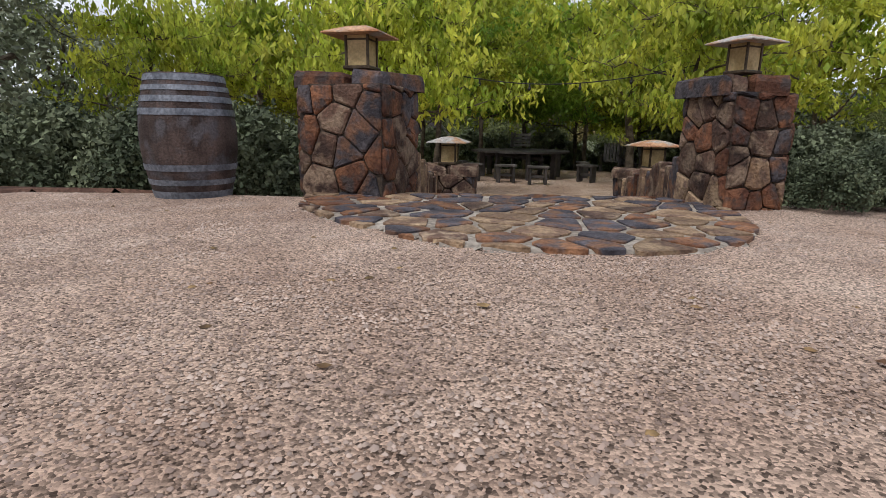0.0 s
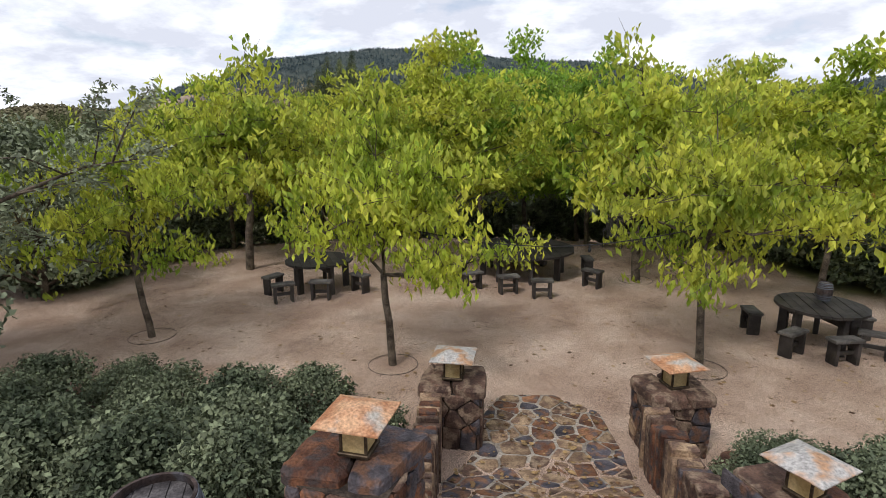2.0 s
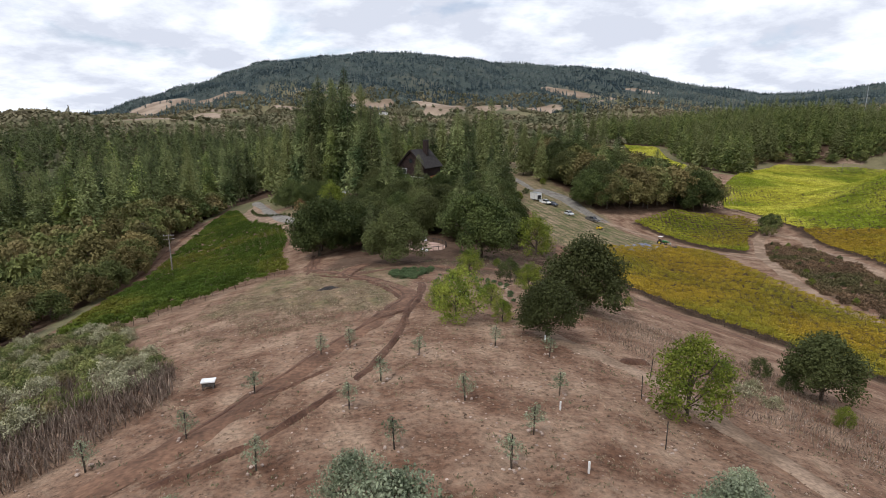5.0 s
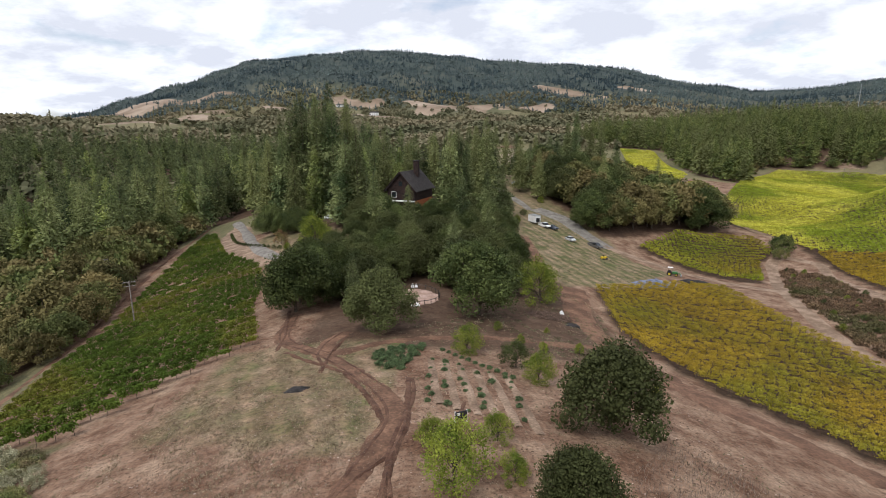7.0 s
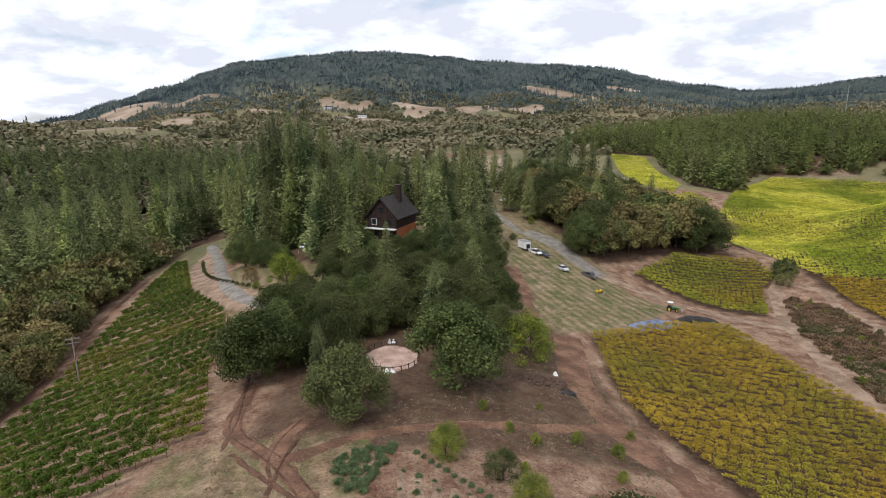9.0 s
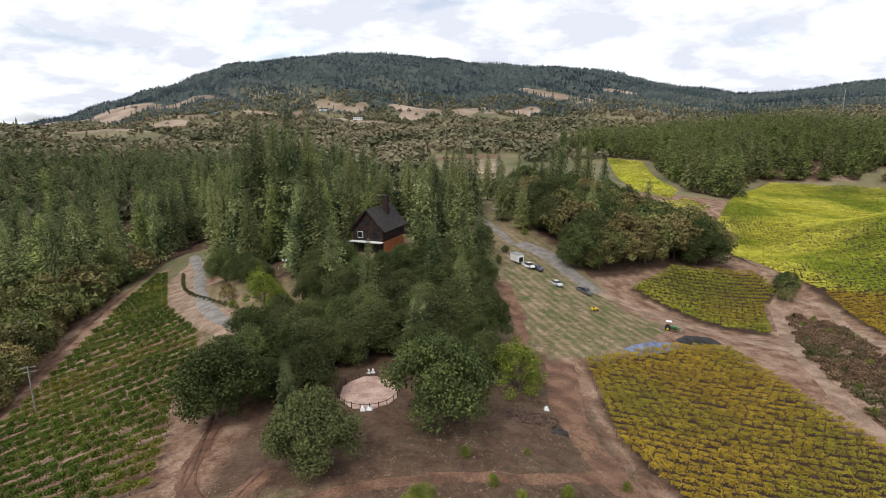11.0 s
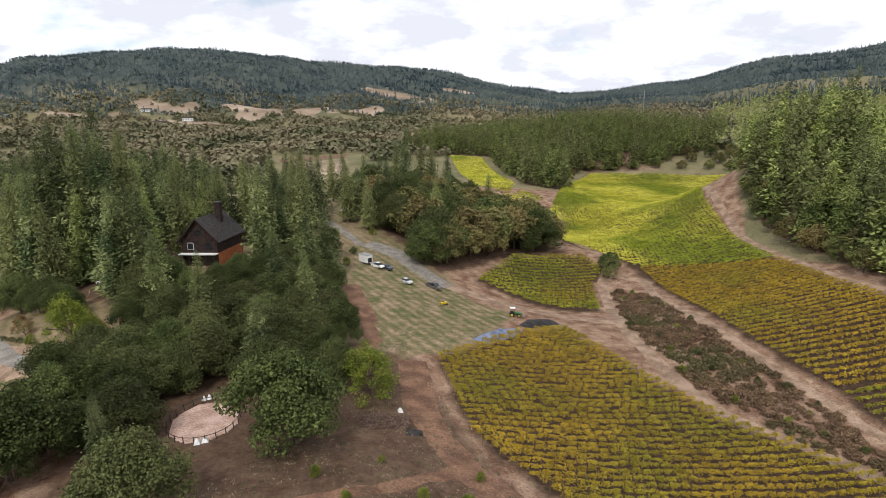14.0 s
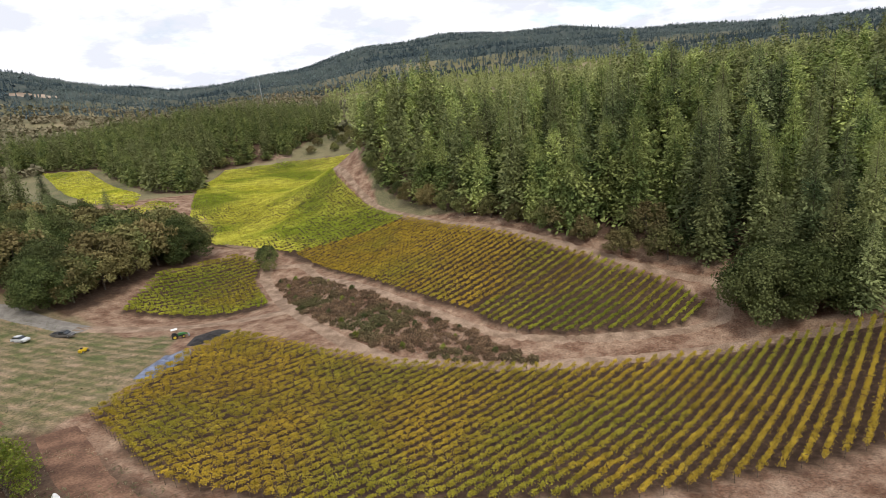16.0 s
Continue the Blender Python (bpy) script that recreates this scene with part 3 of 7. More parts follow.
patch("driveway_bank", [(-90, 282), (-86, 250), (-76, 220), (-58, 190), (-42, 174), (-35, 178), (-50, 195), (-64, 222), (-78, 262)], M["track"], "bare pale earth bank round the driveway", lift=0.16)
patch("red_cutting", [(24, 210), (30, 209), (29, 180), (27, 165), (23, 168)], M["redsoil"], "freshly cut red soil bank")
M["rut"] = material("damp_dark_rut", (0.075, 0.036, 0.022), (0.14, 0.075, 0.048), 0.6, 0.95, bump=0.9, fine=9)
for line in ([(-28.6, 133), (-27.6, 121), (-25.8, 115), (-19.8, 109), (-15.6, 103.5), (-8.6, 91.6), (-5.7, 84), (-10.7, 66), (-16.7, 48)], [(-27.3, 133), (-26.2, 121), (-24.4, 115.3), (-18.4, 109.8), (-14.4, 104.4), (-7.4, 92.4)],
             [(-16.4, 118), (-18.4, 113), (-18.3, 105), (-15, 100)], [(-4.3, 95), (-3.6, 88), (-4.8, 84), (-6, 76), (-5, 70)], [(1.5, 88), (0.2, 82), (2.5, 78)]):
    ribbon("wheel_rut", line, 0.55, M["rut"], "dark wheel rut worn into the red soil", "rut", 0.11)




def berm(line, width, height):
    """A low ridge of earth thrown up along a line of plan points."""
    p = [Vector((*q, 0)) for q in line]
    pts = []
    for a, b in zip(p, p[1:]):
        n = max(2, int((b - a).length / 0.5))
        pts += [a.lerp(b, i / n) for i in range(n)]
    for _ in range(8):
        pts = [pts[0]] + [(pts[i - 1] + pts[i] * 2 + pts[i + 1]) / 4 for i in range(1, len(pts) - 1)] + [pts[-1]]
    rng = random.Random(int(abs(line[0][0]) * 10))
    v, f = [], []
    for i, q in enumerate(pts):
        d = (pts[min(i + 1, len(pts) - 1)] - pts[max(i - 1, 0)]).normalized()
        n = Vector((-d.y, d.x, 0))
        k = math.sin(math.pi * i / (len(pts) - 1)) ** 0.4
        for c, h in ((-0.5, -0.08), (-0.28, 0.55), (0.0, 1.0), (0.22, 0.6), (0.5, -0.08)):
            o = q + n * width * (c + rng.uniform(-0.07, 0.07))
            v.append((o.x, o.y, ground_z(o.x, o.y) + height * h * k * rng.uniform(0.55, 1.25)))
    f = [(i * 5 + c, i * 5 + c + 1, i * 5 + c + 6, i * 5 + c + 5) for i in range(len(pts) - 1) for c in range(4)]
    return tagged(part("soil_bank", mesh_from("soil_bank", v, f, M["rut"])), "low bank of dark red soil along the path", "soil bank", kind="structure")


for line, width, height in (([(-23.7, 110.3), (-18.1, 103.5), (-12.8, 98.1), (-8.5, 88.5), (-6.2, 81.4)], 0.8, 0.28), ([(-15.3, 116.5), (-16.3, 106.9), (-16.1, 98.3)], 0.7, 0.25), ([(-30.2, 138), (-26.0, 119.1), (-25.1, 110.0)], 0.8, 0.25),
                            ([(-4.7, 95.8), (-4.4, 82.0), (-5.4, 75.6), (-5.8, 65.0), (-7.0, 58.0), (-8.2, 54.6)], 0.8, 0.3), ([(-4.7, 77.6), (-7.2, 73.9), (-9.5, 69.7), (-11.0, 65.8)], 0.6, 0.22),
                            ([(-10.1, 58.2), (-11.7, 56.1), (-12.8, 54.4), (-14.2, 52.5), (-15.1, 50.1)], 0.6, 0.2), ([(-8.7, 53.4), (-10.2, 50.2), (-11.3, 47.1), (-13.1, 45.1), (-15.2, 43.4), (-16.5, 42.2)], 0.8, 0.25)):
    berm(line, width, height)

# ---- trees ----
def limb(start, end, r0, r1, rng, bend=0.12, n=4):
    s, e = Vector(start), Vector(end)
    L = (e - s).length
    pts = [s.lerp(e, i / n) + (Vector((rng.uniform(-1, 1), rng.uniform(-1, 1), rng.uniform(-0.5, 1))) * bend * L * math.sin(math.pi * i / n) if 0 < i < n else Vector()) for i in range(n + 1)]
    return pts, [r0 + (r1 - r0) * i / n for i in range(n + 1)]


def broadleaf(name, height, spread, fork, leaves, leaf_len, leaf_mat, seed, droop=0.6, trunk_r=0.072, lean=0.0, open_top=0.0, flat=0.75):
    """Meshes of one broadleaved tree: trunk with limbs, and a crown of single leaves along its twigs."""
    rng, nrg = random.Random(seed), np.random.default_rng(seed)
    v, f = [], []
    top = Vector((lean, 0, fork))
    pts, rad = limb((0, 0, -0.1), top, trunk_r, trunk_r * 0.75, rng, 0.012)
    tube_data(pts, rad, 7, v, f)
    tips = []
    lead = Vector((lean * 1.3, 0, height * 0.93))
    pts, rad = limb(top, lead, trunk_r * 0.6, trunk_r * 0.12, rng, 0.06, 5)
    tube_data(pts, rad, 5, v, f)
    leader = pts
    count = 11
    for i in range(count):
        u = i / (count - 1)
        a = i * 2.4 + rng.uniform(-0.3, 0.3)
        z0 = fork * 0.95 + (height * 0.72 - fork) * u
        k = min(len(leader) - 2, int(u * 0.75 * (len(leader) - 1)))
        s = leader[k].lerp(leader[k + 1], rng.random()) if i > 2 else top
        reach = spread * (1 - 0.55 * u * u) * rng.uniform(0.75, 1.1)
        e = Vector((s.x + math.cos(a) * reach, s.y + math.sin(a) * reach, z0 + reach * rng.uniform(0.2, 0.75) * flat))
        pts, rad = limb(s, e, trunk_r * 0.42 * (1 - 0.5 * u), trunk_r * 0.06, rng, 0.12, 5)
        tube_data(pts, rad, 5, v, f)
        for j in range(2, len(pts)):
            for _ in range(3):
                b = pts[j - 1].lerp(pts[j], rng.random())
                d = Vector((rng.uniform(-1, 1), rng.uniform(-1, 1), rng.uniform(-0.25, 0.8))).normalized()
                L = spread * rng.uniform(0.22, 0.42)
                t2, r2 = limb(b, b + d * L, trunk_r * 0.1, trunk_r * 0.03, rng, 0.12, 3)
                tube_data(t2, r2, 3, v, f)
                tips.append(t2)
        tips.append(pts)
    for k in range(1, len(leader)):
        for _ in range(4):
            d = Vector((rng.uniform(-1, 1), rng.uniform(-1, 1), rng.uniform(0.2, 1.2))).normalized()
            t2, r2 = limb(leader[k], leader[k] + d * spread * rng.uniform(0.25, 0.5), trunk_r * 0.1, trunk_r * 0.03, rng, 0.1, 3)
            tube_data(t2, r2, 3, v, f)
            tips.append(t2)
    wood = mesh_from(name + "_wood", v, f, M["bark"], smooth=True)
    n, per = int(leaves), 6
    c = np.empty((n, 3))
    anchor = None
    for i in range(n):
        if i % per == 0:
            t = tips[rng.randrange(len(tips))]
            q = rng.random() ** 0.6 * (len(t) - 1)
            k = min(len(t) - 2, int(q))
            anchor = t[k].lerp(t[k + 1], q - k) + Vector((rng.gauss(0, 1), rng.gauss(0, 1), rng.gauss(0, 0.8))) * leaf_len * 0.8
        c[i] = anchor
    c += nrg.normal(0, leaf_len * 0.55, (n, 3)) * [1, 1, 0.9]
    c[:, 2] -= leaf_len * 0.3 * droop
    d = nrg.normal(0, 0.8, (n, 3))
    d[:, 2] = d[:, 2] * 0.5 - droop * 2.2
    ln = leaf_len * nrg.uniform(0.7, 1.3, n)
    lv, lf = leaf_cloud(c, d, ln, ln * nrg.uniform(0.36, 0.5, n), nrg)
    return wood, np_mesh(name + "_leaves", lv, lf, leaf_mat)


def clump_tree(name, height, spread, leaves, leaf_len, leaf_mat, seed, base=0.15, trunk_r=0.25, lobes=44):
    """Meshes of a dense round tree or bush: trunk, limbs to the boughs, and loose leaf sprays round each bough."""
    rng, nrg = random.Random(seed), np.random.default_rng(seed)
    v, f = [], []
    tube_data([(0, 0, -0.3), (0.05, 0, height * base), (0.1, 0.05, height * 0.5)], [trunk_r, trunk_r * 0.8, trunk_r * 0.4], 6, v, f)
    cs, ds, ns = [], [], []
    lean = [rng.uniform(0.8, 1.15) for _ in range(7)]
    size = [rng.uniform(0.6, 1.5) for _ in range(lobes)]
    total = sum(q * q for q in size)
    for i in range(lobes):
        a = i * 2.4 + rng.uniform(-0.5, 0.5)
        u = ((i + 0.5) / lobes) ** 0.85
        bulge = lean[int(a / 0.9) % 7]
        z = height * (base + 0.08 + (0.86 - base) * u) * (0.5 + 0.5 * bulge)
        r = spread * math.sqrt(max(0.04, 1 - (1.6 * u - 0.5) ** 2)) * bulge * (0.86 if i % 4 else 0.45) * rng.uniform(0.8, 1.05)
        c = Vector((math.cos(a) * r, math.sin(a) * r, z))
        if i % 3 == 0 and trunk_r > 0.065:
            pts, rad = limb((0, 0, height * max(base, u * 0.4)), c, trunk_r * 0.3, 0.03, rng, 0.1, 3)
            tube_data(pts, rad, 4, v, f)
        R = spread * 0.23 * size[i]
        per = max(6, int(leaves * size[i] ** 2 / total))
        p = nrg.normal(0, 1, (per, 3))
        p /= np.linalg.norm(p, axis=1, keepdims=True)
        q = p * R * (nrg.random((per, 1)) ** 0.45 * 1.15) * [1, 1, 0.8]
        cs.append(q + np.array(c))
        ns.append(p + [0, 0, 0.7])
        ds.append(p * 0.4 + nrg.normal(0, 0.8, (per, 3)) + [0, 0, 0.25])
    c, d = np.concatenate(cs), np.concatenate(ds)
    c[:, 2] = np.maximum(c[:, 2], 0.08)
    ln = leaf_len * nrg.uniform(0.5, 1.4, len(c))
    lv, lf = leaf_cloud(c, d, ln, ln * nrg.uniform(0.5, 0.85, len(c)), nrg, 0.15, np.concatenate(ns))
    return mesh_from(name + "_wood", v, f, M["bark"]), np_mesh(name + "_leaves", lv, lf, leaf_mat)


def conifer(name, height, spread, whorls, per, sprays, mat, seed, bare=0.1, trunk_r=0.3, size=0.32, slim=0.52):
    """Meshes of a fir or redwood: straight trunk, drooping boughs in whorls, each with flat sprays of needles."""
    rng, nrg = random.Random(seed), np.random.default_rng(seed)
    v, f = tube_data([(0, 0, -0.5), (0, 0, height * 0.5), (0, 0, height)], [trunk_r, trunk_r * 0.55, 0.02], 5)
    cs, ds, ls = [], [], []
    for w in range(whorls):
        u = bare + (1 - bare) * (w + rng.uniform(-0.3, 0.3)) / whorls
        reach = spread * (1 - u) ** 0.66 * rng.uniform(0.75, 1.15) + 0.3
        for b in range(per):
            a = w * 1.3 + b * 2 * math.pi / per + rng.uniform(-0.35, 0.35)
            R = reach * rng.uniform(0.55, 1.12)
            d = np.array([math.cos(a), math.sin(a), 0.04 - 0.16 * rng.random()])
            for s in range(sprays):
                q = ((s + 0.6) / sprays) ** 0.8
                p = np.array([0, 0, height * u]) + d * R * q
                p[2] -= 0.16 * R * q * q
                cs.append(p + nrg.normal(0, 0.10 * R, 3) * [1, 1, 0.5] + [0, 0, rng.uniform(-0.6, 0.6) * height / whorls])
                ds.append(d + nrg.normal(0, 0.5, 3) * [1, 1, 0.8] + [0, 0, 0.9 * max(0.0, u - 0.75) * 4])
                ls.append(R * (0.9 / sprays + size) * rng.uniform(0.7, 1.2))
    ls = np.array(ls)
    cs, ds = np.array(cs), np.array(ds)
    lv, lf = leaf_cloud(cs, ds, ls, ls * slim, nrg, -0.2, np.tile([0.0, 0.0, 0.9], (len(cs), 1)) + ds * [0.6, 0.6, 0])
    top = np_mesh(name + "_needles", lv, lf, mat)
    return mesh_from(name + "_wood", v, f, M["bark"]), top


def plant(name, meshes, x, y, label, category="tree", group="", scale=1.0, turn=0.0, z=None, crown="crown", sz=None):
    ob = empty(name, pose(x, y, ground_z(x, y) if z is None else z, 0, 0, turn), label, category, group)
    ob.scale = (scale, scale, sz or scale)
    part("trunk", meshes[0], ob)
    part(crown, meshes[1], ob)
    return ob


R = random.Random(11)
# young trees of the picnic terrace
SHADE_TREES = [broadleaf("shade_tree_a", 4.2, 2.1, 1.6, 5200, 0.15, M["leaf_yellow"], 5, droop=0.8, lean=-0.12, flat=0.45),
               broadleaf("shade_tree_b", 6.2, 2.8, 1.7, 14500, 0.15, M["leaf_green"], 9, lean=0.1),
               broadleaf("shade_tree_c", 4.4, 2.2, 1.5, 4600, 0.15, M["leaf_yellow"], 14, droop=0.8, lean=0.15, flat=0.5),
               broadleaf("shade_tree_d", 5.8, 2.9, 1.6, 13500, 0.15, M["leaf_yellow"], 19, lean=0.1)]
for x, y, k, s, turn in [(-1.0, 11.4, 0, 1.0, 20), (4.1, 11.2, 2, 1.0, 100), (-5.8, 12.7, 2, 0.95, 200), (-0.42, 17.1, 3, 1.0, 40), (4.85, 16.5, 0, 1.34, 300), (-5.7, 17.8, 0, 1.34, 160),
                         (1.0, 21.0, 1, 1.0, 70), (4.8, 21.4, 1, 0.98, 250), (8.0, 14.2, 3, 0.9, 10), (8.6, 18.8, 3, 0.95, 130), (-4.2, 21.2, 3, 0.84, 220), (-7.4, 21.0, 3, 0.92, 310), (7.8, 9.6, 2, 1.0, 60), (2.9, 23.2, 1, 1.1, 120), (-1.2, 23.5, 3, 1.06, 15), (7.2, 23.0, 3, 1.05, 77), (5.2, 24.4, 3, 1.1, 190), (9.8, 22.6, 3, 1.05, 280)]:
    plant("shade_tree", SHADE_TREES[k], x, y, "slender young tree with drooping yellow-green autumn leaves" if k != 1 else "young tree with drooping fresh green leaves", "tree", "trees of the picnic terrace", s * (1.28 if y > 14 else 1.0), turn, sz=s)
OLIVE = [clump_tree("olive_bush", 2.7, 1.45, 8000, 0.085, M["leaf_olive"], 21, base=0.08, trunk_r=0.07, lobes=50), broadleaf("olive_sapling", 2.0, 0.6, 0.6, 420, 0.12, M["leaf_olive"], 23, droop=0.0, trunk_r=0.025)]
for x, y, s, turn in [(-9.0, 9.8, 1.7, 80), (-9.6, 15.0, 1.5, 50), (-7.6, 23.5, 1.5, 120), (-10.5, 20, 1.6, 20), (-10.3, 32.0, 1.5, 30), (-3.4, 35.3, 1.5, 200), (8.4, 36.0, 1.4, 280), (-5.5, 38.8, 1.05, 90), (11.4, 40.5, 0.8, 100), (-12.5, 38, 0.7, 150)]:
    plant("olive_tree", OLIVE[0], x, y, "bushy silver-green olive tree with fine leaves", "tree", "olive trees", s, turn)
OLIVE_BIG = broadleaf("old_olive_tree", 9.6, 3.7, 2.0, 34000, 0.08, M["leaf_olive"], 27, droop=0.15, trunk_r=0.16)
plant("olive_tree", OLIVE_BIG, -7.9, 8.8, "tall old olive tree with fine grey-green leaves", "tree", "olive trees", 1.0, 30)

CON = [conifer("fir_a", 22, 5.2, 40, 11, 13, M["needle"], 1, size=0.17, slim=0.5), conifer("fir_b", 24, 4.9, 42, 11, 13, M["needle"], 2, size=0.17, slim=0.5), conifer("fir_c", 20, 5.4, 38, 11, 13, M["needle_light"], 3, size=0.17, slim=0.5)]
CON_LO = [conifer("fir_d", 22, 5.3, 32, 10, 9, M["needle"], 4, size=0.2), conifer("fir_e", 24, 5.0, 34, 10, 9, M["needle"], 5, size=0.2), conifer("fir_f", 20, 5.4, 31, 10, 9, M["needle_light"], 6, size=0.2)]
CON_FAR = [conifer("fir_g", 22, 5.4, 20, 7, 4, M["needle"], 7, size=0.3, slim=0.5), conifer("fir_h", 24, 5.0, 21, 7, 4, M["needle"], 8, size=0.3, slim=0.5), conifer("fir_i", 20, 5.5, 20, 7, 4, M["needle_light"], 9, size=0.3, slim=0.5)]
OAK = [clump_tree("oak_a", 9.2, 5.4, 20000, 0.29, M["leaf_oak"], 31, lobes=70), clump_tree("oak_b", 8.4, 5.2, 20000, 0.29, M["leaf_oak"], 32, lobes=70)]
OAK_LO = [clump_tree("oak_c", 9, 5.2, 3600, 0.54, M["leaf_scrub"], 33, lobes=38), clump_tree("oak_d", 8, 5.5, 3600, 0.54, M["leaf_scrub"], 34, lobes=38)]
OAK_FAR = [clump_tree("oak_e", 9, 5.2, 800, 1.25, M["leaf_scrub"], 35, lobes=26), clump_tree("oak_f", 8, 5.5, 800, 1.25, M["leaf_scrub"], 36, lobes=26)]
BUSH = [clump_tree("bush_a", 3.2, 1.7, 6500, 0.105, M["leaf_bush"], 41, base=0.02, trunk_r=0.08), clump_tree("bush_b", 3.0, 1.7, 6500, 0.10, M["leaf_oak"], 42, base=0.02, trunk_r=0.08)]
for x, y, k, s in [(-28.4, 136, 0, 1.4), (-10.5, 118, 1, 1.12), (6.8, 130.5, 0, 1.5), (-16, 140, 1, 1.0), (15, 150, 1, 0.95), (3, 150, 0, 1.0), (-6, 158, 1, 1.1), (12, 166, 0, 1.05), (-20, 160, 0, 1.1), (20, 176, 1, 0.9), (16.0, 84.5, 1, 1.08), (8.2, 68, 0, 0.62), (33, 65, 0, 0.72), (-57, 222, 0, 1.15), (-46, 211, 1, 0.95), (-64, 237, 1, 0.85), (-41, 203, 1, 0.85), (-50, 214, 0, 0.8), (-38, 196, 0, 0.7), (13.4, 167, 0, 0.7), (48, 275, 1, 0.7), (22, 225, 1, 0.7), (26, 250, 0, 0.7), (-2, 170, 0, 1.15), (-14, 178, 1, 1.15), (8, 184, 0, 1.1), (20, 200, 1, 1.0), (12, 215, 0, 1.0), (24, 238, 1, 0.9)]:
    plant("oak_tree", OAK[k], x, y, "dense dark green live oak on the slope", "tree", "oaks by the house", s, R.uniform(0, 360))
for x, y, k, s in [(20.8, 145, 0, 3.0), (3.0, 106.5, 0, 1.35), (9.2, 102, 1, 1.3), (11.2, 96.5, 0, 1.25), (-30, 181, 0, 1.9), (-0.2, 71.5, 0, 1.7), (14.5, 52.2, 0, 1.75), (3.9, 79, 0, 0.9), (-1.9, 77.6, 0, 0.9), (4.5, 72.5, 0, 0.8), (18, 88, 1, 0.9), (22, 62, 1, 0.7), (29.4, 57.6, 0, 0.55), (29, 68, 1, 0.7), (30, 65.4, 1, 0.6), (12, 115, 0, 0.5), (9.1, 121.5, 0, 0.5), (-34.4, 184, 0, 3.1), (30, 262, 0, 1.0), (33, 240, 1, 0.9), (29, 228, 0, 0.9), (44, 262, 0, 0.9), (-44, 190, 0, 0.7)]:
    plant("bush", BUSH[k], x, y, "rounded bright green shrub on red soil" if k == 0 else "rounded dark green shrub on red soil", "bush", "shrubs of the slope", s, R.uniform(0, 360))


KEEP_CLEAR = [(-31, 183, 7), (-38, 176, 6), (-12, 214, 6), (-9, 228, 12), (-37, 224, 7), (38, 230, 9), (45, 216, 9), (-5, 141, 6)]


def scatter(poly, n, gap, rng):
    px, py = [q[0] for q in poly], [q[1] for q in poly]
    out = []
    for _ in range(n * 30):
        x, y = rng.uniform(min(px), max(px)), rng.uniform(min(py), max(py))
        if inside(poly, np.array([x]), np.array([y]))[0] and all(math.hypot(x - a, y - b) > c for a, b, c in KEEP_CLEAR) and all((x - a) ** 2 + (y - b) ** 2 > gap * gap for a, b in out):
            out.append((x, y))
            if len(out) == n:
                break
    return out


def grove(name, sources, spots, rng, grow=1.0):
    """Many trees joined into one mesh, where they stand too thick and far to count."""
    made = []
    data = []
    for me in sources:
        v = np.empty(len(me.vertices) * 3, np.float32)
        me.vertices.foreach_get("co", v)
        f = np.empty(len(me.loops), np.int32)
        me.loops.foreach_get("vertex_index", f)
        data.append((v.reshape(-1, 3), f.reshape(-1, 3)))
    vs, fs, n = [], [], 0
    for x, y in spots:
        v, f = data[rng.randrange(len(data))]
        a, s, h = rng.uniform(0, 6.28), rng.uniform(0.8, 1.15) * (0.3 + 0.7 * grow), rng.uniform(0.75, 1.25) * grow * (0.8 if x > 215 and y < 110 else 1.0)
        c, q = math.cos(a) * s, math.sin(a) * s
        vs.append(np.stack([v[:, 0] * c - v[:, 1] * q + x, v[:, 0] * q + v[:, 1] * c + y, v[:, 2] * h + ground_z(x, y)], 1))
        fs.append(f + n)
        n += len(v)
    return np_mesh(name, np.concatenate(vs), np.concatenate(fs), sources[0].materials[0])


# how much larger than the seed trees each wood stands: by the house, valley, hillside, far bank
WOOD_GROWTH = (1.1, 1.25, 1.4, 1.35)
# mix: share of trees in the sun-tinted needle colour
for k_wood, (poly, n, own, gap, lab, mix) in enumerate([(HOUSE_WOOD, 60, 60, 5.0, "tall dark fir in the wood by the house", 0.1), (LEFT_WOOD, 680, 75, 6.6, "dark conifer of the valley wood", 0.1), (RIGHT_WOOD, 520, 130, 6.2, "tall sunlit fir of the hillside wood", 0.5), (FAR_WOOD, 760, 0, 7.0, "far dark conifer above the vineyard", 0.6)]):
    spots = sorted(scatter(poly, n, gap, R), key=lambda q: math.hypot(q[0] - 6, q[1] - 60))
    for x, y in spots[:own]:
        near = math.hypot(x - 6, y - 60) < 190
        k = 2 if R.random() < mix else R.randrange(2)
        plant("fir_tree", (CON if near else CON_LO)[k], x, y, lab, "tree", "conifer woods", R.uniform(0.75, 1.15) * WOOD_GROWTH[k_wood], R.uniform(0, 360), sz=R.uniform(0.8, 1.2) * WOOD_GROWTH[k_wood] * (0.8 if x > 215 and y < 110 else 1.05))
    rest = spots[own:]
    split = int(len(rest) * mix)
    R.shuffle(rest)
    if rest[split:]:
        tagged(part("conifer_wood", grove("conifer_wood", [CON_FAR[0][1], CON_FAR[1][1]], rest[split:], R, WOOD_GROWTH[k_wood])), "thick dark conifer wood on the hillside", "woods", kind="stuff")
    if rest[:split]:
        tagged(part("conifer_wood", grove("conifer_wood", [CON_FAR[2][1]], rest[:split], R, WOOD_GROWTH[k_wood])), "lighter conifers scattered through the hillside wood", "woods", kind="stuff")
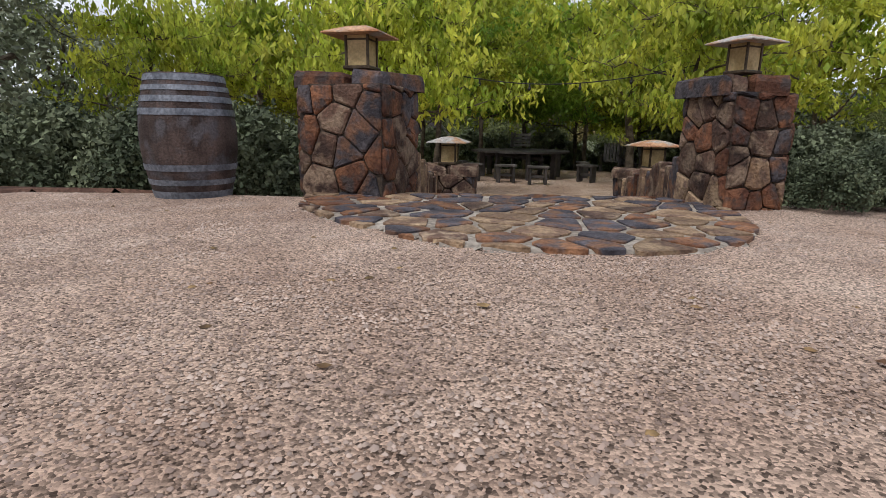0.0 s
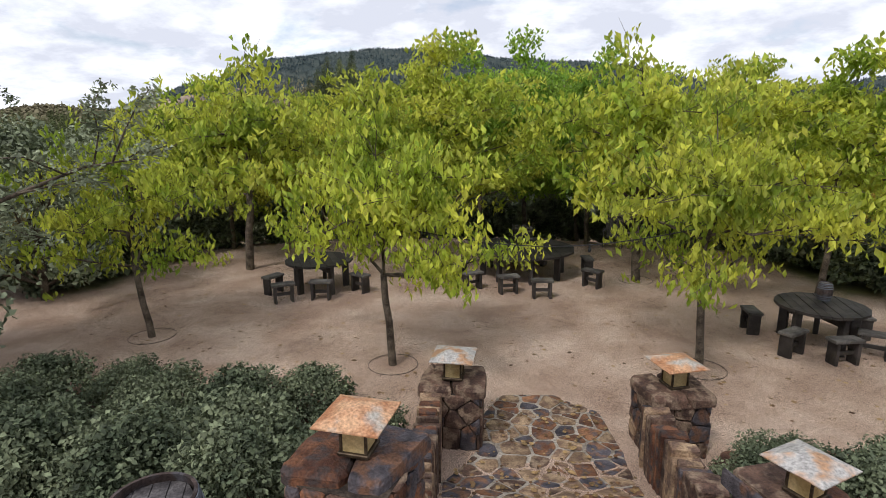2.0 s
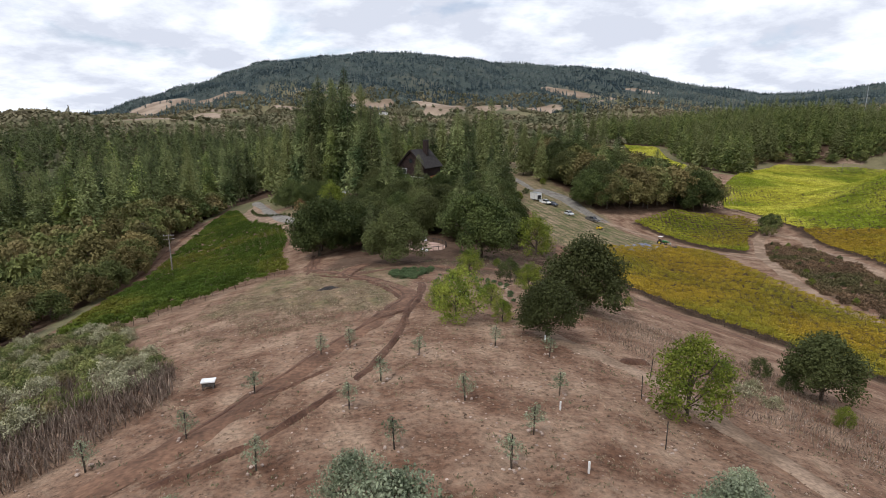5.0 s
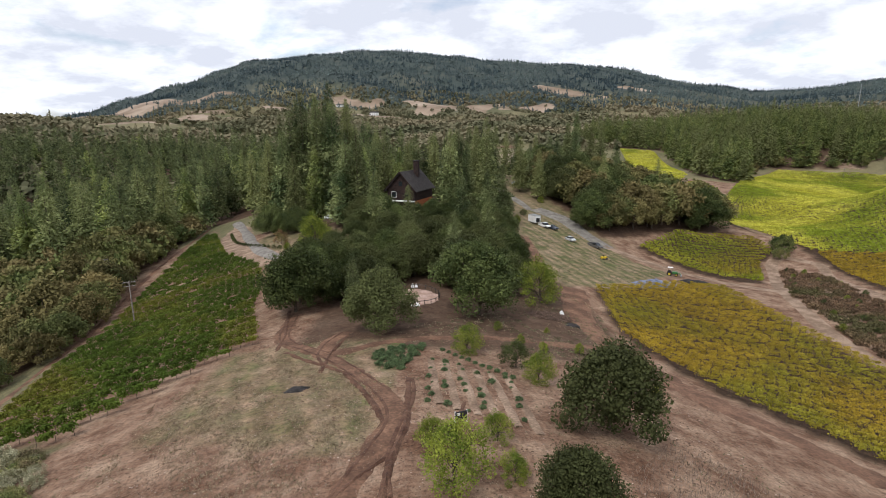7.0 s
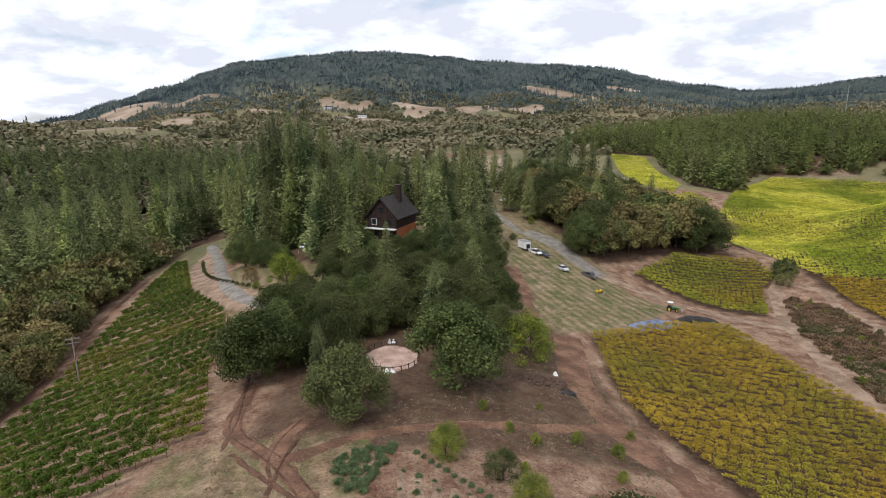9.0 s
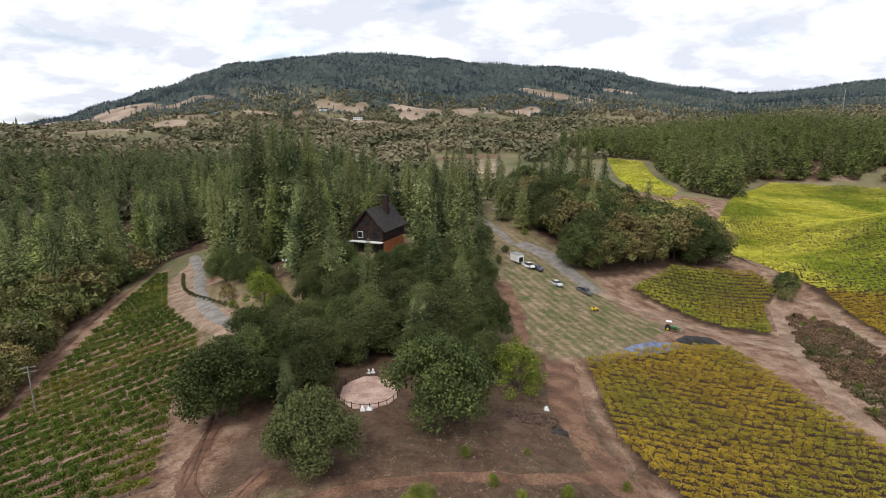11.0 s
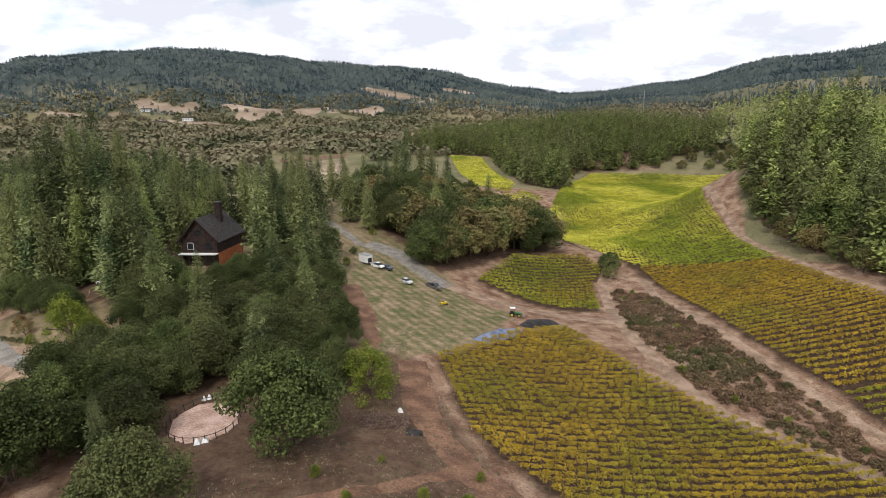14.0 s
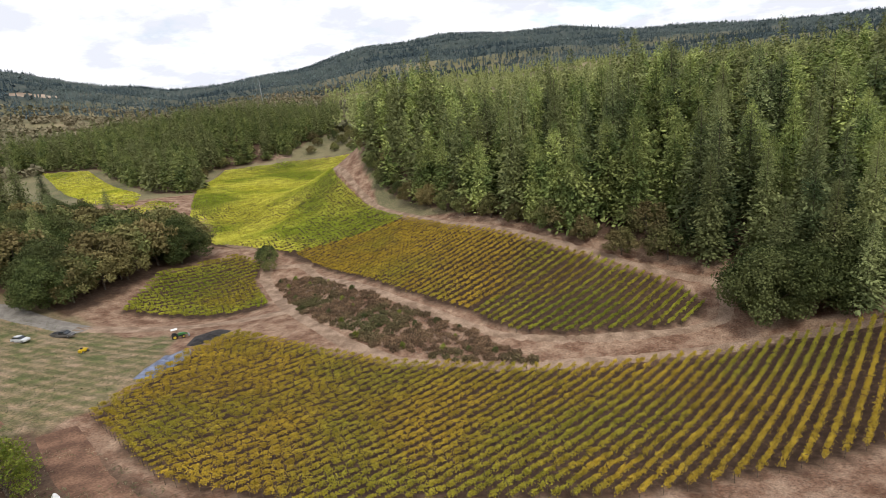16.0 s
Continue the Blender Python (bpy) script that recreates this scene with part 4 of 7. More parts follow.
# broad oaks along the foot of the hillside wood
for x, y in [(156, 92), (154, 104), (157, 116), (160, 128), (163, 141), (167, 153), (170, 166), (176, 178), (182, 190), (188, 204), (195, 217), (204, 230), (215, 246), (228, 262), (242, 278), (165, 100), (168, 122), (175, 146), (184, 176), (240, 452), (255, 470), (272, 488), (290, 493), (310, 487), (330, 481), (350, 476), (368, 464), (386, 450), (396, 436), (402, 420), (318, 497), (360, 488), (370, 486), (388, 474), (404, 457), (413, 496), (425, 466), (396, 490), (412, 476), (440, 480), (452, 492), (430, 490), (380, 496), (402, 503), (344, 492), (357, 500), (136, 58), (134, 66), (140, 50), (143, 62), (139, 68), (148, 45), (150, 58)]:
    plant("oak_tree", (OAK if y < 70 else OAK_LO)[R.randrange(2)], x, y, "broad dark oak at the foot of the wood", "tree", "oak groves", R.uniform(1.4, 1.8) if y < 70 else R.uniform(0.8, 1.25), R.uniform(0, 360))
for x, y, s in [(-50, 243, 2.05), (-53, 248, 2.15), (-44, 240, 2.1), (-38, 238, 1.95), (-60, 250, 1.8), (-47, 252, 2.2), (-41, 250, 2.15), (-34, 246, 1.8), (-57, 240, 1.7), (-30, 240, 1.5), (-66, 252, 1.6), (-27.5, 200, 1.2), (4.5, 221, 1.35), (10.5, 228, 1.05), (17, 224, 1.5), (-16.4, 131.3, 0.48), (138, 56, 1.15), (145, 50, 1.3), (143, 65, 1.1), (150, 60, 1.4), (152, 47, 1.3), (134, 50, 0.85), (158, 55, 1.45), (148, 40, 1.2), (160, 70, 1.4), (156, 82, 1.25), (38, 281, 1.05), (44, 290, 0.95), (16, 208, 0.9), (22, 218, 0.95), (-27, 214, 1.05), (3, 153, 0.75), (44, 268, 0.9), (50, 275, 0.9), (-8, 176, 0.75), (7, 190, 0.8), (-18, 187, 0.85), (13, 178, 0.75), (60, 305, 1.0), (76, 332, 1.6), (96, 352, 1.55), (68, 318, 1.45), (86, 338, 1.5), (112, 372, 1.2), (88, 300, 0.9), (122, 332, 1.0), (66, 350, 1.1), (54, 330, 1.0), (10, 252, 1.25), (19, 264, 1.3), (25, 286, 1.2), (29, 302, 1.2), (38, 330, 1.1), (43, 326, 1.0), (-20, 244, 1.25), (-8, 256, 1.2), (4, 250, 1.2), (70, 262, 0.95), (-72, 262, 1.3), (-80, 300, 1.4), (-62, 290, 1.5), (-45, 280, 1.5), (-55, 245, 1.9), (-33, 242, 1.9), (-41, 244, 2.0), (-49, 247, 1.95)]:
    plant("fir_tree", CON[R.randrange(2)], x, y, "very tall dark fir beside the house", "tree", "conifer woods", min(0.75 + 0.32 * s, 1.02 * s) + max(0.0, 0.35 * (s - 1.5)), R.uniform(0, 360), sz=s)
for poly, n, own, gap, lab in [(ROAD_WOOD, 140, 90, 6.0, "spreading oak in the grove above the road"), (SIDE_WOOD, 260, 70, 5.5, "scrubby oak in the valley below the vines"), (MID_WOOD, 60, 60, 5.0, "dense oak in the wood below the house")]:
    spots = sorted(scatter(poly, n, gap, R), key=lambda q: math.hypot(q[0] - 6, q[1] - 60))
    for x, y in spots[:own]:
        plant("oak_tree", (OAK if poly is MID_WOOD or poly is ROAD_WOOD and R.random() < 0.4 else OAK_LO)[R.randrange(2)], x, y, lab, "tree", "oak groves", R.uniform(1.2, 1.95) if poly is ROAD_WOOD else R.uniform(0.7, 1.15), R.uniform(0, 360))
    if spots[own:]:
        tagged(part("oak_wood", grove("oak_wood", [OAK_FAR[0][1], OAK_FAR[1][1]], spots[own:], R)), "thick oak wood in the valley", "woods", kind="stuff")


for x, y, s in [(-83, 141, 0.8), (-84, 150, 0.9), (-85, 160, 1.0), (-89, 171, 1.0), (-92, 182, 1.2), (-96, 193, 1.2), (-101, 205, 1.5), (-103, 216, 1.2), (-106, 228, 1.5), (-109, 240, 1.4), (-112, 252, 1.6), (-98, 165, 1.5), (-103, 187, 1.4), (-107, 203, 1.6), (-113, 222, 1.5), (-118, 240, 1.7)]:
    plant("oak_tree", OAK_LO[R.randrange(2)], x, y, "leafy green oak along the lane below the vines", "tree", "oak groves", s, R.uniform(0, 360))


M["meadow"] = material("dry_tan_meadow", (0.26, 0.19, 0.13), (0.42, 0.32, 0.235), 0.02, 0.95, grain=0.25, third=(0.18, 0.145, 0.085), third_scale=0.03)


def far_woods(name, mat, seed, count, near, far, conifers, clear_level, west=-55, east=95):
    """Woods of the far hills: tree after tree, joined, too many and too small to count."""
    rng = np.random.default_rng(seed)
    n = count
    az = np.radians(rng.uniform(west, east, n))
    rr = near + (far - near) * rng.random(n) ** 0.9
    x, y = np.sin(az) * rr, 50 + np.cos(az) * rr
    patchy = np.sin(x * 0.013 + 2) * np.sin(y * 0.017) + 0.7 * np.sin(x * 0.031 + y * 0.023)
    keep = (patchy > clear_level) & ~inside(VINE_BIG, x, y) & ~inside(VINE_TOP, x, y) & ~inside(VINE_PATCH, x, y) & ~inside(FAR_WOOD, x, y) & ~((rr < 760) & (x > 60) & (x < 450) & (y < 640)) & ~((x > 12) & (x < 122) & (y > 330) & (y < 725))
    keep &= (meadow_share(x, y) < 0.42) | (rng.random(n) < 0.04)
    x, y, rr = x[keep], y[keep], rr[keep]
    n = len(x)
    tall = rng.random(n) < conifers
    h = np.where(tall, rng.uniform(11, 19, n) * np.where(rr > 2200, 0.8, 1.0), rng.uniform(6, 11, n))
    z = heights(x, y) - 1.5 * ease(1200, 2200, rr)
    k = 11
    u = (np.arange(k)[None] + rng.random((n, k))) / k
    a = np.arange(k)[None] * 2.4 + rng.uniform(0, 6.283, (n, 1)) + rng.normal(0, 0.2, (n, k))
    H, T = h[:, None], tall[:, None]
    rad = np.where(T, H * 0.20 * (1.02 - u) ** 0.8, H * 0.55 * np.sqrt(np.clip(1 - (1.7 * u - 0.7) ** 2, 0.05, 1))) * rng.uniform(0.75, 1.1, (n, k))
    up = np.where(T, 0.12 + 0.86 * u, 0.25 + 0.7 * u)
    ca, sa = np.cos(a), np.sin(a)
    c = np.stack([x[:, None] + ca * rad, y[:, None] + sa * rad, z[:, None] + H * up], -1).reshape(-1, 3)
    out = np.stack([ca, sa, np.where(T, 0.45, 0.25 + 1.3 * u)], -1).reshape(-1, 3)
    hang = np.stack([ca * 0.4, sa * 0.4, np.where(T, -1.0, 0.9 - 1.2 * u)], -1).reshape(-1, 3) + rng.normal(0, 0.25, (n * k, 3))
    ln = (np.where(T, H * 0.34 * (1.1 - 0.6 * u), H * 0.62) * rng.uniform(0.8, 1.2, (n, k))).reshape(-1)
    v, f = leaf_cloud(c, hang, ln, ln * np.where(np.repeat(tall, k), 0.75, 1.0), rng, -0.12, out * 2.4)
    return np_mesh(name, v, f, mat)


# the blue in these conifer tones stands in for air haze
M["leaf_far"] = material("haze_tinted_far_conifers", (0.050, 0.072, 0.082), (0.120, 0.148, 0.140), 0.004, 0.95, island=0.15, grain=0.2, spec=0.05)
M["leaf_hill"] = material("olive_brown_oak_woodland", (0.105, 0.106, 0.0609), (0.215, 0.189, 0.118), 0.010, 0.95, island=0.1, grain=0.1, third=(0.195, 0.165, 0.105), third_scale=0.005, spec=0.05)
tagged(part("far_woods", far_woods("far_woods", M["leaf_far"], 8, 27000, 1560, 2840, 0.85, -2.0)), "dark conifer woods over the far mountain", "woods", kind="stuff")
tagged(part("far_woods", far_woods("hill_woods", M["leaf_hill"], 9, 20000, 400, 1800, 0.05, -0.95, -55, 46)), "olive-brown oak woods over the rolling hills", "woods", kind="stuff")
tagged(part("far_woods", far_woods("ridge_woods", M["needle"], 10, 9000, 420, 1700, 0.8, -1.6, 44, 95)), "dark conifer woods behind the hillside", "woods", kind="stuff")


# ---- vineyards ----
def vine_rows(poly, direction, spacing, per_metre, leaf, mat, label, group, height=1.7, posts=False, width=0.2, joined=False, foot=1.0):
    d = Vector((*direction, 0)).normalized()
    n = Vector((-d.y, d.x, 0))
    rng = np.random.default_rng(int(abs(poly[0][0]) * 10))
    stock, base = [], 0
    us = [Vector((*q, 0)).dot(n) for q in poly]
    u = min(us) + spacing / 2
    while u < max(us):
        cuts = []
        for a, b in zip(poly, poly[1:] + poly[:1]):
            ua, ub = Vector((*a, 0)).dot(n), Vector((*b, 0)).dot(n)
            if (ua > u) != (ub > u):
                k = (u - ua) / (ub - ua)
                cuts.append(Vector((*a, 0)).lerp(Vector((*b, 0)), k).dot(d))
        cuts.sort()
        for s0, s1 in zip(cuts[::2], cuts[1::2]):
            L = s1 - s0
            if L < 4:
                continue
            k = int(L * per_metre)
            # each vine is a tuft of its own, taller or lower than its neighbours
            vines = max(2, int(L / 1.7))
            own = rng.integers(0, vines, k)
            vigour = rng.uniform(0.55, 1.3, vines)
            vigour[rng.random(vines) < 0.03] = 0.3
            s = s0 + (own + 0.5) * L / vines + rng.normal(0, 0.42, k)
            up = rng.random(k) ** 0.75
            off = rng.normal(0, width, k) * (1.25 - 0.6 * up)
            x, y = d.x * s + n.x * (u + off), d.y * s + n.y * (u + off)
            z = heights(x, y) + foot + up * (height - foot) * vigour[own]
            dr = rng.normal(0, 1, (k, 3))
            dr[:, 2] -= 0.3
            ln = leaf * rng.uniform(0.7, 1.3, k)
            v, f = leaf_cloud(np.stack([x, y, z], 1), dr, ln, ln * 0.8, rng, 0.15, np.stack([n.x * off * 3, n.y * off * 3, 0.15 + 1.1 * up ** 2], 1))
            if joined:
                stock.append((v, f + base))
                base += len(v)
                continue
            mid = d * (s0 + L / 2) + n * u
            o = np.array([mid.x, mid.y, ground_z(mid.x, mid.y)])
            row = empty("vine_row", pose(*o), label, "vine row", group)
            part("canopy", np_mesh("vine_canopy", v - o, f, mat), row)
            sv, sf = [], []
            step = 1.8 if posts else 5.0
            for j in range(int(L / step) + 1):
                q = d * (s0 + j * step) + n * u
                g = Vector((q.x, q.y, ground_z(q.x, q.y))) - Vector(o)
                tall = 1.75 if posts and j % 4 == 0 else 0.95
                tube_data([g - Vector((0, 0, 0.1)), g + Vector((0.03 * math.sin(j), 0.03 * math.cos(j * 1.7), tall))], [0.045, 0.03], 4, sv, sf)
            tagged(part("trellis", mesh_from("vine_stems", sv, sf, M["bark"]), row), kind="stuff")
        u += spacing
    if joined:
        me = np_mesh("vine_canopy", np.concatenate([q[0] for q in stock]), np.concatenate([q[1] for q in stock]), mat)
        tagged(part("vineyard", me), label.replace("row of", "far rows of"), "vineyard", kind="stuff")


VINE_BIG_END = [(111, 129), (108, 115), (113, 104), (129, 82), (139, 79), (146, 88), (150, 112), (128, 121)]
VINE_BIG_MID = [(138, 226), (131, 205), (114, 153), (111, 129), (128, 121), (150, 112), (150, 120), (160, 166), (172, 195)]
VINE_BIG_FAR = [(170, 350), (132, 268), (138, 226), (172, 195), (184, 225), (214, 275), (300, 382), (385, 424), (338, 465), (285, 482), (228, 430)]
vine_rows(VINE_FRONT, (1, -0.15), 1.9, 68, 0.24, M["vine_gold"], "row of golden autumn grapevines on red soil", "front vineyard rows", posts=True, width=0.22, foot=0.9)
vine_rows(VINE_BIG_END, (1, -0.25), 2.15, 46, 0.30, M["vine_olive"], "row of green grapevines at the end of the large block", "large vineyard rows", posts=True, width=0.18)
vine_rows(VINE_BIG_MID, (1, -0.25), 2.3, 30, 0.40, M["vine_gold"], "row of golden grapevines amid the large block", "large vineyard rows", width=0.26)
vine_rows(VINE_BIG_FAR, (1, -0.25), 2.5, 14, 0.58, M["vine_lime"], "row of lime-yellow grapevines in the large block", "large vineyard rows", width=0.36, joined=True)
vine_rows(VINE_SMALL, (1, -0.12), 2.6, 26, 0.42, M["vine_olive"], "row of yellow-green grapevines in the small block", "small vineyard rows", width=0.28)
vine_rows(VINE_LEFT, (0.92, 0.39), 3.9, 190, 0.26, M["vine_green"], "row of dark green grapevines on the slope", "slope vineyard rows", height=2.0, posts=True, width=0.30, foot=0.8)
vine_rows(VINE_TOP, (-0.3, 1), 3.0, 6, 0.9, M["vine_lime"], "row of yellow grapevines on the far bank", "far vineyard rows", joined=True)
vine_rows(VINE_PATCH, (1, 0.3), 3.0, 7, 0.8, M["vine_lime"], "row of yellow grapevines in the far patch", "far vineyard rows", joined=True)


# ---- stonework of the gate ----
STONE = [material("rust_stone", (0.11, 0.047, 0.026), (0.25, 0.125, 0.066), 5, 0.85, bump=0.9, fine=9, obj=0.25, third=(0.10, 0.075, 0.07), third_scale=9),
         material("slate_stone", (0.040, 0.037, 0.046), (0.11, 0.10, 0.115), 5, 0.8, bump=0.9, fine=9, obj=0.25, third=(0.19, 0.10, 0.06), third_scale=7),
         material("brown_stone", (0.058, 0.034, 0.026), (0.145, 0.088, 0.062), 5, 0.85, bump=0.9, fine=9, obj=0.3, third=(0.30, 0.22, 0.15), third_scale=8),
         material("tan_stone", (0.20, 0.13, 0.08), (0.38, 0.27, 0.17), 5, 0.85, bump=0.9, fine=9, obj=0.2, third=(0.16, 0.10, 0.07), third_scale=8)]
# darker versions of the four stones above, for pillars and low walls
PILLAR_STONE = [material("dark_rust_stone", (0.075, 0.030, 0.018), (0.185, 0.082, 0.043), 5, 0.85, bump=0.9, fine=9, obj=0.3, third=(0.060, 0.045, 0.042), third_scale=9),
                material("dark_slate_stone", (0.028, 0.025, 0.030), (0.082, 0.072, 0.078), 5, 0.8, bump=0.9, fine=9, obj=0.3, third=(0.12, 0.062, 0.038), third_scale=7),
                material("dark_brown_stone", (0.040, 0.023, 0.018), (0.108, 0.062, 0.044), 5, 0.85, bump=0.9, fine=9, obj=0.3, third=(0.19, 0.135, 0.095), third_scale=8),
                material("dark_tan_stone", (0.17, 0.105, 0.064), (0.33, 0.23, 0.145), 5, 0.85, bump=0.9, fine=9, obj=0.25, third=(0.12, 0.075, 0.055), third_scale=8)]
M["mortar"] = material("pale_mortar", (0.23, 0.196, 0.162), (0.374, 0.332, 0.281), 4, 0.95, bump=0.6)
M["joint"] = material("dark_stone_joint", (0.030, 0.022, 0.018), (0.08, 0.06, 0.045), 6, 0.95, bump=0.6)


def clip_cell(poly, m, n):
    """The part of poly on the side of n.p < m."""
    out = []
    for a, b in zip(poly, poly[1:] + poly[:1]):
        da, db = a[0] * n[0] + a[1] * n[1] - m, b[0] * n[0] + b[1] * n[1] - m
        if da <= 0:
            out.append(a)
        if (da < 0) != (db < 0) and da != db:
            k = da / (da - db)
            out.append((a[0] + (b[0] - a[0]) * k, a[1] + (b[1] - a[1]) * k))
    return out


def stone_cells(outline, nx, ny, rng, jitter=0.42):
    """Irregular stones that fill an outline: the cells round jittered seeds."""
    xs, ys = [p[0] for p in outline], [p[1] for p in outline]
    w, h = (max(xs) - min(xs)) / nx, (max(ys) - min(ys)) / ny
    seeds = [(min(xs) + (i + 0.5 + (0.5 if j % 2 else 0) * 0.6 + rng.uniform(-jitter, jitter)) * w, min(ys) + (j + 0.5 + rng.uniform(-jitter, jitter)) * h) for i in range(-1, nx + 1) for j in range(-1, ny + 1)]
    cells = []
    for s in seeds:
        cell = list(outline)
        for q in sorted(seeds, key=lambda q: (q[0] - s[0]) ** 2 + (q[1] - s[1]) ** 2)[1:14]:
            n = (q[0] - s[0], q[1] - s[1])
            cell = clip_cell(cell, n[0] * (s[0] + q[0]) / 2 + n[1] * (s[1] + q[1]) / 2, n)
            if len(cell) < 3:
                break
        if len(cell) >= 3:
            area = 0.5 * abs(sum(a[0] * b[1] - b[0] * a[1] for a, b in zip(cell, cell[1:] + cell[:1])))
            if area > 0.12 * w * h:
                cells.append(cell)
    return cells


def stone_mesh(cell, gap, thick, rng, mat):
    """One stone: the cell drawn in by the joint, with worn corners and an uneven face. Lies in x, y with its face up."""
    cx, cy = sum(p[0] for p in cell) / len(cell), sum(p[1] for p in cell) / len(cell)
    ring = []
    for a, b, c in zip(cell[-1:] + cell[:-1], cell, cell[1:] + cell[:1]):
        for k, o in ((0.11, a), (0.11, c)):
            ring.append((b[0] + (o[0] - b[0]) * k, b[1] + (o[1] - b[1]) * k))
    size = max(0.03, min(math.hypot(p[0] - cx, p[1] - cy) for p in ring))
    s0, s1 = max(0.3, 1 - gap / size), max(0.25, 1 - (gap + 0.012) / size)
    n = len(ring)
    v = [(cx + (p[0] - cx) * s0, cy + (p[1] - cy) * s0, -0.03) for p in ring]
    lift = [thick * rng.uniform(0.65, 1.0) for _ in ring]
    v += [(cx + (p[0] - cx) * s0, cy + (p[1] - cy) * s0, t * 0.6) for p, t in zip(ring, lift)]
    v += [(cx + (p[0] - cx) * s1, cy + (p[1] - cy) * s1, t) for p, t in zip(ring, lift)]
    v.append((cx, cy, thick * rng.uniform(0.9, 1.08)))
    f = []
    for k in (0, n):
        f += [(k + i, k + (i + 1) % n, k + n + (i + 1) % n, k + n + i) for i in range(n)]
    f += [(2 * n + i, 2 * n + (i + 1) % n, 3 * n) for i in range(n)]
    return mesh_from("stone", v, f, mat)


def stone_face(parent, w, h, nx, ny, m, seed, weights=(4, 3, 3, 1), gap=0.006, thick=0.035):
    rng = random.Random(seed)
    for cell in stone_cells([(-w / 2, 0), (w / 2, 0), (w / 2, h), (-w / 2, h)], nx, ny, rng):
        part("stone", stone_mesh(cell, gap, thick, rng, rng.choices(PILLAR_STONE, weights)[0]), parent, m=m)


def lantern(x, y, z, turn, s, roof_mat, label):
    ob = empty("lantern", pose(x, y, z, 0, 0, turn), label, "lantern", "lanterns of the gate")
    part("base", box_mesh("lantern_base", 0.27 * s, 0.27 * s, 0.035 * s, M["bronze"], 0.006), ob)
    part("glass", box_mesh("lantern_glass", 0.21 * s, 0.21 * s, 0.27 * s, M["amber"], 0.0, pose(0, 0, 0.035 * s)), ob, "frosted amber glass panes")
    for sx in (-1, 1):
        for sy in (-1, 1):
            part("corner_post", box_mesh("lantern_post", 0.024 * s, 0.024 * s, 0.28 * s, M["bronze"], 0.003, pose(sx * 0.108 * s, sy * 0.108 * s, 0.03 * s)), ob)
    for k in range(4):
        part("crossbar", box_mesh("lantern_bar", 0.2 * s, 0.012 * s, 0.016 * s, M["bronze"], 0.002, pose(0, 0, 0, 0, 0, 90 * k) @ pose(0, -0.111 * s, 0.26 * s)), ob)
    bm = bmesh.new()
    r, t = 0.28 * s, 0.012 * s
    lo = [bm.verts.new((a * r, b * r, 0.305 * s)) for a, b in ((-1, -1), (1, -1), (1, 1), (-1, 1))]
    up = [bm.verts.new((a * r, b * r, 0.305 * s + t)) for a, b in ((-1, -1), (1, -1), (1, 1), (-1, 1))]
    q = 0.10 * s
    mid = [bm.verts.new((a * q, b * q, 0.385 * s)) for a, b in ((-1, -1), (1, -1), (1, 1), (-1, 1))]
    apex = bm.verts.new((0, 0, 0.40 * s))
    bm.faces.new(lo[::-1])
    for k in range(4):
        n = (k + 1) % 4
        bm.faces.new((lo[k], lo[n], up[n], up[k]))
        bm.faces.new((up[k], up[n], mid[n], mid[k]))
        bm.faces.new((mid[k], mid[n], apex))
    part("roof", bm_mesh("lantern_roof", bm, roof_mat), ob, "weathered sheet metal roof")
    return ob


M["bronze"] = material("dark_bronze", (0.045, 0.032, 0.022), (0.10, 0.075, 0.05), 12, 0.5, metal=0.7)
M["amber"] = material("frosted_amber_glass", (0.40, 0.28, 0.12), (0.62, 0.48, 0.25), 7, 0.35, grain=0.15, through_light=0.3)
M["rust_roof"] = material("rusted_sheet", (0.38, 0.17, 0.08), (0.55, 0.33, 0.19), 6, 0.6, bump=0.2, metal=0.2, third=(0.42, 0.38, 0.33), third_scale=5)
M["grey_roof"] = material("grey_weathered_sheet", (0.36, 0.34, 0.32), (0.55, 0.53, 0.50), 6, 0.55, bump=0.2, metal=0.3, third=(0.40, 0.24, 0.14), third_scale=6)


def pillar(x, y, z, turn, w, d, h, cap, seed, label, nx=4, ny=6, weights=(4, 3, 3, 1)):
    ob = empty("stone_pillar", pose(x, y, z, 0, 0, turn), label, "pillar", "stone pillars of the gate")
    part("core", box_mesh("pillar_core", w - 0.02, d - 0.02, h, M["joint"]), ob)
    for k, (fw, off) in enumerate(((w, d), (d, w), (w, d), (d, w))):
        stone_face(ob, fw - 0.01, h, nx, ny, pose(0, 0, 0, 0, 0, 90 * k) @ pose(0, -off / 2 + 0.008, 0, 90, 0, 0), seed + k, weights)
    rng = random.Random(seed + 9)
    ow, od = w + 0.13, d + 0.13
    for cell in stone_cells([(-ow / 2, -od / 2), (ow / 2, -od / 2), (ow / 2, od / 2), (-ow / 2, od / 2)], 2, 1, rng, 0.25):
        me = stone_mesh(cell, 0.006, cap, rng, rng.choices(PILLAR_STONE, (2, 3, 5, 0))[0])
        part("cap_stone", me, ob, m=pose(0, 0, h + 0.005))
    return ob


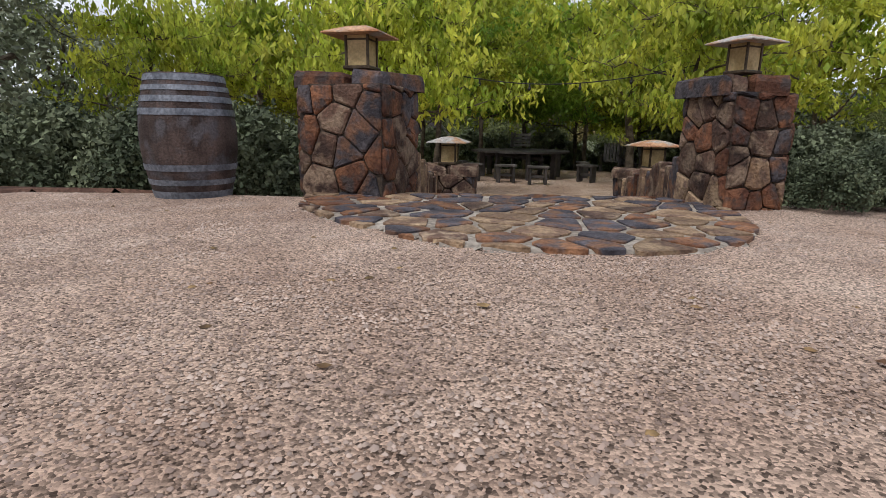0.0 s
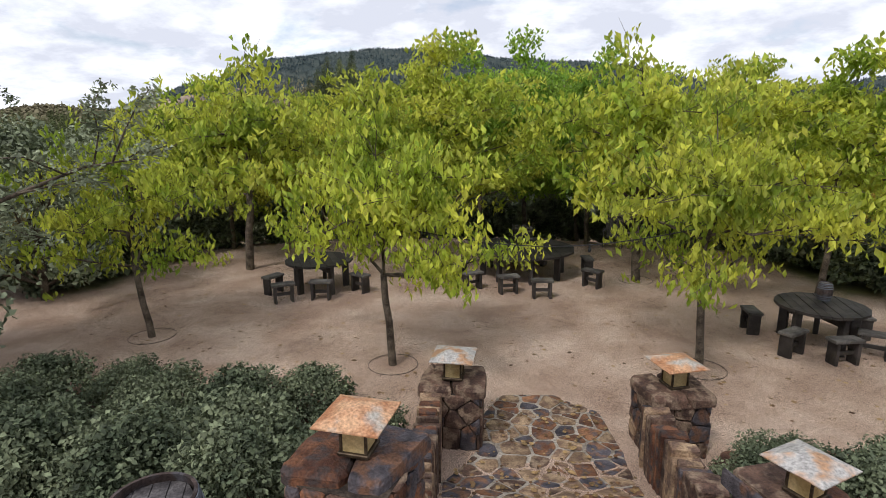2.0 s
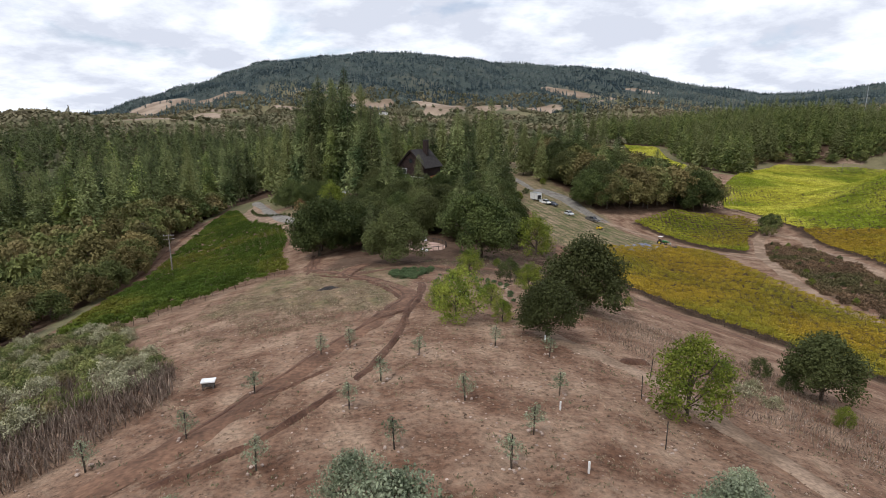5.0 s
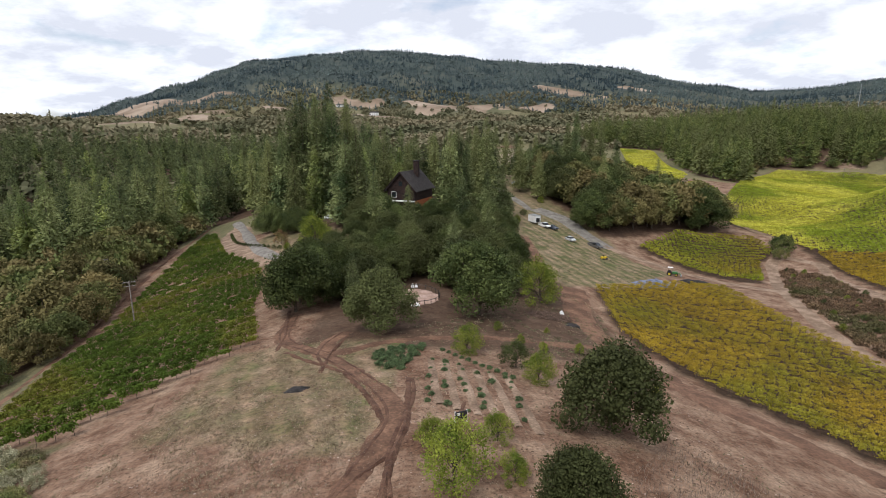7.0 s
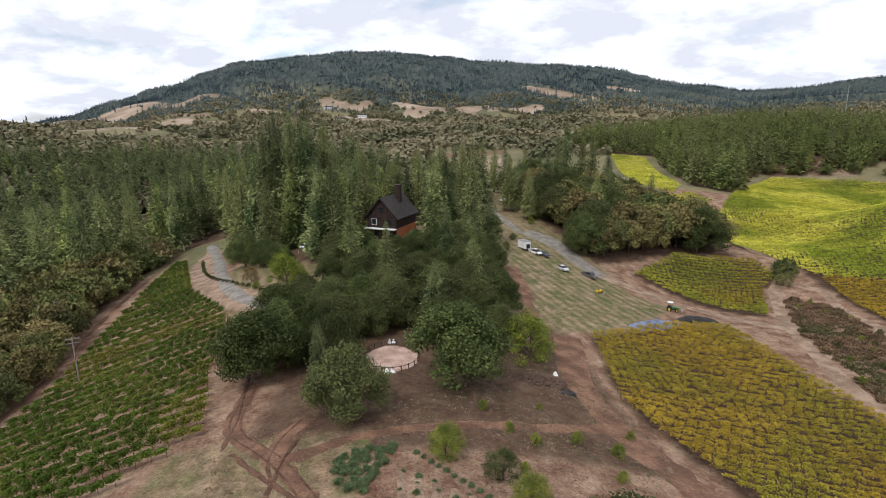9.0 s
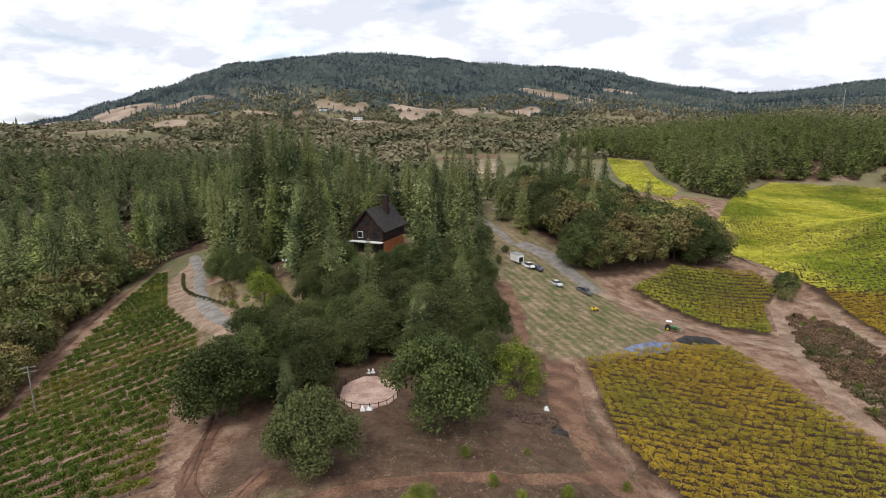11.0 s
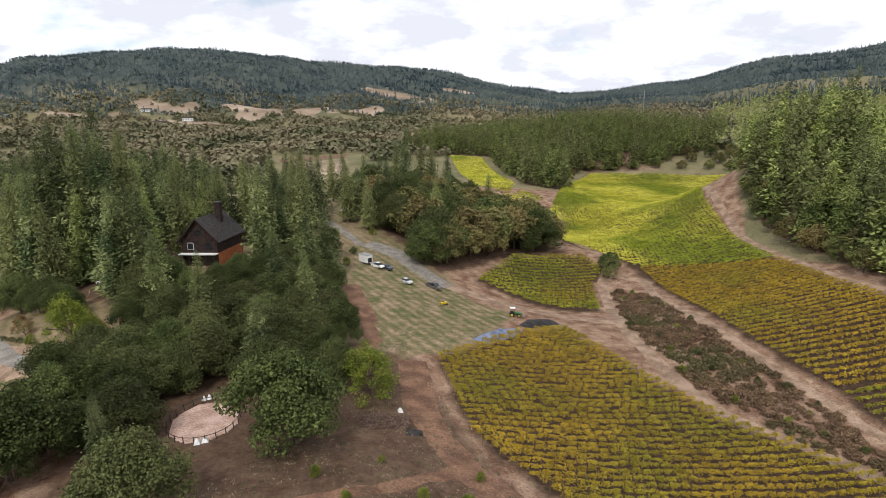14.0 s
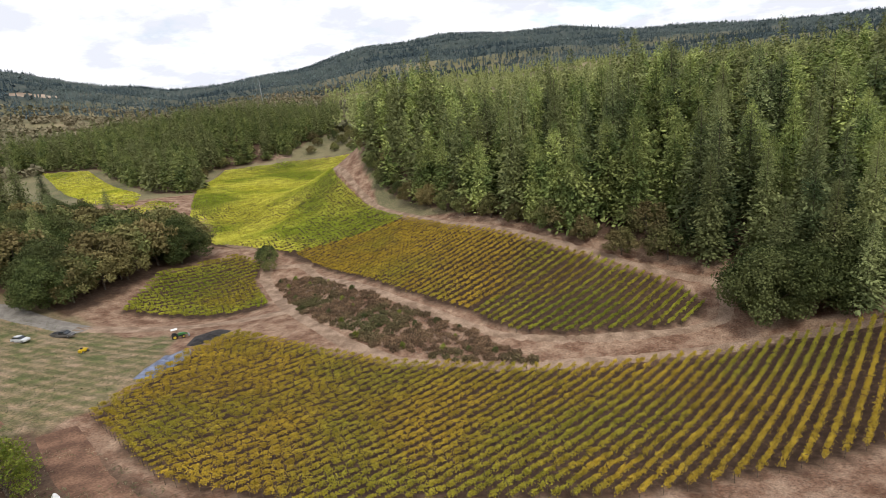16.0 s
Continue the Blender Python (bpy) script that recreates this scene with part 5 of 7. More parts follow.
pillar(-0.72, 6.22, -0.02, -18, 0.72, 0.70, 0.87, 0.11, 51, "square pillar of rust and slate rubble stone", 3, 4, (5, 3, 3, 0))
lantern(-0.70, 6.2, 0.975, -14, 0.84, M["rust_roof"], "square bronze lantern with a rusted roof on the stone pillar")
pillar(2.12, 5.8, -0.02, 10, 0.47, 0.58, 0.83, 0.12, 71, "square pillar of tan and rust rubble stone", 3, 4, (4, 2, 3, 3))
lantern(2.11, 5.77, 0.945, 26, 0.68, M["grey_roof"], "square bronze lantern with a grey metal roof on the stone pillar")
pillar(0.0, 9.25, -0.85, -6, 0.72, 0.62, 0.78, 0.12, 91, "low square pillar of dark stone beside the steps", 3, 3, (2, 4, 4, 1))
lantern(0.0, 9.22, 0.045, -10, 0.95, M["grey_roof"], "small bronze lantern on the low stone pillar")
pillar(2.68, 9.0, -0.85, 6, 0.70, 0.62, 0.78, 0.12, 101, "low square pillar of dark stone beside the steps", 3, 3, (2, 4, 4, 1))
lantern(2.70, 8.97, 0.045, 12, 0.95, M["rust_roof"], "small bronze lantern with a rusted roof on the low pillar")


def slab_wall(a, b, h0, h1, base, seed, label):
    """A low wall of upright split slabs between a tall and a low pillar."""
    a, b = Vector((*a, 0)), Vector((*b, 0))
    rng = random.Random(seed)
    L = (b - a).length
    turn = math.degrees(math.atan2(b.y - a.y, b.x - a.x))
    ob = empty("retaining_wall", pose(a.x, a.y, base, 0, 0, turn), label, "wall", "low walls of the gate")
    s = 0.0
    while s < L:
        w = rng.uniform(0.07, 0.14)
        h = h0 + (h1 - h0) * s / L + rng.uniform(-0.08, 0.06)
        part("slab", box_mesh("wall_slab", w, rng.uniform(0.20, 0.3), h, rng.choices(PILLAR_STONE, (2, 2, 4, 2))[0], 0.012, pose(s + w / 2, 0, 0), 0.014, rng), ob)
        s += w * 0.96
    return ob


slab_wall((-0.38, 6.5), (-0.28, 8.95), 1.1, 0.72, -0.8, 5, "low wall of upright split stone slabs")
slab_wall((2.0, 6.15), (2.36, 8.7), 1.1, 0.72, -0.8, 6, "low wall of upright tan stone slabs")

APRON = [(-1.12, 5.95), (-1.0, 5.25), (-0.6, 4.66), (-0.23, 4.28), (0.08, 4.10), (0.34, 4.02), (0.84, 3.97), (1.16, 4.05), (1.47, 4.24), (1.74, 4.56), (1.97, 5.26), (1.98, 5.6), (1.78, 6.0), (1.8, 6.5), (-0.25, 6.4), (-0.42, 5.9)]
STEPS = [(-0.25, 6.4), (1.8, 6.5), (1.95, 7.5), (2.1, 8.8), (2.05, 9.8), (1.5, 10.3), (0.7, 10.3), (0.4, 9.7), (0.3, 8.9), (-0.15, 8.2)]


def paving(outline, nx, ny, seed, label):
    rng = random.Random(seed)
    xs, ys = [p[0] for p in outline], [p[1] for p in outline]
    ob = empty("pavement", pose(0, 0, 0), label, "pavement", kind="structure")
    X, Y = np.meshgrid(np.arange(min(xs) - 0.1, max(xs) + 0.2, 0.1), np.arange(min(ys) - 0.1, max(ys) + 0.2, 0.1))
    keep = inside(outline, X, Y)
    Z = heights(X, Y) + np.where(keep, 0.012, -0.03)
    idx, v, f = {}, [], []
    for j in range(X.shape[0] - 1):
        for i in range(X.shape[1] - 1):
            q = [(j, i), (j, i + 1), (j + 1, i + 1), (j + 1, i)]
            if sum(keep[a] for a in q) >= 2:
                for a in q:
                    if a not in idx:
                        idx[a] = len(v)
                        v.append((X[a], Y[a], Z[a]))
                f.append([idx[a] for a in q])
    part("mortar_bed", mesh_from("mortar_bed", v, f, M["mortar"], smooth=True), ob)
    for cell in stone_cells(outline, nx, ny, rng, 0.6):
        cx, cy = sum(p[0] for p in cell) / len(cell), sum(p[1] for p in cell) / len(cell)
        me = stone_mesh([(p[0] - cx, p[1] - cy) for p in cell], 0.019, 0.012, rng, rng.choices(STONE, (3, 4, 2, 4))[0])
        g = ground_z(cx, cy)
        tilt = math.degrees(math.atan((ground_z(cx, cy + 0.1) - g) / 0.1))
        part("flagstone", me, ob, m=pose(cx, cy, g + 0.016, tilt, 0, 0))
    return ob


# ---- wine barrel ----
M["stave"] = material("weathered_oak_staves", (0.0316, 0.0202, 0.0172), (0.0843, 0.0589, 0.052), 5, 0.8, bump=0.5, fine=14, obj=0.3, third=(0.0738, 0.0673, 0.0734), third_scale=7)
M["hoop"] = material("galvanised_hoop", (0.0924, 0.102, 0.125), (0.185, 0.201, 0.234), 6, 0.5, metal=0.25, bump=0.15)
# head boards coloured dark for the shade inside the barrel top
M["staves_grey"] = material("shade_dark_barrel_head", (0.045, 0.04, 0.042), (0.12, 0.11, 0.11), 7, 0.85, bump=0.5)


def barrel(x, y, z, label, s=1.0, tilt=0):
    H = 0.92 * s

    def rad(u):
        return (0.275 + 0.075 * math.sin(math.pi * u)) * s

    ob = empty("wine_barrel", pose(x, y, z, tilt, 0, 15), label, "barrel")
    n, steps = 26, 10
    half = math.pi / n * 0.985
    v, f = [], []
    for i in range(steps + 1):
        u = i / steps
        for r, a in ((rad(u), -half), (rad(u) + 0.001, 0), (rad(u), half), (rad(u) - 0.022 * s, half), (rad(u) - 0.022 * s, -half)):
            v.append((math.cos(a) * r, math.sin(a) * r, H * u))
    for i in range(steps):
        f += [(i * 5 + c, i * 5 + (c + 1) % 5, (i + 1) * 5 + (c + 1) % 5, (i + 1) * 5 + c) for c in range(5)]
    f += [(4, 3, 2, 1, 0), tuple(steps * 5 + c for c in range(5))]
    stave = mesh_from("stave", v, f, M["stave"])
    for k in range(n):
        part("stave", stave, ob, m=pose(0, 0, 0, 0, 0, 360 * k / n))
    for u, w in ((0.035, 0.06), (0.14, 0.045), (0.26, 0.05), (0.70, 0.052), (0.80, 0.048), (0.965, 0.05), (0.885, 0.04)):
        v, f, m = [], [], 48
        for a in range(m):
            c, q = math.cos(2 * math.pi * a / m), math.sin(2 * math.pi * a / m)
            for du, dr in ((-w / 2, 0.001), (-w / 2, 0.006), (w / 2, 0.006), (w / 2, 0.001)):
                uu = u + du
                v.append((c * (rad(uu) + dr * s), q * (rad(uu) + dr * s), H * uu))
        for a in range(m):
            b = (a + 1) % m
            f += [(a * 4 + k, b * 4 + k, b * 4 + (k + 1) % 4, a * 4 + (k + 1) % 4) for k in range(4)]
        part("hoop", mesh_from("hoop", v, f, M["hoop"], smooth=False), ob, "galvanised steel hoop")
    r = rad(0.90) - 0.02 * s
    for k in range(5):
        w = 2 * r / 5
        x0 = -r + w * k
        ends = [math.sqrt(max(0, r * r - q * q)) for q in (x0, x0 + w)]
        bm = bmesh.new()
        lo = [bm.verts.new(p) for p in ((x0 + 0.003, -ends[0], 0), (x0 + w - 0.003, -ends[1], 0), (x0 + w - 0.003, ends[1], 0), (x0 + 0.003, ends[0], 0))]
        g = bmesh.ops.extrude_face_region(bm, geom=[bm.faces.new(lo)])
        bmesh.ops.translate(bm, verts=[e for e in g["geom"] if isinstance(e, bmesh.types.BMVert)], vec=(0, 0, 0.02))
        part("head_board", bm_mesh("head_board", bm, M["staves_grey"]), ob, m=pose(0, 0, H * 0.90))
    return ob


barrel(-1.95, 5.81, -0.005, "old oak wine barrel with grey steel hoops on the gravel", 0.97)

# ---- picnic furniture ----
M["dark_wood"] = material("dark_stained_plank", (0.016, 0.013, 0.012), (0.05, 0.042, 0.038), 4, 0.55, bump=0.5, fine=12, obj=0.3, spec=0.5)
M["seat_wood"] = material("greyed_plank", (0.05, 0.045, 0.042), (0.13, 0.12, 0.11), 4, 0.7, bump=0.5, fine=12, obj=0.25)


def round_table(x, y, r, turn, label):
    z = ground_z(x, y)
    ob = empty("round_table", pose(x, y, z, 0, 0, turn), label, "table", "picnic tables")
    n = 9
    w = 2 * r / n
    for k in range(n):
        x0 = -r + w * k
        ends = [math.sqrt(max(0.02, r * r - q * q)) for q in (x0, x0 + w / 2, x0 + w)]
        bm = bmesh.new()
        lo = [bm.verts.new(p) for p in ((x0 + 0.006, -ends[0], 0), (x0 + w / 2, -ends[1], 0), (x0 + w - 0.006, -ends[2], 0), (x0 + w - 0.006, ends[2], 0), (x0 + w / 2, ends[1], 0), (x0 + 0.006, ends[0], 0))]
        g = bmesh.ops.extrude_face_region(bm, geom=[bm.faces.new(lo)])
        bmesh.ops.translate(bm, verts=[e for e in g["geom"] if isinstance(e, bmesh.types.BMVert)], vec=(0, 0, 0.05))
        part("plank", bm_mesh("table_plank", bm, M["dark_wood"]), ob, m=pose(0, 0, 0.70 + 0.004 * (k % 2)))
    legs = 8 if r > 1 else 5
    for k in range(legs):
        part("leg", box_mesh("table_leg", 0.16, 0.09, 0.70, M["dark_wood"], 0.01, pose(r * 0.78, 0, 0)), ob, m=pose(0, 0, 0, 0, 0, 360 * k / legs))
    for k in range(2):
        part("beam", box_mesh("table_beam", r * 1.6, 0.1, 0.1, M["dark_wood"], 0.01, pose(0, 0, 0.6 - 0.1 * k)), ob, m=pose(0, 0, 0, 0, 0, 90 * k + 20))
    return ob


def stool(x, y, turn):
    ob = empty("stool", pose(x, y, ground_z(x, y), 0, 0, turn), "low dark plank stool by the picnic table", "stool", "stools of the picnic terrace")
    part("seat", box_mesh("stool_seat", 0.52, 0.26, 0.055, M["seat_wood"], 0.008, pose(0, 0, 0.40)), ob, "greyed plank seat")
    for s in (-1, 1):
        part("leg", box_mesh("stool_leg", 0.06, 0.22, 0.40, M["dark_wood"], 0.006, pose(s * 0.19, 0, 0)), ob)
    part("stretcher", box_mesh("stool_stretcher", 0.34, 0.05, 0.07, M["dark_wood"], 0.005, pose(0, 0, 0.16)), ob)
    return ob


round_table(1.98, 17.2, 1.38, 4, "large round table of dark stained planks")
round_table(-3.25, 15.9, 0.82, 20, "round table of dark stained planks under the trees")
round_table(6.75, 12.3, 0.74, -15, "round table of dark stained planks on the sand")
for x, y, t in [(0.55, 15.75, 30), (1.4, 15.42, 12), (2.15, 15.05, 0), (3.55, 15.9, -45), (0.25, 16.6, 60), (3.75, 17.2, 90), (-3.85, 14.8, 25), (-3.03, 15.0, 0), (-2.2, 15.6, -40), (-4.3, 15.5, 60), (5.96, 11.77, 30), (6.6, 11.4, 5), (7.3, 11.65, -35), (5.85, 12.9, 80), (7.75, 12.6, 80)]:
    stool(x, y, t)


def slat_crate(x, y, z, label):
    ob = empty("slatted_crate", pose(x, y, z, 0, 0, 8), label, "crate")
    for sx in (-1, 1):
        for sy in (-1, 1):
            part("post", box_mesh("crate_post", 0.05, 0.05, 0.42, M["dark_wood"], 0.004, pose(sx * 0.22, sy * 0.15, 0)), ob)
    for k in range(4):
        for sy in (-1, 1):
            part("slat", box_mesh("crate_slat", 0.5, 0.02, 0.06, M["seat_wood"], 0.003, pose(0, sy * 0.182, 0.03 + 0.1 * k)), ob)
    return ob


slat_crate(2.05, 17.9, 0.005, "dark slatted wooden crate standing on the big table")
barrel(6.85, 12.4, 0.005, "short dark cask standing on the round table", 0.36)


def deck_chair(x, y, turn):
    ob = empty("garden_chair", pose(x, y, ground_z(x, y), 0, 0, turn), "dark slatted garden chair at the edge of the terrace", "chair", "garden chairs")
    for k in range(5):
        part("back_slat", box_mesh("chair_slat", 0.09, 0.02, 0.7, M["dark_wood"], 0.004, pose(-0.22 + 0.11 * k, 0.25, 0.32, -18, 0, 0)), ob)
        part("seat_slat", box_mesh("chair_seat_slat", 0.52, 0.09, 0.02, M["seat_wood"], 0.003, pose(0, -0.26 + 0.11 * k, 0.36)), ob)
    for sx in (-1, 1):
        part("armrest", box_mesh("chair_arm", 0.09, 0.6, 0.025, M["dark_wood"], 0.004, pose(sx * 0.3, -0.03, 0.56)), ob)
        for q in (-0.28, 0.22):
            part("leg", box_mesh("chair_leg", 0.05, 0.05, 0.56, M["dark_wood"], 0.004, pose(sx * 0.3, q, 0)), ob)
    return ob


for x, y, t in [(5.6, 21.0, -20), (6.9, 20.6, 30), (8.0, 19.9, -60), (6.6, 21.8, 10)]:
    deck_chair(x, y, t)

# ---- clipped sage borders, tree rings, lights, litter ----
SAGE = [clump_tree("sage_a", 0.95, 0.78, 9000, 0.055, M["leaf_sage"], 61, base=0.02, trunk_r=0.02, lobes=60), clump_tree("sage_b", 0.8, 0.75, 9000, 0.052, M["leaf_sage"], 62, base=0.02, trunk_r=0.02, lobes=60)]
SHRUB = [clump_tree("border_shrub_a", 1.1, 0.9, 3200, 0.12, M["leaf_sage"], 63, base=0.02, trunk_r=0.03), clump_tree("border_shrub_b", 1.5, 0.9, 3000, 0.14, M["leaf_olive"], 64, base=0.02, trunk_r=0.03)]
for x, y, s in [(-2.9, 7.0, 1.0), (-1.9, 6.9, 0.95), (-3.9, 7.1, 1.05), (-4.9, 7.2, 1.0), (-2.3, 7.9, 1.1), (-3.3, 8.1, 1.1), (-4.4, 8.2, 1.05), (-1.2, 7.5, 0.85), (-1.2, 8.5, 0.9), (-2.7, 9.1, 1.0), (-3.9, 9.3, 1.0), (-5.4, 8.9, 1.0), (-6.0, 7.6, 1.0), (-6.8, 8.4, 1.1), (-5.9, 10.0, 0.9), (-4.7, 10.0, 0.8), (-1.9, 9.6, 0.8),
                (2.75, 5.6, 0.6), (3.3, 5.6, 0.68), (4.1, 5.8, 0.75), (3.7, 6.1, 0.8), (4.6, 6.2, 0.9), (5.6, 6.3, 1.0), (3.2, 6.7, 0.95), (4.1, 7.1, 0.95), (5.1, 7.2, 0.95), (6.2, 7.3, 1.0), (3.0, 7.5, 0.8), (3.7, 8.2, 0.8), (7.0, 6.6, 1.0), (6.9, 8.3, 0.9), (5.8, 8.3, 0.85), (8.0, 7.4, 1.0)]:
    s = s * 0.78 if x > 0 else s
    plant("sage_shrub", SAGE[R.randrange(2)], x, y, "grey-green leafy sage shrub in the border", "shrub", "sage border of the gate", s, R.uniform(0, 360), crown="foliage")
for k in range(64):
    a = math.radians(-62 + 304 * k / 63)
    x, y = 0.6 + 10.2 * math.cos(a) * R.uniform(0.95, 1.12), 16.5 + 9.6 * math.sin(a) * R.uniform(0.97, 1.1)
    if x > 5 and y < 14.5:
        x += 4.0
    if x < -4 and y < 15.5:
        x -= 3.2
    if y > 9.5:
        plant("border_shrub", SHRUB[R.randrange(2)], x, y, "dark leafy shrub round the picnic terrace", "shrub", "shrubs round the terrace", R.uniform(0.9, 1.6), R.uniform(0, 360), crown="foliage")
for k in range(16):
    x, y = -9.6 - R.uniform(0, 5), R.uniform(6.4, 12)
    plant("border_shrub", SHRUB[R.randrange(2)], x, y, "dark leafy shrub beside the gravel yard", "shrub", "shrubs round the terrace", R.uniform(0.7, 1.2), R.uniform(0, 360), crown="foliage")
    x, y = 11.5 + R.uniform(0, 4), R.uniform(6.2, 11)
    plant("border_shrub", SHRUB[R.randrange(2)], x, y, "dark leafy shrub beside the gravel yard", "shrub", "shrubs round the terrace", R.uniform(0.7, 1.2), R.uniform(0, 360), crown="foliage")

M["hose"] = material("dusty_hose", (0.07, 0.055, 0.045), (0.14, 0.11, 0.09), 10, 0.8)
M["wire"] = material("black_wire", (0.012, 0.012, 0.012), (0.03, 0.03, 0.03), 10, 0.6)


def wire(name, pts, r, label, category, closed=False, mat=None):
    v, f = tube_data(pts, [r] * len(pts), 5)
    return tagged(part(name, mesh_from(name, v, f, mat or M["wire"])), label, category)


for x, y in [(-1.0, 11.4), (4.1, 11.2), (-5.8, 12.7), (-0.42, 17.1), (4.85, 16.5)]:
    pts = [(x + 0.42 * math.cos(a / 20 * 2 * math.pi), y + 0.42 * math.sin(a / 20 * 2 * math.pi), ground_z(x, y) + 0.012) for a in range(21)]
    wire("drip_ring", pts, 0.006, "thin drip hose laid in a ring round a trunk", "hose", mat=M["hose"])
cable = [(-1.0 + 5.1 * k / 24, 11.35 - 0.15 * k / 24, 1.62 - 0.34 * math.sin(math.pi * k / 24)) for k in range(25)]
lights = empty("string_lights", pose(0, 0, 0), "black cable with small bulbs hung between two trees", "string lights")
v, f = tube_data(cable, [0.009] * len(cable), 5)
part("cable", mesh_from("light_cable", v, f, M["wire"]), lights)
for k in (3, 7, 11, 15, 19, 23):
    p = cable[k]
    v, f = tube_data([(p[0], p[1], p[2]), (p[0], p[1], p[2] - 0.05), (p[0], p[1], p[2] - 0.08), (p[0], p[1], p[2] - 0.12)], [0.014, 0.016, 0.03, 0.012], 8)
    part("bulb", mesh_from("light_bulb", v, f, M["wire"]), lights)

M["mulch"] = material("red_brown_leaf_mulch", (0.05, 0.025, 0.018), (0.15, 0.08, 0.055), 3, 0.95, bump=0.9, fine=12)
patch("mulch_bed", [(-12, 4.6), (-6, 5.0), (-3.6, 5.5), (-2.6, 6.1), (-2.2, 6.2), (-1.3, 6.5), (-1.0, 8), (-1, 10), (-7, 10.6), (-12, 9)], M["mulch"], "red-brown leaf mulch under the sage border", lift=0.02, step=0.25)
patch("mulch_bed", [(2.6, 5.6), (8.5, 5.9), (12, 6.2), (12, 9), (3.2, 9), (2.6, 7)], M["mulch"], "red-brown leaf mulch under the sage border", lift=0.02, step=0.25)


def litter(n, box, size, flat, mat, seed, name, label, on_path=False):
    rng = np.random.default_rng(seed)
    x, y = rng.uniform(box[0], box[1], n), rng.uniform(box[2], box[3], n)
    keep = inside(STEPS, x, y) if on_path else ~inside(APRON, x, y) & ~inside(STEPS, x, y) & ~((y > 5.9) & (y < 9) & (np.abs(x) > 1.0))
    x, y = x[keep], y[keep]
    n = len(x)
    s = size * rng.uniform(0.5, 1.6, n) ** 1.3
    o = np.array([[1, 0, 0], [0.3, 0.9, 0], [-0.8, 0.5, 0], [-0.6, -0.7, 0], [0.5, -0.8, 0], [0.1, 0.05, 1]])
    a = rng.uniform(0, 6.28, n)
    j = rng.uniform(0.7, 1.25, (n, 6, 1))
    q = o[None] * j * s[:, None, None]
    X = q[..., 0] * np.cos(a)[:, None] - q[..., 1] * np.sin(a)[:, None] + x[:, None]
    Y = q[..., 0] * np.sin(a)[:, None] + q[..., 1] * np.cos(a)[:, None] + y[:, None]
    Z = q[..., 2] * flat + heights(x, y)[:, None] + (0.05 if on_path else 0.002)
    v = np.stack([X, Y, Z], -1).reshape(-1, 3)
    i = np.arange(n)[:, None] * 6
    f = np.concatenate([i + [k, (k + 1) % 5, 5] for k in range(5)], 0)
    return tagged(part(name, np_mesh(name, v, f, mat)), label, "gravel" if flat > 0.3 else "leaf litter", kind="stuff")


M["pebble"] = material("pale_gravel_stones", (0.29, 0.210, 0.172), (0.47, 0.37, 0.31), 3, 0.95, island=0.35, grain=0.15)
M["dead_leaf"] = material("dead_leaves", (0.10, 0.05, 0.025), (0.30, 0.20, 0.09), 6, 0.8, island=0.5)
litter(90000, (-3.8, 4.2, 2.0, 5.8), 0.0038, 0.9, M["pebble"], 1, "loose_gravel", "loose pale gravel stones of the yard")
litter(9000, (-3.8, 4.2, 2.2, 5.8), 0.006, 0.8, M["pebble"], 7, "loose_gravel", "larger pale stones among the gravel of the yard")
litter(160, (-4.5, 5.0, 2.4, 6.2), 0.012, 0.4, M["dead_leaf"], 2, "leaf_litter", "brown leaves and twigs fallen on the gravel")
litter(2200, (-8, 8, 9.5, 23), 0.026, 0.25, M["dead_leaf"], 3, "leaf_litter", "brown leaves fallen on the sandy terrace")
litter(420, (-0.3, 2.2, 6.6, 10.3), 0.024, 0.2, M["dead_leaf"], 9, "leaf_litter", "brown leaves fallen on the flagstone path", True)
M["clod"] = material("red_brown_soil_clods", (0.10, 0.060, 0.040), (0.24, 0.155, 0.105), 2, 0.95, island=0.35)
litter(16000, (-34, 34, 30, 118), 0.085, 0.5, M["clod"], 5, "soil_clods", "loose clods of red-brown soil over the slope")
litter(3600, (-32, 32, 34, 100), 0.055, 0.6, M["pebble"], 4, "field_stones", "pale stones strewn over the red soil")
paving(APRON, 10, 11, 3, "flagstone apron of slate and rust stones in pale mortar")
paving(STEPS, 9, 15, 4, "flagstone path between the low pillars")


# ---- house, cars and yard ----
M["barn_red"] = material("dark_red_brown_boards", (0.018, 0.011, 0.010), (0.045, 0.026, 0.022), 1.2, 0.85, bump=0.4, fine=14)
M["shingle"] = material("dark_shingle_roof", (0.028, 0.024, 0.023), (0.065, 0.056, 0.054), 1.5, 0.9, bump=0.6, fine=10)
M["orange_wall"] = material("orange_boards", (0.33, 0.10, 0.04), (0.48, 0.17, 0.07), 1.2, 0.85, bump=0.3, fine=12)
M["white"] = material("white_paint", (0.68, 0.68, 0.68), (0.84, 0.84, 0.83), 2, 0.45, grain=0.06)
M["black"] = material("black_rubber", (0.012, 0.012, 0.013), (0.03, 0.03, 0.032), 5, 0.75, grain=0.15)
M["glass_dark"] = material("tinted_car_glass", (0.015, 0.018, 0.022), (0.03, 0.035, 0.04), 2, 0.08, spec=0.8, grain=0.05)
M["steel"] = material("galvanised_steel", (0.25, 0.26, 0.27), (0.42, 0.43, 0.44), 3, 0.45, metal=0.6)


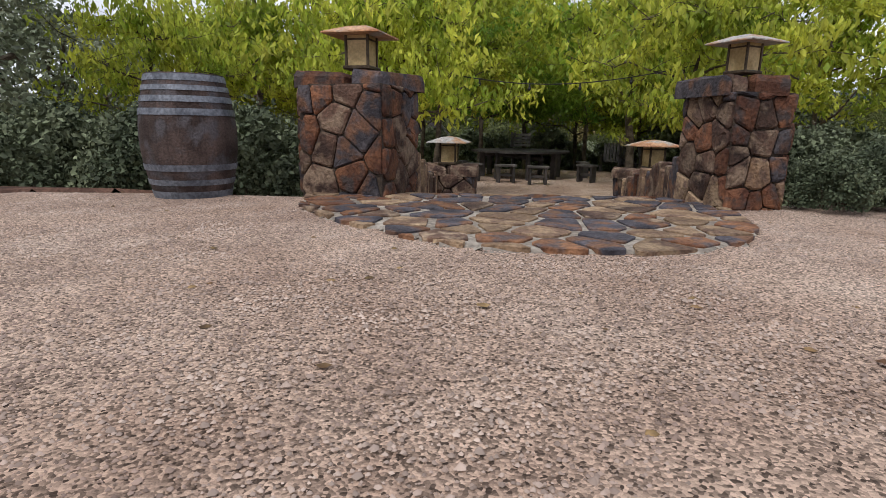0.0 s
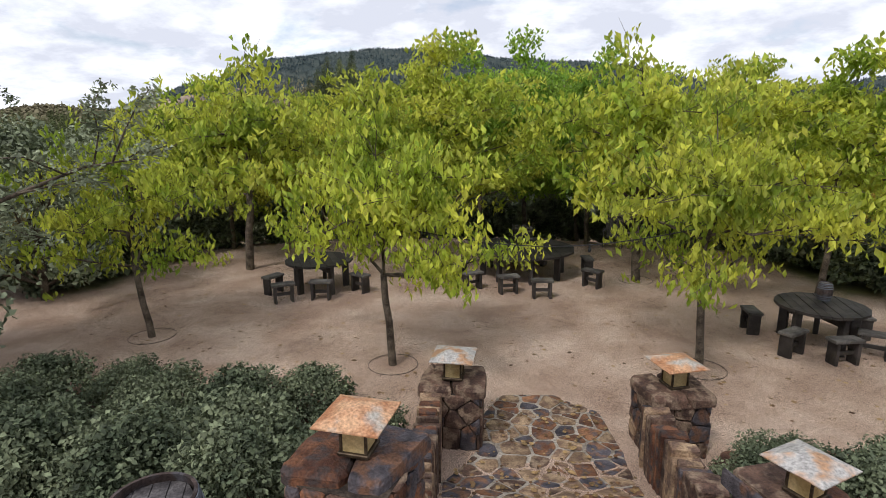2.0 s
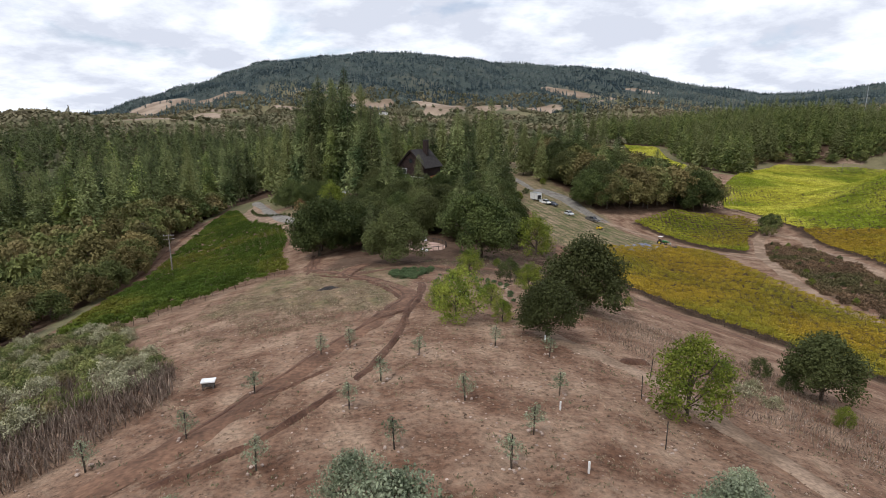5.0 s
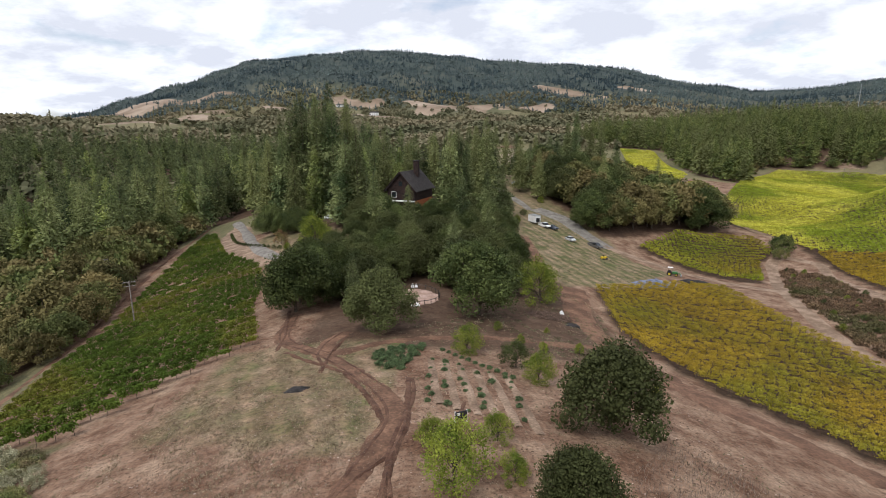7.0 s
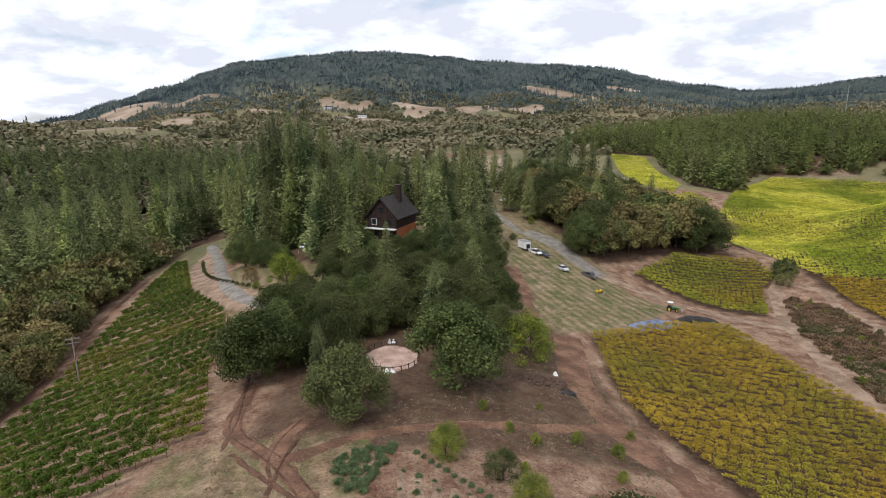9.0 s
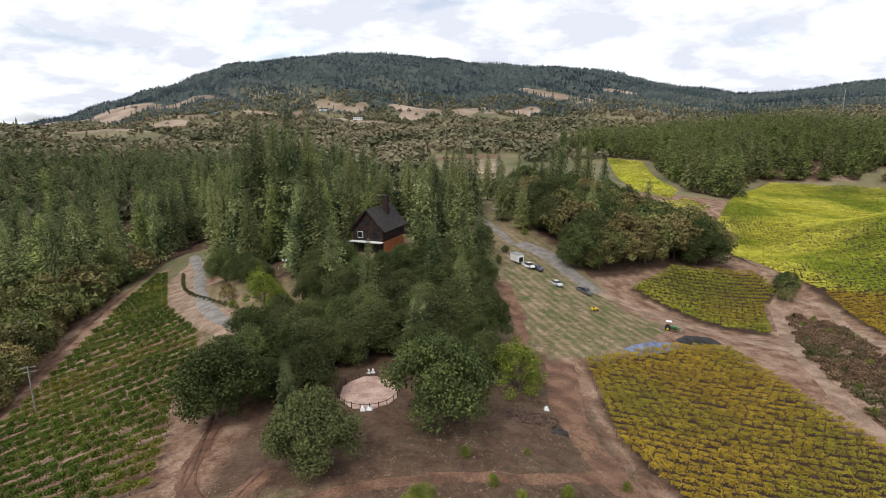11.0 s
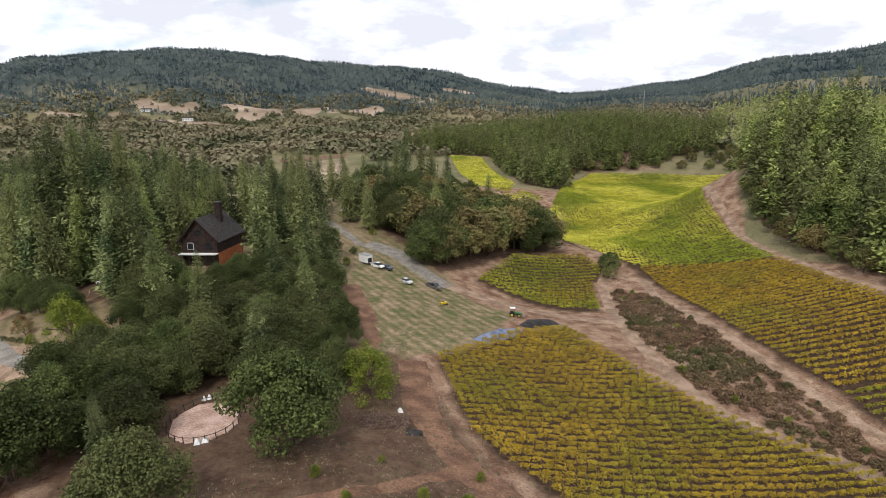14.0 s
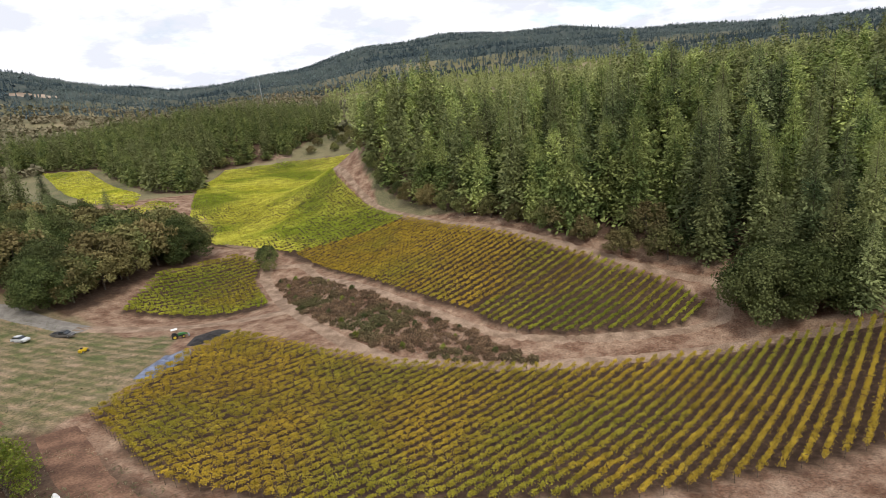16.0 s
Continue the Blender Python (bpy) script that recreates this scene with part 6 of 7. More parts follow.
def house():
    x, y = -12.6, 222.5
    z = ground_z(x, y) - 0.4
    ob = empty("house", pose(x, y, z, 0, 0, -24), "dark red-brown gabled wooden house among tall firs", "house")
    W, L, eave, ridge = 10.4, 15.0, 8.0, 13.6

    def slab(name, pts, depth, mat, parent=ob, label=""):
        bm = bmesh.new()
        g = bmesh.ops.extrude_face_region(bm, geom=[bm.faces.new([bm.verts.new(p) for p in pts])])
        bmesh.ops.translate(bm, verts=[e for e in g["geom"] if isinstance(e, bmesh.types.BMVert)], vec=depth)
        bmesh.ops.recalc_face_normals(bm, faces=bm.faces)
        return part(name, bm_mesh(name, bm, mat), parent, label)

    h = W / 2
    for q in (0, L - 0.3):
        slab("wall", [(-h, q, 0), (h, q, 0), (h, q, eave), (0, q, ridge - 0.3), (-h, q, eave)], (0, 0.3, 0), M["barn_red"])
    slab("wall", [(-h, 0.3, 0), (-h, L - 0.3, 0), (-h, L - 0.3, eave), (-h, 0.3, eave)], (0.3, 0, 0), M["barn_red"])
    slab("wall", [(h, 0.3, 0), (h, L - 0.3, 0), (h, L - 0.3, 4.0), (h, 0.3, 4.0)], (-0.3, 0, 0), M["orange_wall"], label="orange side wall")
    slab("wall", [(h, 0.3, 4.0), (h, L - 0.3, 4.0), (h, L - 0.3, eave), (h, 0.3, eave)], (-0.3, 0, 0), M["barn_red"])
    for s in (-1, 1):
        roof = slab("roof", [(s * (h + 0.9), -0.8, eave - 1.0), (s * (h + 0.9), L + 0.8, eave - 1.0), (0, L + 0.8, ridge), (0, -0.8, ridge)], (0, 0, 0.3), M["shingle"])
        for k in range(14):
            u = (k + 0.5) / 14
            part("shingle_course", box_mesh("shingle_course", 0.06, L + 1.6, 0.05, M["shingle"], 0.0, pose(s * (h + 0.9) * (1 - u), L / 2, eave - 1.0 + (ridge - eave + 1.0) * u + 0.30)), roof)
        part("barge_board", box_mesh("barge_board", math.hypot(h + 0.9, ridge - eave + 1), 0.1, 0.35, M["barn_red"], 0.0, pose(s * (h + 0.9) / 2, -0.86, (ridge + eave - 1.0) / 2, 0, s * math.degrees(math.atan2(ridge - eave + 1, h + 0.9)), 0)), roof)
    part("balcony", box_mesh("balcony_deck", W + 0.6, 2.0, 0.25, M["white"], 0.02, pose(0, -1.0, 3.9)), ob, "white edged balcony deck")
    for k in range(5):
        part("balcony_post", box_mesh("balcony_post", 0.18, 0.18, 3.9, M["barn_red"], 0.0, pose(-4.8 + 2.4 * k, -1.8, 0)), ob)
    for k, (wx, wz, ww, wh) in enumerate(((-2.6, 5.0, 1.6, 1.8), (2.6, 5.0, 1.6, 1.8), (0, 9.0, 1.4, 1.5), (-2.6, 1.0, 1.8, 2.1), (2.6, 1.0, 1.8, 2.1))):
        win = part("window", box_mesh("window_frame", ww + 0.25, 0.12, wh + 0.25, M["white"] if k == 0 else M["barn_red"], 0.0, pose(wx, -0.06, wz)), ob)
        part("pane", box_mesh("window_pane", ww, 0.06, wh, M["glass_dark"], 0.0, pose(wx, -0.12, wz + 0.12)), win)
    stack = part("chimney", box_mesh("chimney_stack", 1.7, 1.5, 6.0, M["barn_red"], 0.03, pose(1.6, 9.5, 11.0)), ob)
    part("chimney_cap", box_mesh("chimney_cap", 2.1, 1.9, 0.3, M["shingle"], 0.03, pose(1.6, 9.5, 17.0)), stack)
    return ob


house()


def loft(sections, name, mat, smooth=False):
    """A body skinned over cross-sections along x: (x, half width, z low, z high, top half width)."""
    v, f = [], []
    for x, w, lo, hi, tw in sections:
        v += [(x, -w, lo), (x, -w, lo + (hi - lo) * 0.55), (x, -tw, hi), (x, tw, hi), (x, w, lo + (hi - lo) * 0.55), (x, w, lo)]
    for i in range(len(sections) - 1):
        f += [(i * 6 + k, i * 6 + (k + 1) % 6, (i + 1) * 6 + (k + 1) % 6, (i + 1) * 6 + k) for k in range(6)]
    f += [(5, 4, 3, 2, 1, 0), tuple((len(sections) - 1) * 6 + k for k in range(6))]
    return mesh_from(name, v, f, mat)


def wheels(ob, xs, half, r=0.34, w=0.22):
    for x in xs:
        for s in (-1, 1):
            v, f = tube_data([(x, s * (half - w), r), (x, s * half, r)], [r, r], 14)
            f.append(tuple(range(13, -1, -1)))
            tyre = part("wheel", mesh_from("tyre", v, f, M["black"]), ob, "black rubber tyre")
            v, f = tube_data([(x, s * (half - 0.02), r), (x, s * (half + 0.012), r)], [r * 0.6, r * 0.55], 10)
            part("rim", mesh_from("rim", v, f, M["steel"]), tyre, "grey steel rim")


def paint(name, c):
    return material(name, tuple(k * 0.9 for k in c), c, 1.5, 0.3, spec=0.6, grain=0.04)


def car(x, y, turn, colour, label, pickup=False, L=4.6, name="car"):
    ob = empty(name, pose(x, y, ground_z(x, y) + 0.03, 0, 0, turn), label, "car", "parked cars")
    m = paint("car_paint", colour)
    k = L / 4.6
    part("body", loft([(-2.28 * k, 0.72, 0.4, 0.78, 0.66), (-2.15 * k, 0.86, 0.3, 0.92, 0.78), (-0.9 * k, 0.9, 0.26, 0.98, 0.82), (0.9 * k, 0.9, 0.26, 0.98, 0.82), (2.0 * k, 0.86, 0.28, 0.84, 0.76), (2.28 * k, 0.68, 0.4, 0.70, 0.6)], "car_body", m), ob)
    if pickup:
        cab = [(-0.55, 0.84, 0.9, 1.0, 0.8), (-0.45, 0.82, 0.95, 1.68, 0.66), (0.65, 0.82, 0.95, 1.68, 0.66), (1.25, 0.84, 0.9, 1.0, 0.8)]
        bed = part("bed", box_mesh("truck_bed", 1.75 * k, 1.5, 0.05, M["black"], 0.0, pose(-1.5 * k, 0, 0.97)), ob, "open load bed")
        for s in (-1, 1):
            part("bed_side", box_mesh("bed_side", 1.8 * k, 0.07, 0.35, m, 0.01, pose(-1.5 * k, s * 0.82, 0.9)), bed)
        part("tailgate", box_mesh("tailgate", 0.07, 1.6, 0.35, m, 0.01, pose(-2.35 * k, 0, 0.9)), bed)
    else:
        cab = [(-1.9, 0.8, 0.9, 0.98, 0.76), (-1.2, 0.78, 0.95, 1.44, 0.6), (0.25, 0.78, 0.95, 1.46, 0.6), (1.05, 0.82, 0.9, 0.98, 0.78)]
    glass = part("window_band", loft([(q[0] * k, *q[1:]) for q in cab], "car_glass", M["glass_dark"]), ob, "tinted car windows")
    part("roof_panel", box_mesh("roof_panel", (cab[2][0] - cab[1][0]) * k + 0.12, 1.26, 0.05, m, 0.02, pose((cab[1][0] + cab[2][0]) / 2 * k, 0, cab[1][3] - 0.01)), glass)
    wheels(ob, (-1.42 * k, 1.42 * k), 0.9)
    for s in (-1, 1):
        part("headlight", box_mesh("headlight", 0.08, 0.3, 0.14, M["white"], 0.02, pose(2.2 * k, s * 0.55, 0.58)), ob, "clear headlight")
    return ob


car(38.8, 227.5, -60, (0.78, 0.78, 0.77), "white pickup parked on the gravel", True, 5.3, "pickup_truck")
car(41.6, 226.3, -62, (0.05, 0.06, 0.085), "dark blue saloon parked on the gravel")
car(45.0, 214.3, -70, (0.55, 0.56, 0.57), "silver saloon parked by the track")
car(52.8, 211.5, -60, (0.10, 0.095, 0.09), "dark grey pickup parked by the track", True, 5.7, "pickup_truck")
car(-37.5, 224.5, -20, (0.75, 0.76, 0.77), "white car parked beside the house")
car(39.5, 300, 10, (0.75, 0.76, 0.77), "white car parked behind the firs")


def trailer(x, y, turn):
    ob = empty("box_trailer", pose(x, y, ground_z(x, y) + 0.02, 0, 0, turn), "white box trailer with an open dark back", "trailer")
    part("body", box_mesh("trailer_body", 4.6, 2.3, 2.5, M["white"], 0.06, pose(0, 0, 0.55)), ob)
    part("opening", box_mesh("trailer_opening", 0.06, 1.5, 1.5, M["black"], 0.0, pose(2.31, 0, 0.7)), ob, "dark open doorway")
    part("roof_edge", box_mesh("roof_edge", 4.7, 2.4, 0.12, M["steel"], 0.02, pose(0, 0, 3.0)), ob)
    part("drawbar", box_mesh("drawbar", 1.3, 0.12, 0.12, M["steel"], 0.01, pose(-2.9, 0, 0.5)), ob)
    wheels(ob, (-0.5, 0.5), 1.14, 0.36)
    return ob


trailer(35.6, 231, -65)


def tractor(x, y, turn):
    ob = empty("tractor", pose(x, y, ground_z(x, y), 0, 0, turn), "green tractor with a white canopy and front loader", "tractor")
    g = paint("tractor_green", (0.03, 0.16, 0.035))
    part("bonnet", loft([(0.1, 0.36, 0.75, 1.35, 0.32), (1.5, 0.33, 0.75, 1.25, 0.28), (1.7, 0.28, 0.8, 1.1, 0.22)], "tractor_bonnet", g), ob)
    part("chassis", box_mesh("tractor_chassis", 2.6, 0.5, 0.4, M["black"], 0.03, pose(0.2, 0, 0.5)), ob)
    for x0, r, w in ((-0.7, 0.68, 0.4), (1.25, 0.44, 0.3)):
        for s in (-1, 1):
            v, f = tube_data([(x0, s * 0.5, r), (x0, s * (0.5 + w), r)], [r, r], 16)
            f.append(tuple(range(15, -1, -1)))
            t = part("wheel", mesh_from("tractor_tyre", v, f, M["black"]), ob, "black ribbed tyre")
            v, f = tube_data([(x0, s * (0.5 + w - 0.02), r), (x0, s * (0.5 + w + 0.02), r)], [r * 0.55, r * 0.5], 10)
            part("rim", mesh_from("tractor_rim", v, f, paint("rim_yellow", (0.6, 0.45, 0.03))), t, "yellow rim")
    part("seat", box_mesh("tractor_seat", 0.45, 0.45, 0.5, M["black"], 0.04, pose(-0.6, 0, 1.1)), ob)
    for sx in (-1.0, 0.0):
        for s in (-1, 1):
            part("canopy_post", box_mesh("canopy_post", 0.06, 0.06, 1.5, M["black"], 0.0, pose(sx, s * 0.5, 1.0)), ob)
    part("canopy", box_mesh("tractor_canopy", 1.5, 1.3, 0.12, M["white"], 0.04, pose(-0.5, 0, 2.45)), ob, "white canopy")
    for s in (-1, 1):
        part("loader_arm", box_mesh("loader_arm", 1.9, 0.1, 0.16, g, 0.01, pose(1.5, s * 0.5, 0.9, 0, 18, 0)), ob)
    part("bucket", loft([(2.3, 0.85, 0.15, 0.75, 0.85), (2.75, 0.85, 0.1, 0.3, 0.85)], "loader_bucket", M["steel"]), ob, "grey loader bucket")
    return ob


tractor(69.2, 189.3, -25)


def mower(x, y, turn):
    ob = empty("compact_roller", pose(x, y, ground_z(x, y), 0, 0, turn), "small yellow machine standing on mown ground", "machine")
    yel = paint("machine_yellow", (0.62, 0.42, 0.02))
    part("body", loft([(-1.0, 0.5, 0.3, 0.9, 0.42), (0.4, 0.55, 0.3, 1.0, 0.45), (1.0, 0.45, 0.35, 0.7, 0.36)], "machine_body", yel), ob)
    part("seat", box_mesh("machine_seat", 0.4, 0.4, 0.35, M["black"], 0.03, pose(-0.3, 0, 0.9)), ob)
    wheels(ob, (-0.65, 0.65), 0.6, 0.3, 0.2)
    return ob


mower(51.0, 196.5, 20)
M["tarp"] = material("blue_grey_tarpaulin", (0.07, 0.085, 0.14), (0.16, 0.19, 0.28), 0.6, 0.4, bump=1.0, fine=6, spec=0.5)
M["char"] = material("black_compost", (0.014, 0.012, 0.012), (0.045, 0.04, 0.038), 0.8, 0.95, bump=1.0, fine=8)


def heap(name, poly, height, mat, label, category, seed, step=0.5):
    """A low uneven heap that fills a plan polygon."""
    px, py = [q[0] for q in poly], [q[1] for q in poly]
    cx, cy = sum(px) / len(px), sum(py) / len(py)
    rings, n = 9, 40
    rng = random.Random(seed)
    v, f = [], []
    edge = []
    for k in range(n):
        a = 2 * math.pi * k / n
        lo, hi = 0.0, 60.0
        for _ in range(24):
            m = (lo + hi) / 2
            if inside(poly, np.array([cx + math.cos(a) * m]), np.array([cy + math.sin(a) * m]))[0]:
                lo = m
            else:
                hi = m
        edge.append(max(0.4, lo))
    for i in range(rings):
        u = i / (rings - 1)
        for k in range(n):
            a = 2 * math.pi * k / n
            r = edge[k] * (1 - u)
            x, y = cx + math.cos(a) * r, cy + math.sin(a) * r
            bumps = 0.25 * math.sin(x * 1.7 + seed) * math.sin(y * 1.3) + rng.uniform(-0.12, 0.12)
            v.append((x, y, ground_z(x, y) - 0.08 + height * (1 - (1 - u) ** 2) * (1 + bumps) if i else ground_z(x, y) - 0.1))
    for i in range(rings - 1):
        f += [(i * n + k, i * n + (k + 1) % n, (i + 1) * n + (k + 1) % n, (i + 1) * n + k) for k in range(n)]
    return tagged(part(name, mesh_from(name, v, f, mat, smooth=True)), label, category)


heap("tarp_mound", [(49, 171), (52, 167.5), (63, 173), (66.5, 178), (60, 177), (55, 175)], 1.3, M["tarp"], "heap under a crumpled blue-grey tarpaulin", "heap", 3)
heap("compost_mound", [(66, 181), (67.5, 178), (80, 182), (80, 188), (72, 187)], 0.7, M["char"], "low heap of black compost", "heap", 5)
heap("ash_mound", [(-19.5, 93), (-17, 92.6), (-16, 94.2), (-18.6, 95)], 0.35, M["char"], "small heap of dark ash on the dry grass", "heap", 7)
heap("ash_mound", [(23, 131.5), (26, 131), (26.5, 133), (24, 134)], 0.5, M["char"], "small heap of dark ash by the track", "heap", 8)
M["twig"] = material("dead_brushwood", (0.07, 0.042, 0.03), (0.19, 0.13, 0.10), 3, 0.95, island=0.4)


def brush_pile(x, y, r, h, n, seed, label):
    rng = random.Random(seed)
    v, f = [], []
    for _ in range(n):
        a, q = rng.uniform(0, 6.28), r * math.sqrt(rng.random())
        px, py = x + q * math.cos(a), y + q * math.sin(a) * 0.6
        z = ground_z(px, py) + h * (1 - q / r) * rng.random()
        b = rng.uniform(0, 6.28)
        L = rng.uniform(0.5, 1.6)
        tube_data([(px - math.cos(b) * L, py - math.sin(b) * L, z + rng.uniform(0, 0.2)), (px, py, z + 0.12), (px + math.cos(b) * L, py + math.sin(b) * L, z + rng.uniform(0, 0.3))], [0.05, 0.045, 0.02], 4, v, f)
    return tagged(part("brush_pile", mesh_from("brush_pile", v, f, M["twig"])), label, "brushwood", kind="stuff")


brush_pile(21, 136, 4.2, 1.2, 260, 3, "heap of dead brown brushwood")
M["pen"] = material("pink_arena_sand", (0.34, 0.22, 0.17), (0.48, 0.34, 0.28), 0.5, 0.95, bump=0.3)
patch("round_pen_floor", [(-5.5 + 5 * math.cos(a / 16 * 6.283), 141 + 6.5 * math.sin(a / 16 * 6.283)) for a in range(16)], M["pen"], "pinkish sand floor of a round pen", step=0.6)
pen = empty("round_fence", pose(0, 0, 0), "low dark fence round the sand pen", "fence")
for k in range(22):
    a, b = k / 22 * 6.283, (k + 1) / 22 * 6.283
    p, q = (-5.5 + 5.1 * math.cos(a), 141 + 6.6 * math.sin(a)), (-5.5 + 5.1 * math.cos(b), 141 + 6.6 * math.sin(b))
    part("post", box_mesh("fence_post", 0.12, 0.12, 1.2, M["dark_wood"], 0.0, pose(p[0], p[1], ground_z(*p) - 0.1)), pen)
    v, f = tube_data([(p[0], p[1], ground_z(*p) + 0.9), (q[0], q[1], ground_z(*q) + 0.9)], [0.06, 0.06], 4)
    part("rail", mesh_from("fence_rail", v, f, M["dark_wood"]), pen)
for x, y, s in [(-6.2, 148.6, 0.6), (-5.4, 148.8, 0.7), (-4.8, 134.6, 1.0), (-5.8, 134.3, 0.9), (24.4, 139.5, 0.9)]:
    heap("white_tub", [(x - s / 2, y - s / 2), (x + s / 2, y - s / 2), (x + s / 2, y + s / 2), (x - s / 2, y + s / 2)], 0.7, M["white"], "white plastic tub by the round pen", "tub", 2)

# herb mounds and garden beds
M["leaf_herb"] = material("blue_green_herb", (0.06, 0.0936, 0.0372), (0.132, 0.184, 0.078), 2.0, 0.7, island=0.4, through_light=0.1)
MOUND = clump_tree("herb_mound", 0.7, 0.68, 1300, 0.11, M["leaf_herb"], 81, base=0.0, trunk_r=0.03, lobes=40)
for x, y in scatter([(-9.6, 100.5), (-9.8, 107), (-5.8, 108.5), (-3.3, 109), (-5, 101), (-6, 98)], 26, 1.15, R):
    plant("herb_mound", MOUND, x, y, "rounded grey-green lavender mound", "herb", "lavender bed", R.uniform(0.85, 1.15), R.uniform(0, 360), crown="foliage")
for k in range(11):
    x, y = -0.5 + 0.85 * k, 107 - 1.0 * k
    plant("herb_mound", MOUND, x, y, "small round herb edging the garden bed", "herb", "herb edging", R.uniform(0.5, 0.7), R.uniform(0, 360), crown="foliage")
for j in range(6):
    for k in range(9):
        x, y = -2.2 + 1.9 * j + R.uniform(-0.3, 0.3), 103 - 1.9 * k - 1.2 * j + R.uniform(-0.3, 0.3)
        if R.random() < 0.6:
            plant("garden_plant", MOUND, x, y, "small leafy plant in the garden rows", "plant", "garden rows", R.uniform(0.3, 0.75), R.uniform(0, 360), crown="foliage")
for j in range(6):
    ribbon("garden_bed", [(-2.2 + 1.9 * j, 103 - 1.2 * j), (-1.2 + 1.9 * j, 87 - 1.2 * j)], 1.1, M["track"], "pale raised soil bed of the garden", "garden bed", 0.10)


def board(x, y, turn):
    ob = empty("notice_board", pose(x, y, ground_z(x, y), 0, 0, turn), "small framed notice board on two posts in the garden", "sign")
    for s in (-1, 1):
        part("post", box_mesh("board_post", 0.09, 0.09, 1.5, M["white"], 0.01, pose(s * 0.6, 0, -0.1)), ob)
    part("panel", box_mesh("board_panel", 1.2, 0.05, 0.8, M["glass_dark"], 0.01, pose(0, -0.03, 0.55)), ob, "dark panel")
    part("patch", box_mesh("board_patch", 0.3, 0.02, 0.25, M["white"], 0.0, pose(-0.3, -0.07, 0.95)), ob, "pale notice")
    return ob


board(0.8, 82.2, 20)


def hive(x, y):
    ob = empty("white_box", pose(x, y, ground_z(x, y), 0, 0, 12), "white lidded box on wooden legs on the red soil", "box")
    part("lid", box_mesh("hive_lid", 1.0, 0.7, 0.12, M["white"], 0.02, pose(0, 0, 0.62)), ob)
    part("body", box_mesh("hive_body", 0.85, 0.55, 0.3, M["seat_wood"], 0.01, pose(0, 0, 0.32)), ob)
    for sx in (-1, 1):
        for sy in (-1, 1):
            part("leg", box_mesh("hive_leg", 0.07, 0.07, 0.35, M["seat_wood"], 0.0, pose(sx * 0.36, sy * 0.22, 0)), ob)


hive(-18.9, 56.5)

# staked saplings on the slope
M["stake"] = material("dark_stake", (0.03, 0.025, 0.022), (0.08, 0.065, 0.055), 4, 0.9)


def sapling(x, y, leafy):
    ob = empty("sapling", pose(x, y, ground_z(x, y), 0, 0, R.uniform(0, 360)), "olive sapling tied to a dark stake in red soil", "tree", "staked saplings")
    part("stake", box_mesh("stake", 0.055, 0.055, 1.85, M["stake"], 0.01, pose(0.08, 0, -0.1, R.uniform(-3, 3), R.uniform(-3, 3), 0)), ob)
    if leafy:
        part("trunk", OLIVE[1][0], ob)
        part("crown", OLIVE[1][1], ob)
    for k in range(5):
        a = R.uniform(0, 6.28)
        part("stone", box_mesh("basin_stone", R.uniform(0.12, 0.25), 0.14, 0.12, M["pebble"], 0.03, pose(0.45 * math.cos(a), 0.45 * math.sin(a), -0.02)), ob)


for x, y, k in [(-20.9, 45.6, 1), (-10.8, 43.1, 1), (-16.4, 47.7, 1), (-14.6, 53.8, 1), (-7.5, 50.0, 1), (-4.3, 44.7, 1), (-0.3, 51.3, 1), (3.3, 46.7, 1), (6.1, 53.0, 1), (12.1, 54.3, 0), (10.7, 46.6, 0), (-6.0, 54.7, 1), (-3.6, 60.2, 1), (2.9, 63.6, 1), (7.2, 61.9, 1), (-11.6, 61.3, 1), (-9.5, 63, 1), (15, 60, 0), (1.5, 43, 1), (-25, 40, 1)]:
    sapling(x, y, k)
for x, y in [(5.6, 50.5), (5.2, 42.6), (7.7, 66.2)]:
    tagged(part("marker_tube", box_mesh("marker_tube", 0.1, 0.1, 0.7, M["white"], 0.02), m=pose(x, y, ground_z(x, y) - 0.05)), "short white plastic marker tube in the soil", "marker", "marker tubes")

# pale coyote brush, dry stalks and scrub
M["leaf_brush"] = material("olive_brush_leaves", (0.085, 0.105, 0.03), (0.21, 0.22, 0.07), 0.5, 0.75, island=0.4, third=(0.17, 0.13, 0.07), third_scale=0.25, obj=0.25)
M["leaf_cream"] = material("cream_seed_heads", (0.20, 0.19, 0.10), (0.42, 0.40, 0.26), 1.2, 0.8, island=0.4, through_light=0.1)
M["stalk"] = material("dry_stalks", (0.15, 0.105, 0.08), (0.36, 0.28, 0.22), 1.5, 0.95, island=0.35)
M["leaf_rust_tree"] = material("rusty_autumn_leaves", (0.12, 0.065, 0.03), (0.24, 0.15, 0.06), 0.5, 0.8, island=0.4, third=(0.17, 0.15, 0.05), third_scale=0.4)
M["leaf_rust"] = material("red_brown_scrub", (0.114, 0.0734, 0.0435), (0.209, 0.134, 0.0788), 0.3, 0.9, island=0.4, third=(0.0997, 0.0907, 0.0375), third_scale=0.05)
CREAM = clump_tree("coyote_brush", 1.9, 1.6, 2200, 0.15, M["leaf_cream"], 91, base=0.0, trunk_r=0.06)
GREENB = clump_tree("green_brush", 1.7, 1.6, 2000, 0.16, M["leaf_brush"], 92, base=0.0, trunk_r=0.06)
